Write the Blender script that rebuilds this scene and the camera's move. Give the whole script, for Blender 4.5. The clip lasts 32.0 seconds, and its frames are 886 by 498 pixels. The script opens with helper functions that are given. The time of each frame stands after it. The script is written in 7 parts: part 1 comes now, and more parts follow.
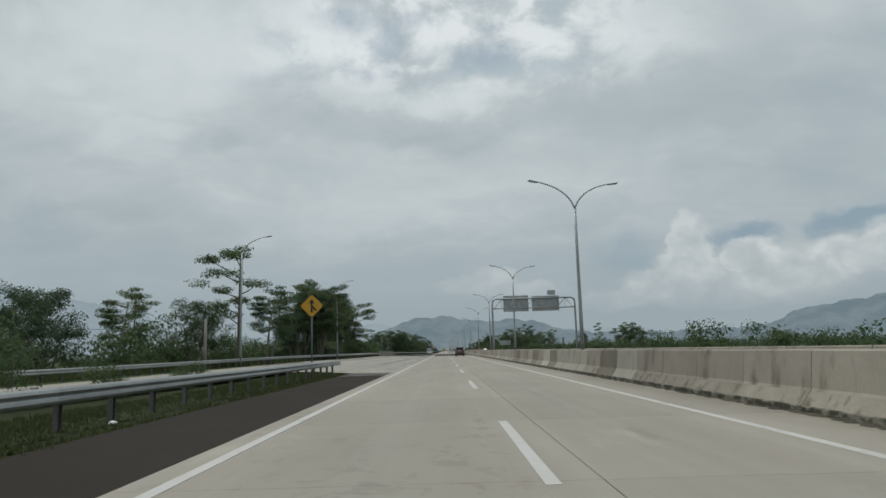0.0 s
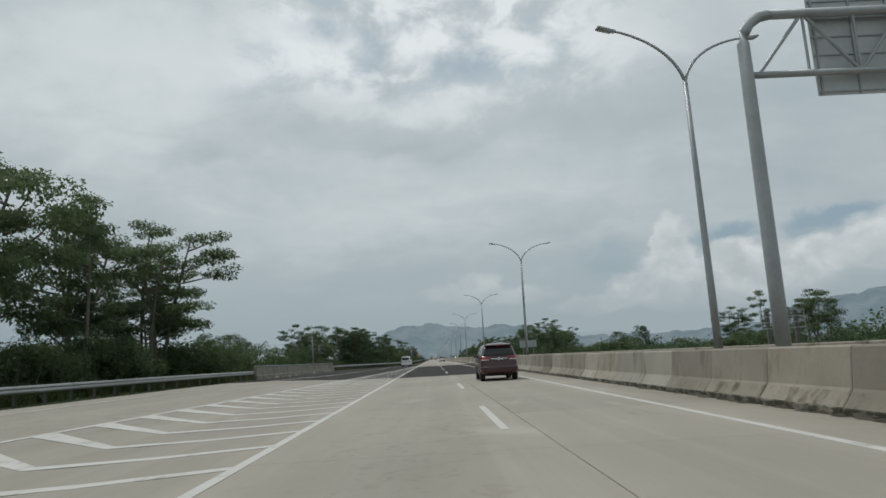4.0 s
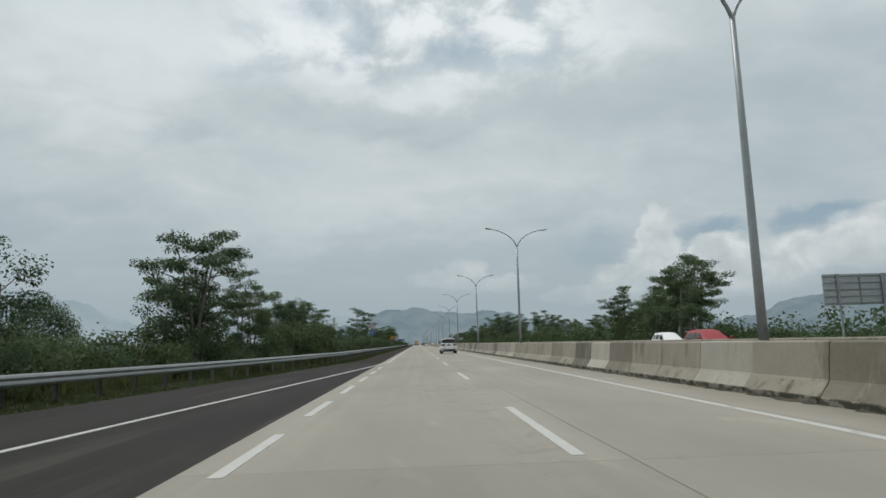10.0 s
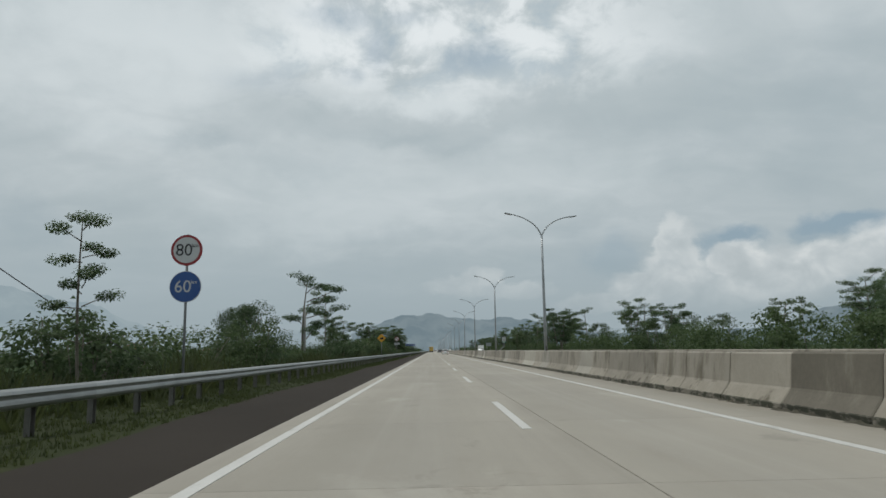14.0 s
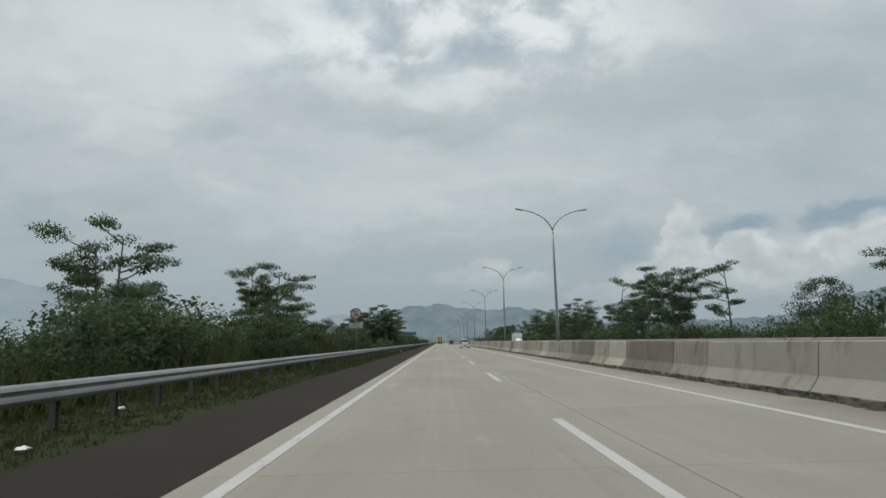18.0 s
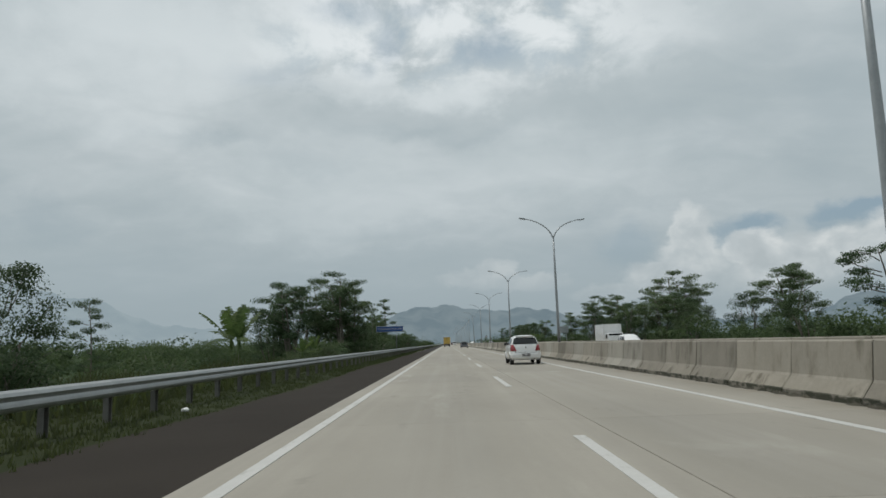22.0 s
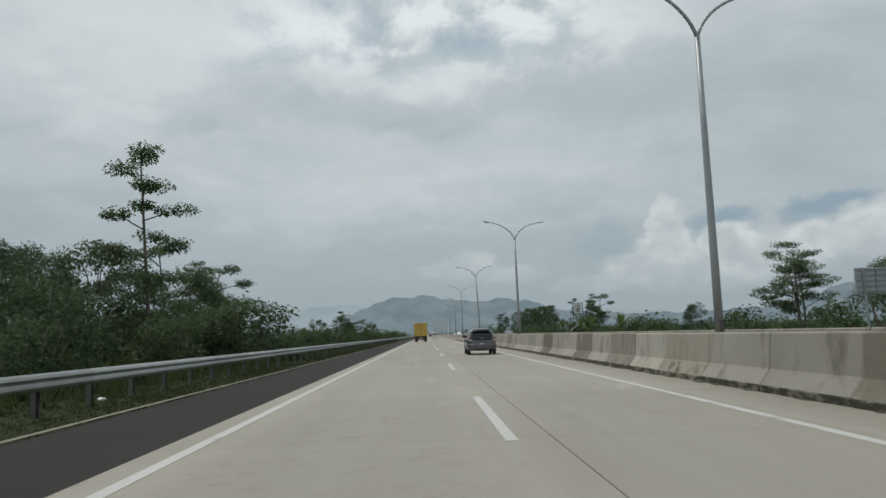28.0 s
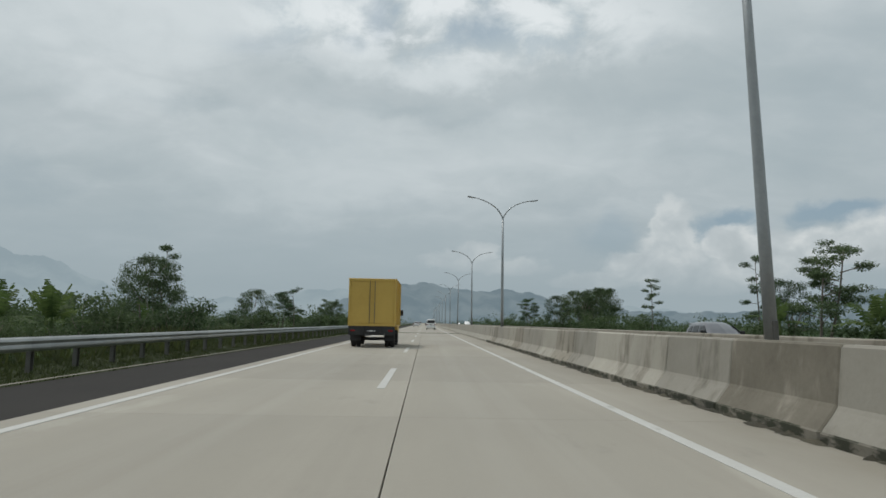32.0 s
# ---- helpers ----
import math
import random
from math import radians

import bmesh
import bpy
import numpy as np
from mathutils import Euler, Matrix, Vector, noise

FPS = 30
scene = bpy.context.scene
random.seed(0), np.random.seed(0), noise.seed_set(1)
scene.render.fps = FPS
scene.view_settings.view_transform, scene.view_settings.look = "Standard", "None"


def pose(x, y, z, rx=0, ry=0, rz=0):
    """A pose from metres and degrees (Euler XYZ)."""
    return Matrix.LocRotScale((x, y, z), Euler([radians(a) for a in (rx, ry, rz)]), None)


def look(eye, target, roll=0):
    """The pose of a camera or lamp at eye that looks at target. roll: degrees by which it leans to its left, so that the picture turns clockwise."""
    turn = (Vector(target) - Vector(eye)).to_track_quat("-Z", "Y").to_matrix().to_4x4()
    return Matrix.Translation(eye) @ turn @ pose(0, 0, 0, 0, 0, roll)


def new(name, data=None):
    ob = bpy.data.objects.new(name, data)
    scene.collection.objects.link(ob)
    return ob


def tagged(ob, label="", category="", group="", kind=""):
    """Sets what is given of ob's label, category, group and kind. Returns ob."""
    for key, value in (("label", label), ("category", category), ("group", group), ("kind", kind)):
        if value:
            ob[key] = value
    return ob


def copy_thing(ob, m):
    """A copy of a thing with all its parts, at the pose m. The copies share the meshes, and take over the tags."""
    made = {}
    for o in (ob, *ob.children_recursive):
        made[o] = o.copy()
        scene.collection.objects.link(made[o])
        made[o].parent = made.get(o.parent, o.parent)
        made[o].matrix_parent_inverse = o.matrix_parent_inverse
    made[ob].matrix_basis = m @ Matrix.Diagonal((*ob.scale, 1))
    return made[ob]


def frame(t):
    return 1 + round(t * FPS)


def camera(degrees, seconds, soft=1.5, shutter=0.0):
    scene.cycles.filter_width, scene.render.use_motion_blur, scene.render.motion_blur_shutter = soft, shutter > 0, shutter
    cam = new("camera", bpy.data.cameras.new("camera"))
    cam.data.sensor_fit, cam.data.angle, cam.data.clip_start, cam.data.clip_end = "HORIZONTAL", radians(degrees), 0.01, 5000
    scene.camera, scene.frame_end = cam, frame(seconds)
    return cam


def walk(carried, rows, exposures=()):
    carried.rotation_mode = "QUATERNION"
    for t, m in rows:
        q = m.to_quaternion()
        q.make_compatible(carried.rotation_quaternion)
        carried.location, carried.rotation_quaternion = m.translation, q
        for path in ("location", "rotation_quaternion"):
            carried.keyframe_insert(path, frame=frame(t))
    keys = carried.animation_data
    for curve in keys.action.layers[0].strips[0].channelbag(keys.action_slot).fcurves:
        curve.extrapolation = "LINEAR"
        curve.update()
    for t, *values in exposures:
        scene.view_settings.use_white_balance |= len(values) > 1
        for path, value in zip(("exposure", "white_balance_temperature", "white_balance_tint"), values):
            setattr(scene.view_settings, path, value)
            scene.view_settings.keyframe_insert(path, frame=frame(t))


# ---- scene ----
cam = camera(66.5, 32.0, soft=1.6)
EYE = 1.22
# seconds, x, y, yaw, pitch, roll
PATH = [
    (0, -0.95, 0.00, -0.09, 8.52, -1.55),
    (0.5, -0.96, 12.98, -0.15, 8.63, -1.71),
    (1, -0.94, 25.74, -0.36, 8.78, -1.65),
    (1.5, -1.00, 38.80, -0.66, 8.85, -1.79),
    (2, -1.02, 51.52, -0.81, 8.97, -2.19),
    (2.5, -0.98, 64.09, -0.94, 9.05, -3.25),
    (3, -1.01, 76.77, -1.31, 8.98, -3.28),
    (3.5, -1.06, 89.52, -0.72, 9.24, -3.38),
    (4, -1.14, 101.96, -1.41, 9.14, -3.23),
    (4.5, -1.19, 113.73, -1.03, 9.21, -2.56),
    (6.5, -1.31, 159.30, -0.71, 8.69, -1.62),
    (7, -1.39, 171.57, -1.02, 8.75, -1.44),
    (7.5, -1.47, 183.74, -0.42, 8.80, -1.41),
    (8, -1.45, 195.38, 0.15, 9.04, -1.87),
    (8.5, -1.51, 207.04, 0.31, 8.65, -1.72),
    (9, -1.59, 218.63, -0.15, 8.35, -1.13),
    (9.5, -1.65, 230.15, -1.26, 8.21, -1.39),
    (10, -1.69, 241.52, -2.47, 7.92, -1.71),
    (10.5, -1.69, 252.62, -3.06, 7.36, -1.80),
    (11, -1.68, 263.73, -2.50, 7.20, -1.39),
    (11.5, -1.69, 275.12, -1.41, 7.56, -0.61),
    (12, -1.65, 286.58, -1.01, 7.69, 0.04),
    (12.5, -1.53, 297.86, -1.47, 7.78, -0.00),
    (13, -1.44, 309.08, -1.38, 8.11, -0.49),
    (13.5, -1.47, 319.80, -1.30, 8.29, -0.90),
    (14, -1.45, 330.16, -1.09, 8.52, -1.02),
    (14.5, -1.47, 340.43, -1.01, 8.47, -1.45),
    (16.5, -1.53, 381.65, -0.45, 7.97, -0.24),
    (17, -1.57, 391.78, -0.33, 7.89, -0.53),
    (17.5, -1.65, 401.87, -0.38, 7.80, -1.32),
    (18, -1.76, 412.37, -0.45, 7.79, -1.40),
    (18.5, -1.86, 422.96, -0.45, 7.76, -1.88),
    (19, -1.91, 433.36, -0.51, 7.90, -2.40),
    (19.5, -1.91, 443.39, -0.86, 7.85, -2.33),
    (20, -1.91, 452.90, -0.86, 7.98, -2.96),
    (20.5, -1.86, 462.53, -1.00, 8.02, -2.72),
    (21, -1.77, 471.98, -0.67, 8.02, -2.77),
    (21.5, -1.71, 481.47, -0.40, 7.84, -2.29),
    (22, -1.64, 490.74, 0.11, 7.95, -1.81),
    (22.5, -1.53, 500.75, 0.78, 8.11, -1.25),
    (23, -1.39, 510.68, 1.45, 8.48, -0.54),
    (23.5, -1.38, 520.28, 1.25, 8.96, -0.54),
    (24, -1.42, 529.54, 0.59, 9.07, -0.13),
    (24.5, -1.42, 539.19, 0.07, 8.85, -0.58),
    (25, -1.44, 548.80, -1.04, 8.49, -1.16),
    (25.5, -1.45, 558.46, -1.32, 8.03, -1.35),
    (27.5, -1.12, 598.73, -1.53, 7.33, -2.12),
    (28, -0.95, 608.95, -1.72, 7.19, -1.84),
    (28.5, -0.76, 619.56, -1.64, 7.49, -2.30),
    (29, -0.55, 630.53, -1.35, 7.47, -0.90),
    (29.5, -0.27, 641.49, -1.49, 7.30, 0.12),
    (30, -0.06, 652.06, -1.42, 6.56, 1.06),
    (30.5, 0.20, 662.42, -1.49, 6.50, 0.95),
    (31, 0.46, 672.96, -0.68, 6.06, 1.30),
    (31.5, 0.66, 684.23, -0.51, 6.13, 0.90),
    (32, 0.79, 696.05, -1.42, 6.26, 1.05),
]


def heading(yaw, pitch):
    a, b = radians(yaw), radians(pitch)
    return Vector((-math.sin(a) * math.cos(b), math.cos(a) * math.cos(b), math.sin(b)))


walk(cam, [(t, look((x, y, EYE), Vector((x, y, EYE)) + 10 * heading(yaw, pitch), roll)) for t, x, y, yaw, pitch, roll in PATH], [(0, -0.06), (1, -0.1), (3, -0.1), (4, -0.02), (6.5, 0.05), (7, 0.08), (8, 0.04), (9, 0.1), (11, 0.1), (12, 0.02), (13, 0), (22, -0.02), (24, -0.07), (25, -0.01), (32, -0.02)])

# ------------------------------------------------------------ light
SUN_ELEVATION, SUN_AZIMUTH = 66.0, -60.0  # degrees; azimuth clockwise from +y
sun = new("sun", bpy.data.lights.new("sun", "SUN"))
sun.data.energy, sun.data.angle, sun.data.color = 1.75, radians(7), (1.0, 0.97, 0.92)
_e, _a = radians(SUN_ELEVATION), radians(SUN_AZIMUTH)
_to = Vector((math.sin(_a) * math.cos(_e), math.cos(_a) * math.cos(_e), math.sin(_e)))
sun.matrix_world = look(_to * 50, (0, 0, 0))


class Nodes:
    """Short hand for building node trees."""

    def __init__(self, tree):
        self.t = tree
        tree.nodes.clear()

    def add(self, kind, **sets):
        n = self.t.nodes.new(kind)
        for k, v in sets.items():
            if k == "op":
                n.operation = v
            elif k == "blend":
                n.blend_type = v
            elif k == "sky":
                n.sky_type = v
        return n

    def put(self, socket, value):
        if isinstance(value, bpy.types.NodeSocket):
            self.t.links.new(value, socket)
        else:
            socket.default_value = value

    def math(self, op, a, b=0.0, clamp=False):
        n = self.add("ShaderNodeMath", op=op)
        n.use_clamp = clamp
        self.put(n.inputs[0], a)
        self.put(n.inputs[1], b)
        return n.outputs[0]

    def span(self, v, lo, hi, smooth=True):
        n = self.add("ShaderNodeMapRange")
        n.interpolation_type = "SMOOTHSTEP" if smooth else "LINEAR"
        self.put(n.inputs[0], v)
        n.inputs[1].default_value, n.inputs[2].default_value = lo, hi
        return n.outputs[0]

    def noise(self, vec, scale, detail=4.0, rough=0.55, bend=0.0):
        n = self.add("ShaderNodeTexNoise")
        self.put(n.inputs["Vector"], vec)
        n.inputs["Scale"].default_value, n.inputs["Detail"].default_value = scale, detail
        n.inputs["Roughness"].default_value, n.inputs["Distortion"].default_value = rough, bend
        return n.outputs["Fac"]

    def mix(self, f, a, b, blend="MIX"):
        n = self.add("ShaderNodeMix")
        n.data_type, n.blend_type = "RGBA", blend
        self.put(n.inputs["Factor"], f)
        self.put(n.inputs[6], a if isinstance(a, bpy.types.NodeSocket) else (*a, 1))
        self.put(n.inputs[7], b if isinstance(b, bpy.types.NodeSocket) else (*b, 1))
        return n.outputs[2]

    def ramp(self, f, stops):
        n = self.add("ShaderNodeValToRGB")
        r = n.color_ramp
        while len(r.elements) < len(stops):
            r.elements.new(0.5)
        for e, (p, c) in zip(r.elements, stops):
            e.position, e.color = p, (*c, 1)
        self.put(n.inputs[0], f)
        return n.outputs[0]

    def stretch(self, vec, scale, shift=(0, 0, 0)):
        n = self.add("ShaderNodeMapping")
        self.put(n.inputs["Vector"], vec)
        n.inputs["Scale"].default_value, n.inputs["Location"].default_value = scale, shift
        return n.outputs[0]


# cloud forms: turn from +y in radians, sine of height, half width, half height, strength
PALE = [(-0.396, 0.406, 0.184, 0.069, 0.6), (-0.527, 0.353, 0.103, 0.05, 0.5), (-0.204, 0.425, 0.112, 0.04, 0.9), (0.023, 0.431, 0.066, 0.034, 0.9), (0.162, 0.409, 0.068, 0.031, 0.8), (-0.004, 0.368, 0.13, 0.025, 0.7), (0.305, 0.414, 0.094, 0.039, 0.4), (-0.133, 0.227, 0.221, 0.063, 0.35), (0.131, 0.249, 0.179, 0.055, 0.3), (-0.441, 0.304, 0.088, 0.028, 0.35), (-0.295, 0.437, 0.074, 0.026, 0.5)]
HEAPS = [(0.43, 0.112, 0.036, 0.026, 1.0), (0.475, 0.088, 0.075, 0.036, 0.95), (0.535, 0.105, 0.045, 0.026, 0.95), (0.60, 0.112, 0.045, 0.03, 0.95), (0.66, 0.12, 0.06, 0.035, 0.9), (0.352, 0.145, 0.027, 0.034, 0.7), (0.358, 0.108, 0.042, 0.036, 0.75), (0.315, 0.082, 0.05, 0.022, 0.75), (0.25, 0.064, 0.06, 0.013, 0.6), (0.39, 0.066, 0.10, 0.02, 0.6), (0.078, 0.103, 0.03, 0.013, 0.45), (0.045, 0.090, 0.05, 0.013, 0.35), (0.125, 0.085, 0.045, 0.013, 0.35)]
GAPS = [(-0.074, 0.421, 0.025, 0.033, 0.9), (0.075, 0.411, 0.052, 0.021, 0.85), (-0.136, 0.457, 0.061, 0.014, 0.7), (-0.252, 0.373, 0.058, 0.014, 0.4), (-0.034, 0.46, 0.044, 0.012, 0.6), (-0.117, 0.391, 0.026, 0.011, 0.5), (0.432, 0.147, 0.036, 0.016, 1.0), (0.40, 0.132, 0.016, 0.022, 0.8), (0.563, 0.15, 0.06, 0.014, 1.0), (0.52, 0.142, 0.02, 0.012, 0.7), (0.27, 0.127, 0.04, 0.03, 0.45)]
DULL = [(-0.552, 0.161, 0.07, 0.035, 0.8), (-0.36, 0.288, 0.086, 0.016, 0.5), (0.545, 0.29, 0.09, 0.097, 0.55), (0.234, 0.124, 0.086, 0.036, 0.6), (-0.164, 0.105, 0.217, 0.037, 0.35), (-0.478, 0.097, 0.141, 0.044, 0.35), (-0.005, 0.307, 0.138, 0.014, 0.35), (-0.2, 0.265, 0.075, 0.012, 0.4), (-0.065, 0.171, 0.102, 0.015, 0.3), (0.389, 0.269, 0.086, 0.036, 0.3)]


def build_sky():
    world = bpy.data.worlds.new("sky")
    scene.world = world
    world.use_nodes = True
    n = Nodes(world.node_tree)
    way = n.add("ShaderNodeTexCoord").outputs["Generated"]
    sep = n.add("ShaderNodeSeparateXYZ")
    n.put(sep.inputs[0], way)
    x, y, z = sep.outputs
    lift = n.math("ADD", n.math("MAXIMUM", z, 0.0), 0.30)
    flat = n.add("ShaderNodeCombineXYZ")
    n.put(flat.inputs[0], n.math("DIVIDE", x, lift))
    n.put(flat.inputs[1], n.math("DIVIDE", y, lift))
    deck = flat.outputs[0]
    broad = n.noise(n.stretch(deck, (1, 1.3, 1), (3.1, 1.7, 0)), 1.3, 5, 0.5, 0.4)
    fine = n.noise(n.stretch(deck, (1, 1.5, 1), (0.3, 5.2, 2)), 4.2, 7, 0.52, 0.5)
    body = n.math("ADD", n.math("MULTIPLY", broad, 0.5), n.math("MULTIPLY", fine, 0.5))
    cloud = n.ramp(body, [(0.33, (0.415, 0.47, 0.488)), (0.45, (0.445, 0.498, 0.513)), (0.54, (0.485, 0.533, 0.547)), (0.66, (0.56, 0.603, 0.613))])
    air = n.add("ShaderNodeTexSky", sky="NISHITA")
    air.sun_disc, air.sun_elevation, air.sun_rotation = False, radians(SUN_ELEVATION), radians(SUN_AZIMUTH)
    air.air_density, air.dust_density = 1.2, 2.5
    blue = n.mix(1.0, air.outputs[0], (0.075, 0.075, 0.075), "MULTIPLY")
    blue = n.mix(0.65, blue, (0.315, 0.41, 0.475))
    # the forms, bent and frayed by noise at two scales
    turn = n.math("ARCTAN2", x, y)
    polar = n.add("ShaderNodeCombineXYZ")
    n.put(polar.inputs[0], turn)
    n.put(polar.inputs[1], z)

    def bent(scale, amount, shift, rough=0.6):
        swirl = n.add("ShaderNodeTexNoise")
        n.put(swirl.inputs["Vector"], n.stretch(polar.outputs[0], (1, 1.5, 1), shift))
        swirl.inputs["Scale"].default_value, swirl.inputs["Detail"].default_value, swirl.inputs["Roughness"].default_value = scale, 8, rough
        pull = n.add("ShaderNodeVectorMath", op="SUBTRACT")
        n.put(pull.inputs[0], swirl.outputs["Color"])
        pull.inputs[1].default_value = (0.5, 0.5, 0.5)
        sized = n.add("ShaderNodeVectorMath", op="MULTIPLY")
        n.put(sized.inputs[0], pull.outputs[0])
        sized.inputs[1].default_value = (amount, amount * 0.55, 0)
        moved = n.add("ShaderNodeVectorMath", op="ADD")
        n.put(moved.inputs[0], polar.outputs[0])
        n.put(moved.inputs[1], sized.outputs[0])
        return moved.outputs[0]

    flow = n.noise(n.stretch(polar.outputs[0], (1, 1.7, 1), (2.3, 0.9, 0)), 9.0, 7, 0.58, 0.4)
    curl = n.noise(n.stretch(polar.outputs[0], (1, 1.25, 1), (7.3, 3.9, 0)), 20.0, 5, 0.5, 0.3)
    wide_bend, small_bend = bent(7.0, 0.26, (1.3, 0.4, 0)), bent(20.0, 0.055, (5.1, 2.2, 0))

    def forms(table, place, edge, soft, hard):
        total = None
        for turn0, z0, wide, high, amount in table:
            at = n.stretch(place, (1 / wide, 1 / high, 0), (-turn0 / wide, -z0 / high, 0))
            ln = n.add("ShaderNodeVectorMath", op="LENGTH")
            n.put(ln.inputs[0], at)
            m = n.math("MULTIPLY", n.span(n.math("ADD", ln.outputs["Value"], edge), soft, hard), amount)
            total = m if total is None else n.math("MAXIMUM", total, m)
        return total

    fray = n.math("MULTIPLY", n.math("SUBTRACT", flow, 0.5), 1.6)
    puff = n.math("MULTIPLY", n.math("SUBTRACT", curl, 0.5), 1.9)
    sky = cloud
    # the cloud sheet grows pale towards the top and dull towards the skyline
    sky = n.mix(n.math("MULTIPLY", n.span(z, 0.27, 0.04), 0.8), sky, (0.352, 0.412, 0.435))
    sky = n.mix(n.math("MULTIPLY", n.span(z, 0.32, 0.46), 0.25), sky, (0.64, 0.685, 0.695))
    sky = n.mix(n.math("MULTIPLY", forms(DULL, wide_bend, fray, 1.7, 0.2), 0.75), sky, (0.345, 0.41, 0.44))
    sky = n.mix(forms(PALE, wide_bend, fray, 1.7, 0.15), sky, (0.70, 0.74, 0.745))
    # small broken puffs with bluish rifts high up ahead
    rifts = n.noise(n.stretch(deck, (1.15, 1, 1), (0.7, 2.9, 4)), 6.5, 7, 0.6, 0.25)
    zone = n.math("MULTIPLY", n.math("MULTIPLY", n.span(turn, -0.36, -0.10), n.span(turn, 0.46, 0.14)), n.span(z, 0.33, 0.42))
    sky = n.mix(n.math("MULTIPLY", zone, n.math("MULTIPLY", n.span(rifts, 0.47, 0.36), 0.75)), sky, (0.41, 0.485, 0.53))
    sky = n.mix(n.math("MULTIPLY", zone, n.math("MULTIPLY", n.span(rifts, 0.44, 0.58), 0.85)), sky, (0.80, 0.825, 0.825))
    high_gaps, low_gaps = [g for g in GAPS if g[1] > 0.3], [g for g in GAPS if g[1] < 0.3]
    sky = n.mix(n.math("MULTIPLY", forms(high_gaps, small_bend, n.math("MULTIPLY", fray, 1.2), 1.7, 0.1), 0.5), sky, blue)
    sky = n.mix(forms(low_gaps, small_bend, n.math("MULTIPLY", puff, 0.5), 1.4, 0.5), sky, blue)
    shade = n.ramp(n.math("ADD", curl, n.math("MULTIPLY", z, 1.3)), [(0.46, (0.45, 0.49, 0.50)), (0.62, (0.535, 0.57, 0.575)), (0.76, (0.665, 0.685, 0.675))])
    sky = n.mix(n.math("MULTIPLY", forms(HEAPS, small_bend, n.math("MULTIPLY", puff, 0.55), 1.3, 0.85), 0.9), sky, shade)
    sky = n.mix(n.math("MULTIPLY", n.span(z, 0.10, 0.04), 0.75), sky, (0.335, 0.395, 0.42))
    sky = n.mix(1.0, sky, (0.975, 1.0, 1.02), "MULTIPLY")
    back = n.add("ShaderNodeBackground")
    n.put(back.inputs[0], sky)
    back.inputs[1].default_value = 1.0
    out = n.add("ShaderNodeOutputWorld")
    n.put(out.inputs[0], back.outputs[0])


build_sky()


# ------------------------------------------------------------ materials
def surface(name, low, high, rough=0.7, metal=0.0, scale=1.0, fine=20.0, bump=0.15, detail_mix=0.35, each=0.0, stretch=(1, 1, 1), stains=None, coat=0.0, island=0.0, gloss=0.5):
    """Two scales of variation between two colours, with relief; each: how far single objects differ."""
    m = bpy.data.materials.new(name)
    m.use_nodes = True
    n = Nodes(m.node_tree)
    at = n.stretch(n.add("ShaderNodeTexCoord").outputs["Object"], stretch)
    rnd = n.add("ShaderNodeObjectInfo").outputs["Random"]
    if each:
        off = n.add("ShaderNodeVectorMath", op="ADD")
        n.put(off.inputs[0], at)
        far = n.add("ShaderNodeCombineXYZ")
        n.put(far.inputs[0], n.math("MULTIPLY", rnd, 37.0))
        n.put(far.inputs[1], n.math("MULTIPLY", rnd, 91.0))
        n.put(off.inputs[1], far.outputs[0])
        at = off.outputs[0]
    big = n.noise(at, scale, 5, 0.6)
    small = n.noise(at, fine, 6, 0.65)
    f = n.math("ADD", n.math("MULTIPLY", big, 1 - detail_mix), n.math("MULTIPLY", small, detail_mix))
    f = n.span(f, 0.3, 0.7, False)
    col = n.mix(f, low, high)
    if stains:
        tone, s_scale, lo, hi, s_stretch = stains
        mask = n.span(n.noise(n.stretch(at, s_stretch), s_scale, 6, 0.62), lo, hi)
        col = n.mix(mask, col, tone)
    if each:
        gain = n.math("ADD", n.math("MULTIPLY", rnd, 2 * each), 1 - each)
        g = n.add("ShaderNodeCombineXYZ")
        for i in range(3):
            n.put(g.inputs[i], gain)
        col = n.mix(1.0, col, g.outputs[0], "MULTIPLY")
    if island:
        r = n.add("ShaderNodeNewGeometry").outputs["Random Per Island"]
        g = n.add("ShaderNodeCombineXYZ")
        for i in range(3):
            n.put(g.inputs[i], n.math("ADD", n.math("MULTIPLY", r, 2 * island), 1 - island))
        col = n.mix(1.0, col, g.outputs[0], "MULTIPLY")
    b = n.add("ShaderNodeBsdfPrincipled")
    n.put(b.inputs["Base Color"], col)
    n.put(b.inputs["Roughness"], n.math("ADD", n.math("MULTIPLY", small, 0.2), rough - 0.1, True))
    b.inputs["Metallic"].default_value = metal
    b.inputs["Specular IOR Level"].default_value = gloss
    b.inputs["Coat Weight"].default_value = coat
    b.inputs["Coat Roughness"].default_value = 0.08
    if bump:
        bp = n.add("ShaderNodeBump")
        bp.inputs["Strength"].default_value = bump
        bp.inputs["Distance"].default_value = 0.01
        n.put(bp.inputs["Height"], small)
        n.put(b.inputs["Normal"], bp.outputs[0])
    n.put(n.add("ShaderNodeOutputMaterial").inputs[0], b.outputs[0])
    return m


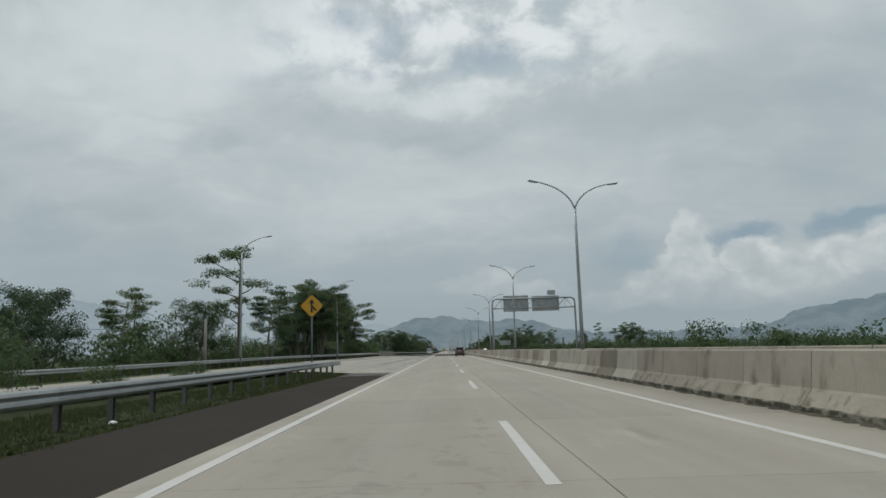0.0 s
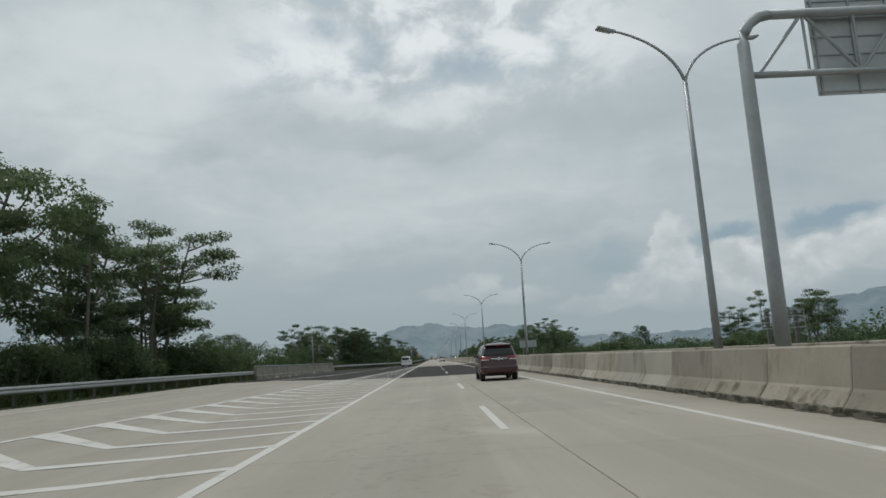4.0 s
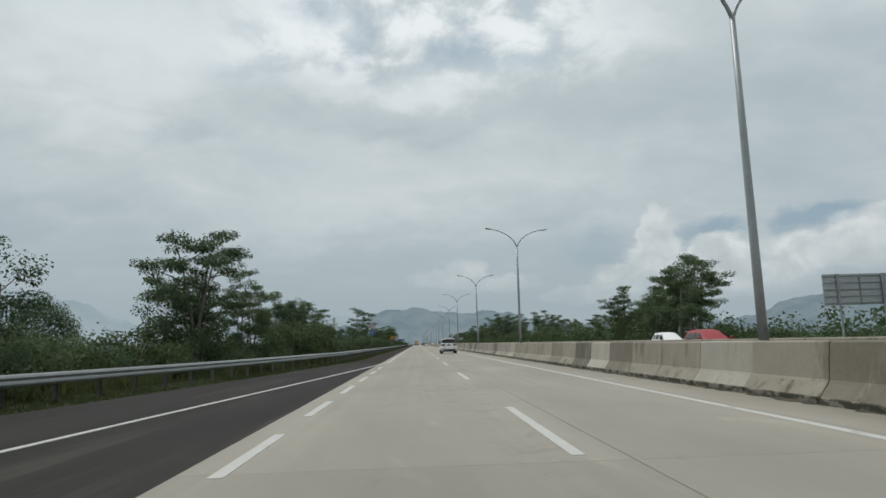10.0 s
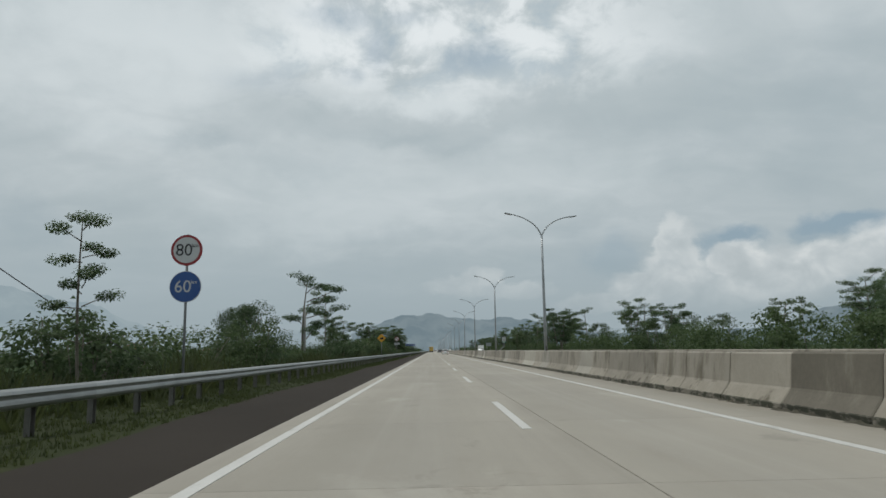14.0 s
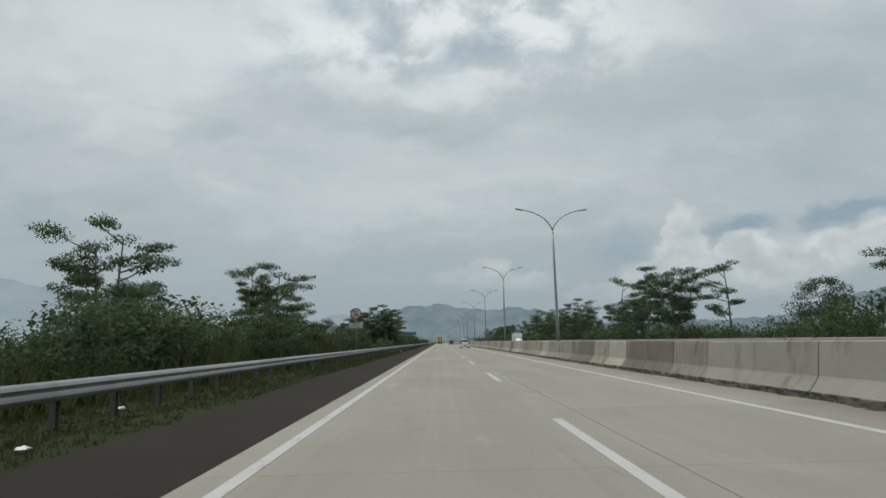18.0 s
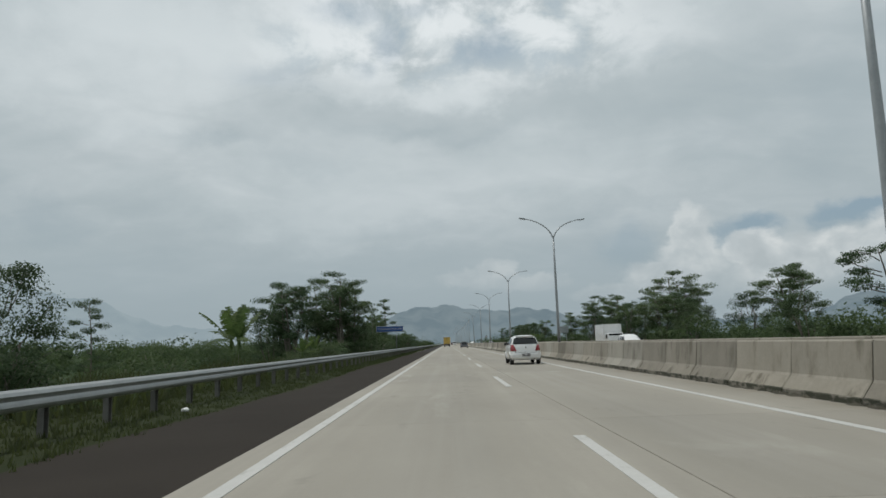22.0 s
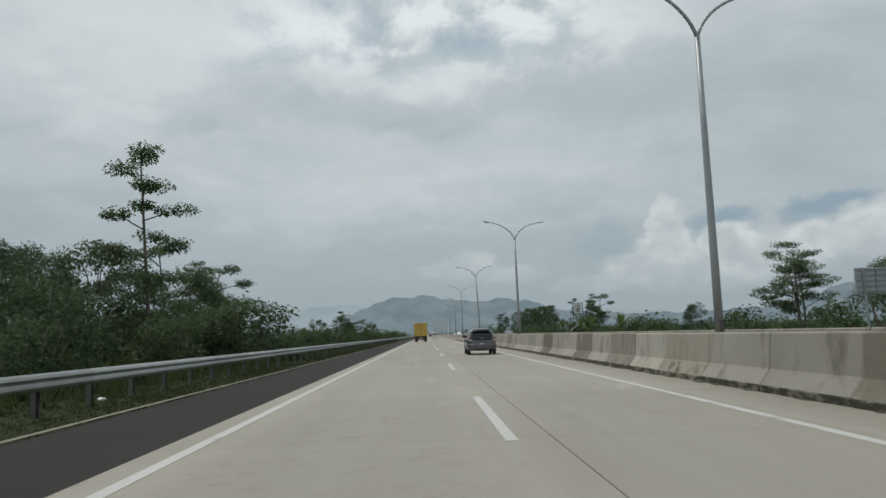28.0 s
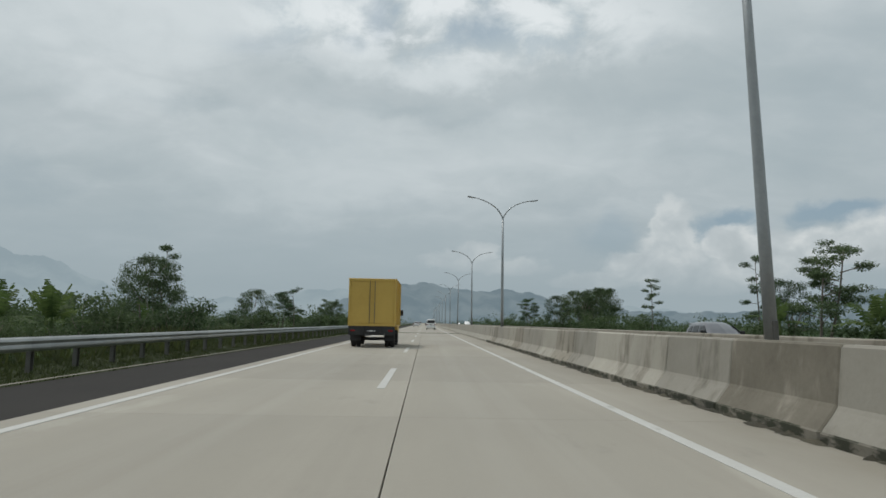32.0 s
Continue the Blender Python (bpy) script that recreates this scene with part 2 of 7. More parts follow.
def leaf_surface(name, low, high, each=0.2):
    m = bpy.data.materials.new(name)
    m.use_nodes = True
    n = Nodes(m.node_tree)
    at = n.add("ShaderNodeTexCoord").outputs["Object"]
    f = n.math("ADD", n.math("MULTIPLY", n.add("ShaderNodeNewGeometry").outputs["Random Per Island"], 0.55), n.math("MULTIPLY", n.noise(at, 0.8, 3), 0.5))
    col = n.mix(f, low, high)
    rnd = n.add("ShaderNodeObjectInfo").outputs["Random"]
    g = n.add("ShaderNodeCombineXYZ")
    n.put(g.inputs[0], n.math("ADD", n.math("MULTIPLY", rnd, 2.2 * each), 1 - 1.1 * each))
    n.put(g.inputs[1], n.math("ADD", n.math("MULTIPLY", rnd, 1.6 * each), 1 - 0.8 * each))
    n.put(g.inputs[2], n.math("ADD", n.math("MULTIPLY", rnd, 1.2 * each), 1 - 0.6 * each))
    col = n.mix(1.0, col, g.outputs[0], "MULTIPLY")
    b = n.add("ShaderNodeBsdfPrincipled")
    n.put(b.inputs["Base Color"], col)
    b.inputs["Roughness"].default_value = 0.6
    b.inputs["Specular IOR Level"].default_value = 0.22
    t = n.add("ShaderNodeBsdfTranslucent")
    n.put(t.inputs[0], col)
    mx = n.add("ShaderNodeMixShader")
    mx.inputs[0].default_value = 0.5
    n.put(mx.inputs[1], b.outputs[0])
    n.put(mx.inputs[2], t.outputs[0])
    n.put(n.add("ShaderNodeOutputMaterial").inputs[0], mx.outputs[0])
    return m


def road_surface():
    """Broomed concrete: mottling, streaks along the lanes, tyre-darkened tracks, oil spots and pale patches."""
    m = bpy.data.materials.new("road_concrete")
    m.use_nodes = True
    n = Nodes(m.node_tree)
    place = n.add("ShaderNodeNewGeometry").outputs["Position"]
    sep = n.add("ShaderNodeSeparateXYZ")
    n.put(sep.inputs[0], place)
    x = sep.outputs[0]
    big = n.noise(n.stretch(place, (0.5, 0.16, 1)), 1.0, 5, 0.6)
    small = n.noise(place, 14.0, 5, 0.65)
    streak = n.noise(n.stretch(place, (2.6, 0.035, 1), (0.4, 3.0, 0)), 1.0, 6, 0.6, 0.15)
    f = n.math("ADD", n.math("ADD", n.math("MULTIPLY", big, 0.45), n.math("MULTIPLY", small, 0.2)), n.math("MULTIPLY", streak, 0.35))
    col = n.mix(n.span(f, 0.34, 0.66, False), (0.245, 0.228, 0.198), (0.335, 0.314, 0.277))
    # two tyre tracks a lane
    track = n.add("ShaderNodeMath", op="COSINE")
    n.put(track.inputs[0], n.math("MULTIPLY", x, 2 * math.pi / 1.8))
    worn = n.math("MULTIPLY", n.span(track.outputs[0], 0.1, -0.9), n.span(streak, 0.35, 0.65))
    col = n.mix(n.math("MULTIPLY", worn, 0.30), col, (0.215, 0.204, 0.176))
    spots = n.span(n.noise(n.stretch(place, (1.0, 0.4, 1), (9, 2, 0)), 1.1, 7, 0.66, 0.4), 0.60, 0.74)
    col = n.mix(n.math("MULTIPLY", spots, 0.55), col, (0.185, 0.176, 0.152))
    pale = n.span(n.noise(n.stretch(place, (0.7, 0.22, 1), (3, 8, 0)), 0.8, 6, 0.62, 0.5), 0.60, 0.72)
    col = n.mix(n.math("MULTIPLY", pale, 0.5), col, (0.40, 0.385, 0.345))
    # dirt swept to the outer edge beside the median
    dirt = n.math("MULTIPLY", n.span(x, 4.1, 5.1), n.span(n.noise(n.stretch(place, (1, 0.5, 1)), 1.6, 6, 0.65), 0.36, 0.64))
    col = n.mix(n.math("MULTIPLY", dirt, 0.55), col, (0.20, 0.178, 0.138))
    # scaled patches where the top skin has worn off the slow lane
    scaled = n.span(n.noise(n.stretch(place, (1.3, 1.0, 1), (4, 1, 0)), 1.7, 8, 0.7, 0.6), 0.52, 0.62)
    where = n.math("MULTIPLY", n.span(n.noise(n.stretch(place, (0.25, 0.045, 1), (6, 2, 0)), 1.0, 3, 0.5), 0.50, 0.62), n.span(x, 0.4, -0.4))
    col = n.mix(n.math("MULTIPLY", n.math("MULTIPLY", scaled, where), 0.65), col, (0.215, 0.196, 0.168))
    # oil-darkened band down the middle of each lane, strongest on the old slabs past the bridge
    y = sep.outputs[1]
    old = n.math("MULTIPLY", n.span(y, 205.0, 212.0), n.span(y, 262.0, 228.0))
    middle = n.add("ShaderNodeMath", op="COSINE")
    n.put(middle.inputs[0], n.math("MULTIPLY", n.math("ADD", x, -1.8), 2 * math.pi / 3.6))
    oily = n.math("MULTIPLY", n.span(middle.outputs[0], -0.1, 0.9), n.span(streak, 0.28, 0.62))
    col = n.mix(n.math("MULTIPLY", oily, n.math("ADD", n.math("MULTIPLY", old, 0.55), 0.16)), col, (0.155, 0.148, 0.132))
    newer = n.math("MULTIPLY", n.span(y, 585.0, 640.0), 0.25)
    col = n.mix(newer, col, (0.365, 0.345, 0.303))
    rnd = n.add("ShaderNodeObjectInfo").outputs["Random"]
    g = n.add("ShaderNodeCombineXYZ")
    for i in range(3):
        n.put(g.inputs[i], n.math("MULTIPLY", n.math("SUBTRACT", n.math("ADD", n.math("MULTIPLY", rnd, 0.09), 0.955), n.math("MULTIPLY", old, 0.10)), (1.01, 1.0, 0.965)[i]))
    col = n.mix(1.0, col, g.outputs[0], "MULTIPLY")
    b = n.add("ShaderNodeBsdfPrincipled")
    n.put(b.inputs["Base Color"], col)
    n.put(b.inputs["Roughness"], n.math("SUBTRACT", n.math("ADD", n.math("MULTIPLY", small, 0.2), 0.7), n.math("MULTIPLY", oily, 0.12)))
    b.inputs["Specular IOR Level"].default_value = 0.35
    bp = n.add("ShaderNodeBump")
    bp.inputs["Strength"].default_value, bp.inputs["Distance"].default_value = 0.25, 0.01
    n.put(bp.inputs["Height"], small)
    n.put(b.inputs["Normal"], bp.outputs[0])
    n.put(n.add("ShaderNodeOutputMaterial").inputs[0], b.outputs[0])
    return m


def plain(name, col, rough=0.5, metal=0.0, coat=0.0, glow=0.0):
    m = bpy.data.materials.new(name)
    m.use_nodes = True
    b = m.node_tree.nodes["Principled BSDF"]
    b.inputs["Base Color"].default_value = (*col, 1)
    b.inputs["Roughness"].default_value, b.inputs["Metallic"].default_value = rough, metal
    b.inputs["Coat Weight"].default_value = coat
    return m


def painted_haze_surface(name, low, high, scale):
    """Far hills as a plain glowing backdrop; the haze of kilometres of moist air is painted into the emission colour.
    """
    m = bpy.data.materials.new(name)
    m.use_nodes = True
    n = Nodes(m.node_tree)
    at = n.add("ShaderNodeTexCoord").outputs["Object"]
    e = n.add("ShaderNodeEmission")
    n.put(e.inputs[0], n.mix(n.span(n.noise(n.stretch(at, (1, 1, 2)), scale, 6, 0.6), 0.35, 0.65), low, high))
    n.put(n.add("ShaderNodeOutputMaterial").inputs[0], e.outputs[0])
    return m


CONCRETE_ROAD = road_surface()
JOINT = surface("joint_filler", (0.08, 0.075, 0.07), (0.13, 0.12, 0.11), 0.9, scale=2, fine=30)
ASPHALT = surface("asphalt", (0.023, 0.0215, 0.020), (0.040, 0.0375, 0.035), 0.9, scale=0.5, fine=40, bump=0.4, gloss=0.15, detail_mix=0.25, stretch=(1.6, 0.35, 1), stains=((0.054, 0.050, 0.044), 0.5, 0.52, 0.70, (1.4, 0.4, 1)))
SHOULDER = surface("shoulder_asphalt", (0.025, 0.0208, 0.0168), (0.038, 0.0318, 0.026), 0.95, scale=0.3, fine=40, bump=0.4, gloss=0.12, stains=((0.045, 0.039, 0.031), 0.3, 0.6, 0.8, (1, 0.4, 1)))
SHOULDER_GREY = surface("grey_shoulder_asphalt", (0.030, 0.028, 0.0265), (0.042, 0.039, 0.036), 0.95, scale=0.3, fine=40, bump=0.4, gloss=0.15, stains=((0.055, 0.050, 0.042), 0.3, 0.6, 0.8, (1, 0.4, 1)))
PAINT = surface("road_paint", (0.42, 0.415, 0.39), (0.53, 0.525, 0.50), 0.75, scale=0.8, fine=18, bump=0.1, detail_mix=0.5, stains=((0.31, 0.30, 0.27), 3.0, 0.54, 0.72, (1, 0.4, 1)))
BARRIER = surface("barrier_concrete", (0.205, 0.187, 0.152), (0.30, 0.277, 0.232), 0.88, scale=0.8, fine=14, bump=0.3, each=0.2, stains=((0.115, 0.101, 0.075), 1.5, 0.50, 0.72, (1, 1.0, 0.35)))
BARRIER_DARK = surface("dark_weathered_barrier", (0.105, 0.094, 0.072), (0.185, 0.168, 0.134), 0.9, scale=1.1, fine=12, bump=0.4, each=0.15, stains=((0.24, 0.222, 0.182), 1.2, 0.56, 0.70, (1, 1.0, 0.4)))
BARRIER_PALE = surface("newer_barrier_concrete", (0.265, 0.249, 0.21), (0.36, 0.34, 0.293), 0.88, scale=0.8, fine=14, bump=0.3, each=0.2, stains=((0.17, 0.156, 0.125), 1.5, 0.52, 0.74, (1, 1.0, 0.35)))
BARRIER_SLOPE = surface("barrier_dirty_slope", (0.185, 0.167, 0.134), (0.285, 0.262, 0.216), 0.9, scale=1.5, fine=9, bump=0.5, each=0.2, stains=((0.095, 0.083, 0.060), 2.2, 0.52, 0.70, (1, 1, 0.6)))
BARRIER_FOOT = surface("barrier_mossy_foot", (0.13, 0.118, 0.094), (0.21, 0.195, 0.16), 0.92, scale=1.2, fine=12, bump=0.5, each=0.2, stains=((0.034, 0.036, 0.022), 2.6, 0.40, 0.56, (1, 1, 2.5)))
GALV = surface("galvanised_steel", (0.27, 0.28, 0.275), (0.38, 0.39, 0.385), 0.42, 0.75, scale=1.5, fine=12, bump=0.05, each=0.12)
GALV_POLE = surface("galvanised_pole", (0.28, 0.30, 0.31), (0.38, 0.40, 0.41), 0.5, 0.4, scale=1.5, fine=12, bump=0.05)
SIGN_POST = surface("dull_sign_post", (0.13, 0.14, 0.145), (0.20, 0.21, 0.215), 0.6, 0.3, scale=2, fine=12, bump=0.05)
POST = surface("weathered_post", (0.11, 0.108, 0.098), (0.18, 0.175, 0.16), 0.7, 0.3, scale=3, fine=15, bump=0.1, each=0.15)
RUBBLE = surface("grey_rubble", (0.12, 0.11, 0.09), (0.24, 0.22, 0.19), 0.95, scale=2, fine=12, bump=0.6, each=0.25)
DIRT = surface("swept_dirt", (0.030, 0.030, 0.019), (0.085, 0.074, 0.052), 0.95, scale=1.5, fine=14, bump=0.6, island=0.25)
GRASS_EARTH = surface("grassy_earth", (0.018, 0.025, 0.010), (0.038, 0.045, 0.018), 0.95, gloss=0.1, scale=0.25, fine=3.5, bump=0.8, stains=((0.075, 0.064, 0.038), 0.7, 0.62, 0.78, (1, 1, 1)))
FIELD = surface("field_green", (0.022, 0.042, 0.016), (0.048, 0.075, 0.028), 0.95, gloss=0.1, scale=0.03, fine=0.7, bump=0.5, stains=((0.055, 0.068, 0.034), 0.02, 0.55, 0.7, (1, 0.3, 1)))
SOIL = surface("median_soil", (0.12, 0.10, 0.07), (0.18, 0.15, 0.11), 0.95, gloss=0.1, scale=1, fine=8, bump=0.5)
GRASS = leaf_surface("grass_blades", (0.040, 0.054, 0.019), (0.074, 0.089, 0.033), 0.1)
LEAF_A = leaf_surface("feathery_leaves", (0.064, 0.100, 0.052), (0.130, 0.182, 0.088))
LEAF_B = leaf_surface("dark_leaves", (0.049, 0.079, 0.043), (0.098, 0.138, 0.068))
LEAF_C = leaf_surface("bush_leaves", (0.048, 0.080, 0.038), (0.102, 0.144, 0.063))
LEAF_N = leaf_surface("banana_leaf", (0.06, 0.10, 0.03), (0.13, 0.18, 0.06))
BARK = surface("bark", (0.10, 0.085, 0.065), (0.20, 0.18, 0.15), 0.9, scale=2, fine=20, bump=0.5, stretch=(1, 1, 0.3))
WHITE_PAINT = surface("white_car_paint", (0.74, 0.74, 0.73), (0.80, 0.80, 0.79), 0.35, scale=1, fine=4, bump=0.0, coat=0.8)
GREY_PAINT = surface("grey_car_paint", (0.095, 0.097, 0.11), (0.115, 0.117, 0.13), 0.35, 0.5, scale=1, fine=40, bump=0.0, coat=0.9)
RED_PAINT = surface("dark_red_car_paint", (0.036, 0.005, 0.008), (0.046, 0.007, 0.010), 0.4, 0.2, scale=1, fine=40, bump=0.0, coat=0.9)
YELLOW_PAINT = surface("yellow_box_paint", (0.50, 0.33, 0.07), (0.60, 0.41, 0.10), 0.6, scale=0.6, fine=8, bump=0.05, stains=((0.36, 0.25, 0.08), 1.5, 0.58, 0.75, (1, 1, 0.4)))
GLASS_DARK = plain("tinted_glass", (0.010, 0.012, 0.013), 0.10, 0.0, 0.0)
BLACK_PLASTIC = surface("black_plastic", (0.014, 0.014, 0.015), (0.025, 0.025, 0.026), 0.6, scale=3, fine=30, bump=0.05)
RUBBER = surface("tyre_rubber", (0.018, 0.018, 0.018), (0.03, 0.029, 0.028), 0.85, scale=4, fine=30, bump=0.2)
ALLOY = plain("alloy_rim", (0.42, 0.42, 0.43), 0.35, 0.8)
DARK_ALLOY = plain("dark_alloy_rim", (0.06, 0.06, 0.065), 0.35, 0.7)
RED_LENS = plain("red_lamp_lens", (0.24, 0.010, 0.014), 0.15, 0.0, 0.6)
SMOKED_LENS = plain("smoked_lamp_lens", (0.11, 0.10, 0.105), 0.12, 0.2, 0.6)
CLEAR_LENS = plain("clear_lamp_lens", (0.55, 0.55, 0.55), 0.12, 0.3, 0.6)
CHROME = plain("chrome", (0.65, 0.66, 0.67), 0.15, 1.0)
SIGN_WHITE = surface("sign_white", (0.50, 0.51, 0.51), (0.58, 0.59, 0.59), 0.5, scale=2, fine=10, bump=0.0)
SIGN_BLACK = plain("sign_black", (0.02, 0.02, 0.022), 0.5)
SIGN_RED = surface("sign_red", (0.26, 0.025, 0.03), (0.34, 0.035, 0.04), 0.5, scale=2, fine=10, bump=0.0)
SIGN_BLUE = surface("sign_blue", (0.025, 0.075, 0.25), (0.035, 0.10, 0.31), 0.5, scale=2, fine=10, bump=0.0)
SIGN_YELLOW = surface("sign_amber", (0.60, 0.30, 0.02), (0.70, 0.37, 0.03), 0.5, scale=2, fine=10, bump=0.0)
SIGN_GREEN = surface("sign_green", (0.02, 0.14, 0.08), (0.03, 0.19, 0.10), 0.5, scale=2, fine=10, bump=0.0)
SIGN_BACK = surface("sign_back", (0.40, 0.42, 0.43), (0.52, 0.54, 0.55), 0.6, 0.2, scale=1, fine=8, bump=0.05)
LITTER = plain("white_plastic", (0.75, 0.75, 0.74), 0.4)
PLATE_BLACK = plain("plate_black", (0.015, 0.015, 0.016), 0.4)
PLATE_BAR = plain("plate_marks", (0.6, 0.6, 0.6), 0.5)
WALL_WHITE = surface("house_wall", (0.55, 0.54, 0.50), (0.68, 0.67, 0.63), 0.9, scale=0.5, fine=6, bump=0.1)
ROOF_TILE = surface("clay_roof", (0.22, 0.09, 0.05), (0.32, 0.14, 0.08), 0.85, scale=0.8, fine=6, bump=0.3)
# pale blue-grey stands in for air haze; the hills glow instead of being lit
HILL_NEAR = painted_haze_surface("far_hill_painted_haze", (0.160, 0.215, 0.245), (0.205, 0.26, 0.285), 0.006)
HILL_FAR = painted_haze_surface("farther_hill_painted_haze", (0.275, 0.345, 0.38), (0.315, 0.385, 0.415), 0.003)


# ------------------------------------------------------------ mesh helpers
def mesh_of(name, verts, faces, material, smooth=False):
    me = bpy.data.meshes.new(name)
    me.from_pydata([tuple(map(float, v)) for v in verts], [], [tuple(map(int, f)) for f in faces])
    for m in material if isinstance(material, (list, tuple)) else [material]:
        me.materials.append(m)
    if smooth:
        me.polygons.foreach_set("use_smooth", [True] * len(me.polygons))
    me.update()
    return me


def structure(name, verts, faces, material, label, category, smooth=False):
    return tagged(new(name, mesh_of(name, verts, faces, material, smooth)), label, category, kind="structure")


def child(name, me, parent, label="", at=None):
    ob = new(name, me)
    ob.parent = parent
    if at is not None:
        ob.matrix_basis = at
    return tagged(ob, label)


def part(name, bm, material, parent, label="", smooth=False, at=None):
    me = bpy.data.meshes.new(name)
    bm.normal_update()
    bm.to_mesh(me)
    bm.free()
    me.materials.append(material)
    if smooth:
        me.polygons.foreach_set("use_smooth", [True] * len(me.polygons))
    return child(name, me, parent, label, at)


def thing(name, label, category, at, group=""):
    ob = new(name)
    ob.empty_display_size = 0.2
    ob.matrix_basis = at
    return tagged(ob, label, category, group)


def box(sx, sy, sz, at=(0, 0, 0), bevel=0.0, bm=None, turn=None):
    """A block centred on at."""
    own = bmesh.new()
    bmesh.ops.create_cube(own, size=1.0)
    bmesh.ops.scale(own, vec=(sx, sy, sz), verts=own.verts)
    if bevel:
        bmesh.ops.bevel(own, geom=own.edges[:], offset=bevel, segments=2, affect="EDGES", profile=0.6)
    if turn is not None:
        bmesh.ops.transform(own, matrix=turn, verts=own.verts)
    bmesh.ops.translate(own, vec=at, verts=own.verts)
    return own if bm is None else join(bm, own)


def rod(a, b, r1, r2=None, sides=10, bm=None):
    """A tapered round bar from a to b."""
    a, b = Vector(a), Vector(b)
    own = bmesh.new()
    bmesh.ops.create_cone(own, cap_ends=True, segments=sides, radius1=r1, radius2=r1 if r2 is None else r2, depth=(b - a).length)
    m = Matrix.Translation((a + b) / 2) @ (b - a).to_track_quat("Z", "Y").to_matrix().to_4x4()
    bmesh.ops.transform(own, matrix=m, verts=own.verts)
    return own if bm is None else join(bm, own)


def join(bm, other):
    me = bpy.data.meshes.new("tmp")
    other.to_mesh(me)
    other.free()
    bm.from_mesh(me)
    bpy.data.meshes.remove(me)
    return bm


def tube(points, radii, sides=8):
    """A smooth tube through points: vertices and faces."""
    pts = [Vector(p) for p in points]
    verts, faces = [], []
    for i, p in enumerate(pts):
        d = (pts[min(i + 1, len(pts) - 1)] - pts[max(i - 1, 0)]).normalized()
        s = d.orthogonal().normalized() if abs(d.z) > 0.95 else d.cross(Vector((0, 0, 1))).normalized()
        u = s.cross(d)
        for k in range(sides):
            a = 2 * math.pi * k / sides
            verts.append(p + (s * math.cos(a) + u * math.sin(a)) * radii[i])
    for i in range(len(pts) - 1):
        for k in range(sides):
            j = (k + 1) % sides
            faces.append((i * sides + k, i * sides + j, (i + 1) * sides + j, (i + 1) * sides + k))
    faces.append(tuple(range(sides - 1, -1, -1)))
    faces.append(tuple((len(pts) - 1) * sides + k for k in range(sides)))
    return verts, faces


def letters(text, size, material, parent, at, label="", width=None):
    cu = bpy.data.curves.new("lettering", "FONT")
    cu.body, cu.size, cu.align_x, cu.align_y, cu.extrude = text, size, "CENTER", "CENTER", 0.003
    tmp = bpy.data.objects.new("lettering", cu)
    me = bpy.data.meshes.new_from_object(tmp)
    bpy.data.objects.remove(tmp)
    if width:
        span = max(v.co.x for v in me.vertices) - min(v.co.x for v in me.vertices)
        for v in me.vertices:
            v.co.x *= width / span
    me.materials.clear()
    me.materials.append(material)
    return child("lettering", me, parent, label, at)


def smooth01(v, a, b):
    u = min(1.0, max(0.0, (v - a) / (b - a)))
    return u * u * (3 - 2 * u)


def along(table, y):
    """A value between the stations of a table of (y, value)."""
    if y <= table[0][0]:
        return table[0][1]
    for (a, va), (b, vb) in zip(table, table[1:]):
        if y <= b:
            return va + (vb - va) * (y - a) / (b - a)
    return table[-1][1]


# ------------------------------------------------------------ plan of the road
Y_FIRST, Y_LAST, Y_FAR = -40.0, 780.0, 2600.0
SLAB_LEFT, JOINT_X, FOOT_X = -4.10, 0.50, 5.08
EDGE_LEFT, EDGE_RIGHT = -3.65, 3.60
GORE_FROM, DECK_FROM, DECK_TO, MERGE_END = 45.5, 151.5, 210.4, 288.6
RAMP_LINE = [(-40, -23.5), (20.2, -20.5), (46.5, -18.5), (79.9, -16.2), (123.9, -13.6), (151.1, -12.8), (175.6, -11.6), (207.4, -9.7), (230.5, -8.8), (252.6, -6.9), (270.6, -5.2), (288.7, -3.65)]
GORE_LINE = [(46.5, -13.2), (70.8, -11.8), (93.9, -10.2), (116.9, -8.9), (167.4, -6.6), (185.8, -5.5), (202.2, -4.9), (242.6, -3.85)]
PAVED_LEFT = [(-40, -25.0), (20.2, -22.4), (46.5, -20.6), (79.9, -18.2), (123.9, -15.8), (151.1, -16.0), (206.3, -16.2), (216.5, -14.9), (226.5, -12.9), (235.6, -12.0), (256.6, -10.2), (274.6, -8.2), (294.7, -6.6), (2600, -6.6)]
RAIL_LEFT = [(-40, -26.0), (20.2, -23.4), (46.5, -21.6), (79.9, -19.3), (123.9, -16.9), (151.1, -16.6), (166.3, -16.8), (206.3, -16.6), (216.5, -15.8), (226.5, -14.1), (235.6, -13.2), (256.6, -11.3), (274.6, -9.3), (294.7, -7.75), (2600, -7.75)]


def rise(x, y):
    """The slip road lies a little higher than the main road."""
    bridge = smooth01(y, 140, 178)
    lift = 0.30 * smooth01(-x, 5, 13) * (1 - bridge) + 0.20 * smooth01(-x, 9, 16) * bridge
    return lift * smooth01(y, 25, 90) * (1 - smooth01(y, 240, 286))


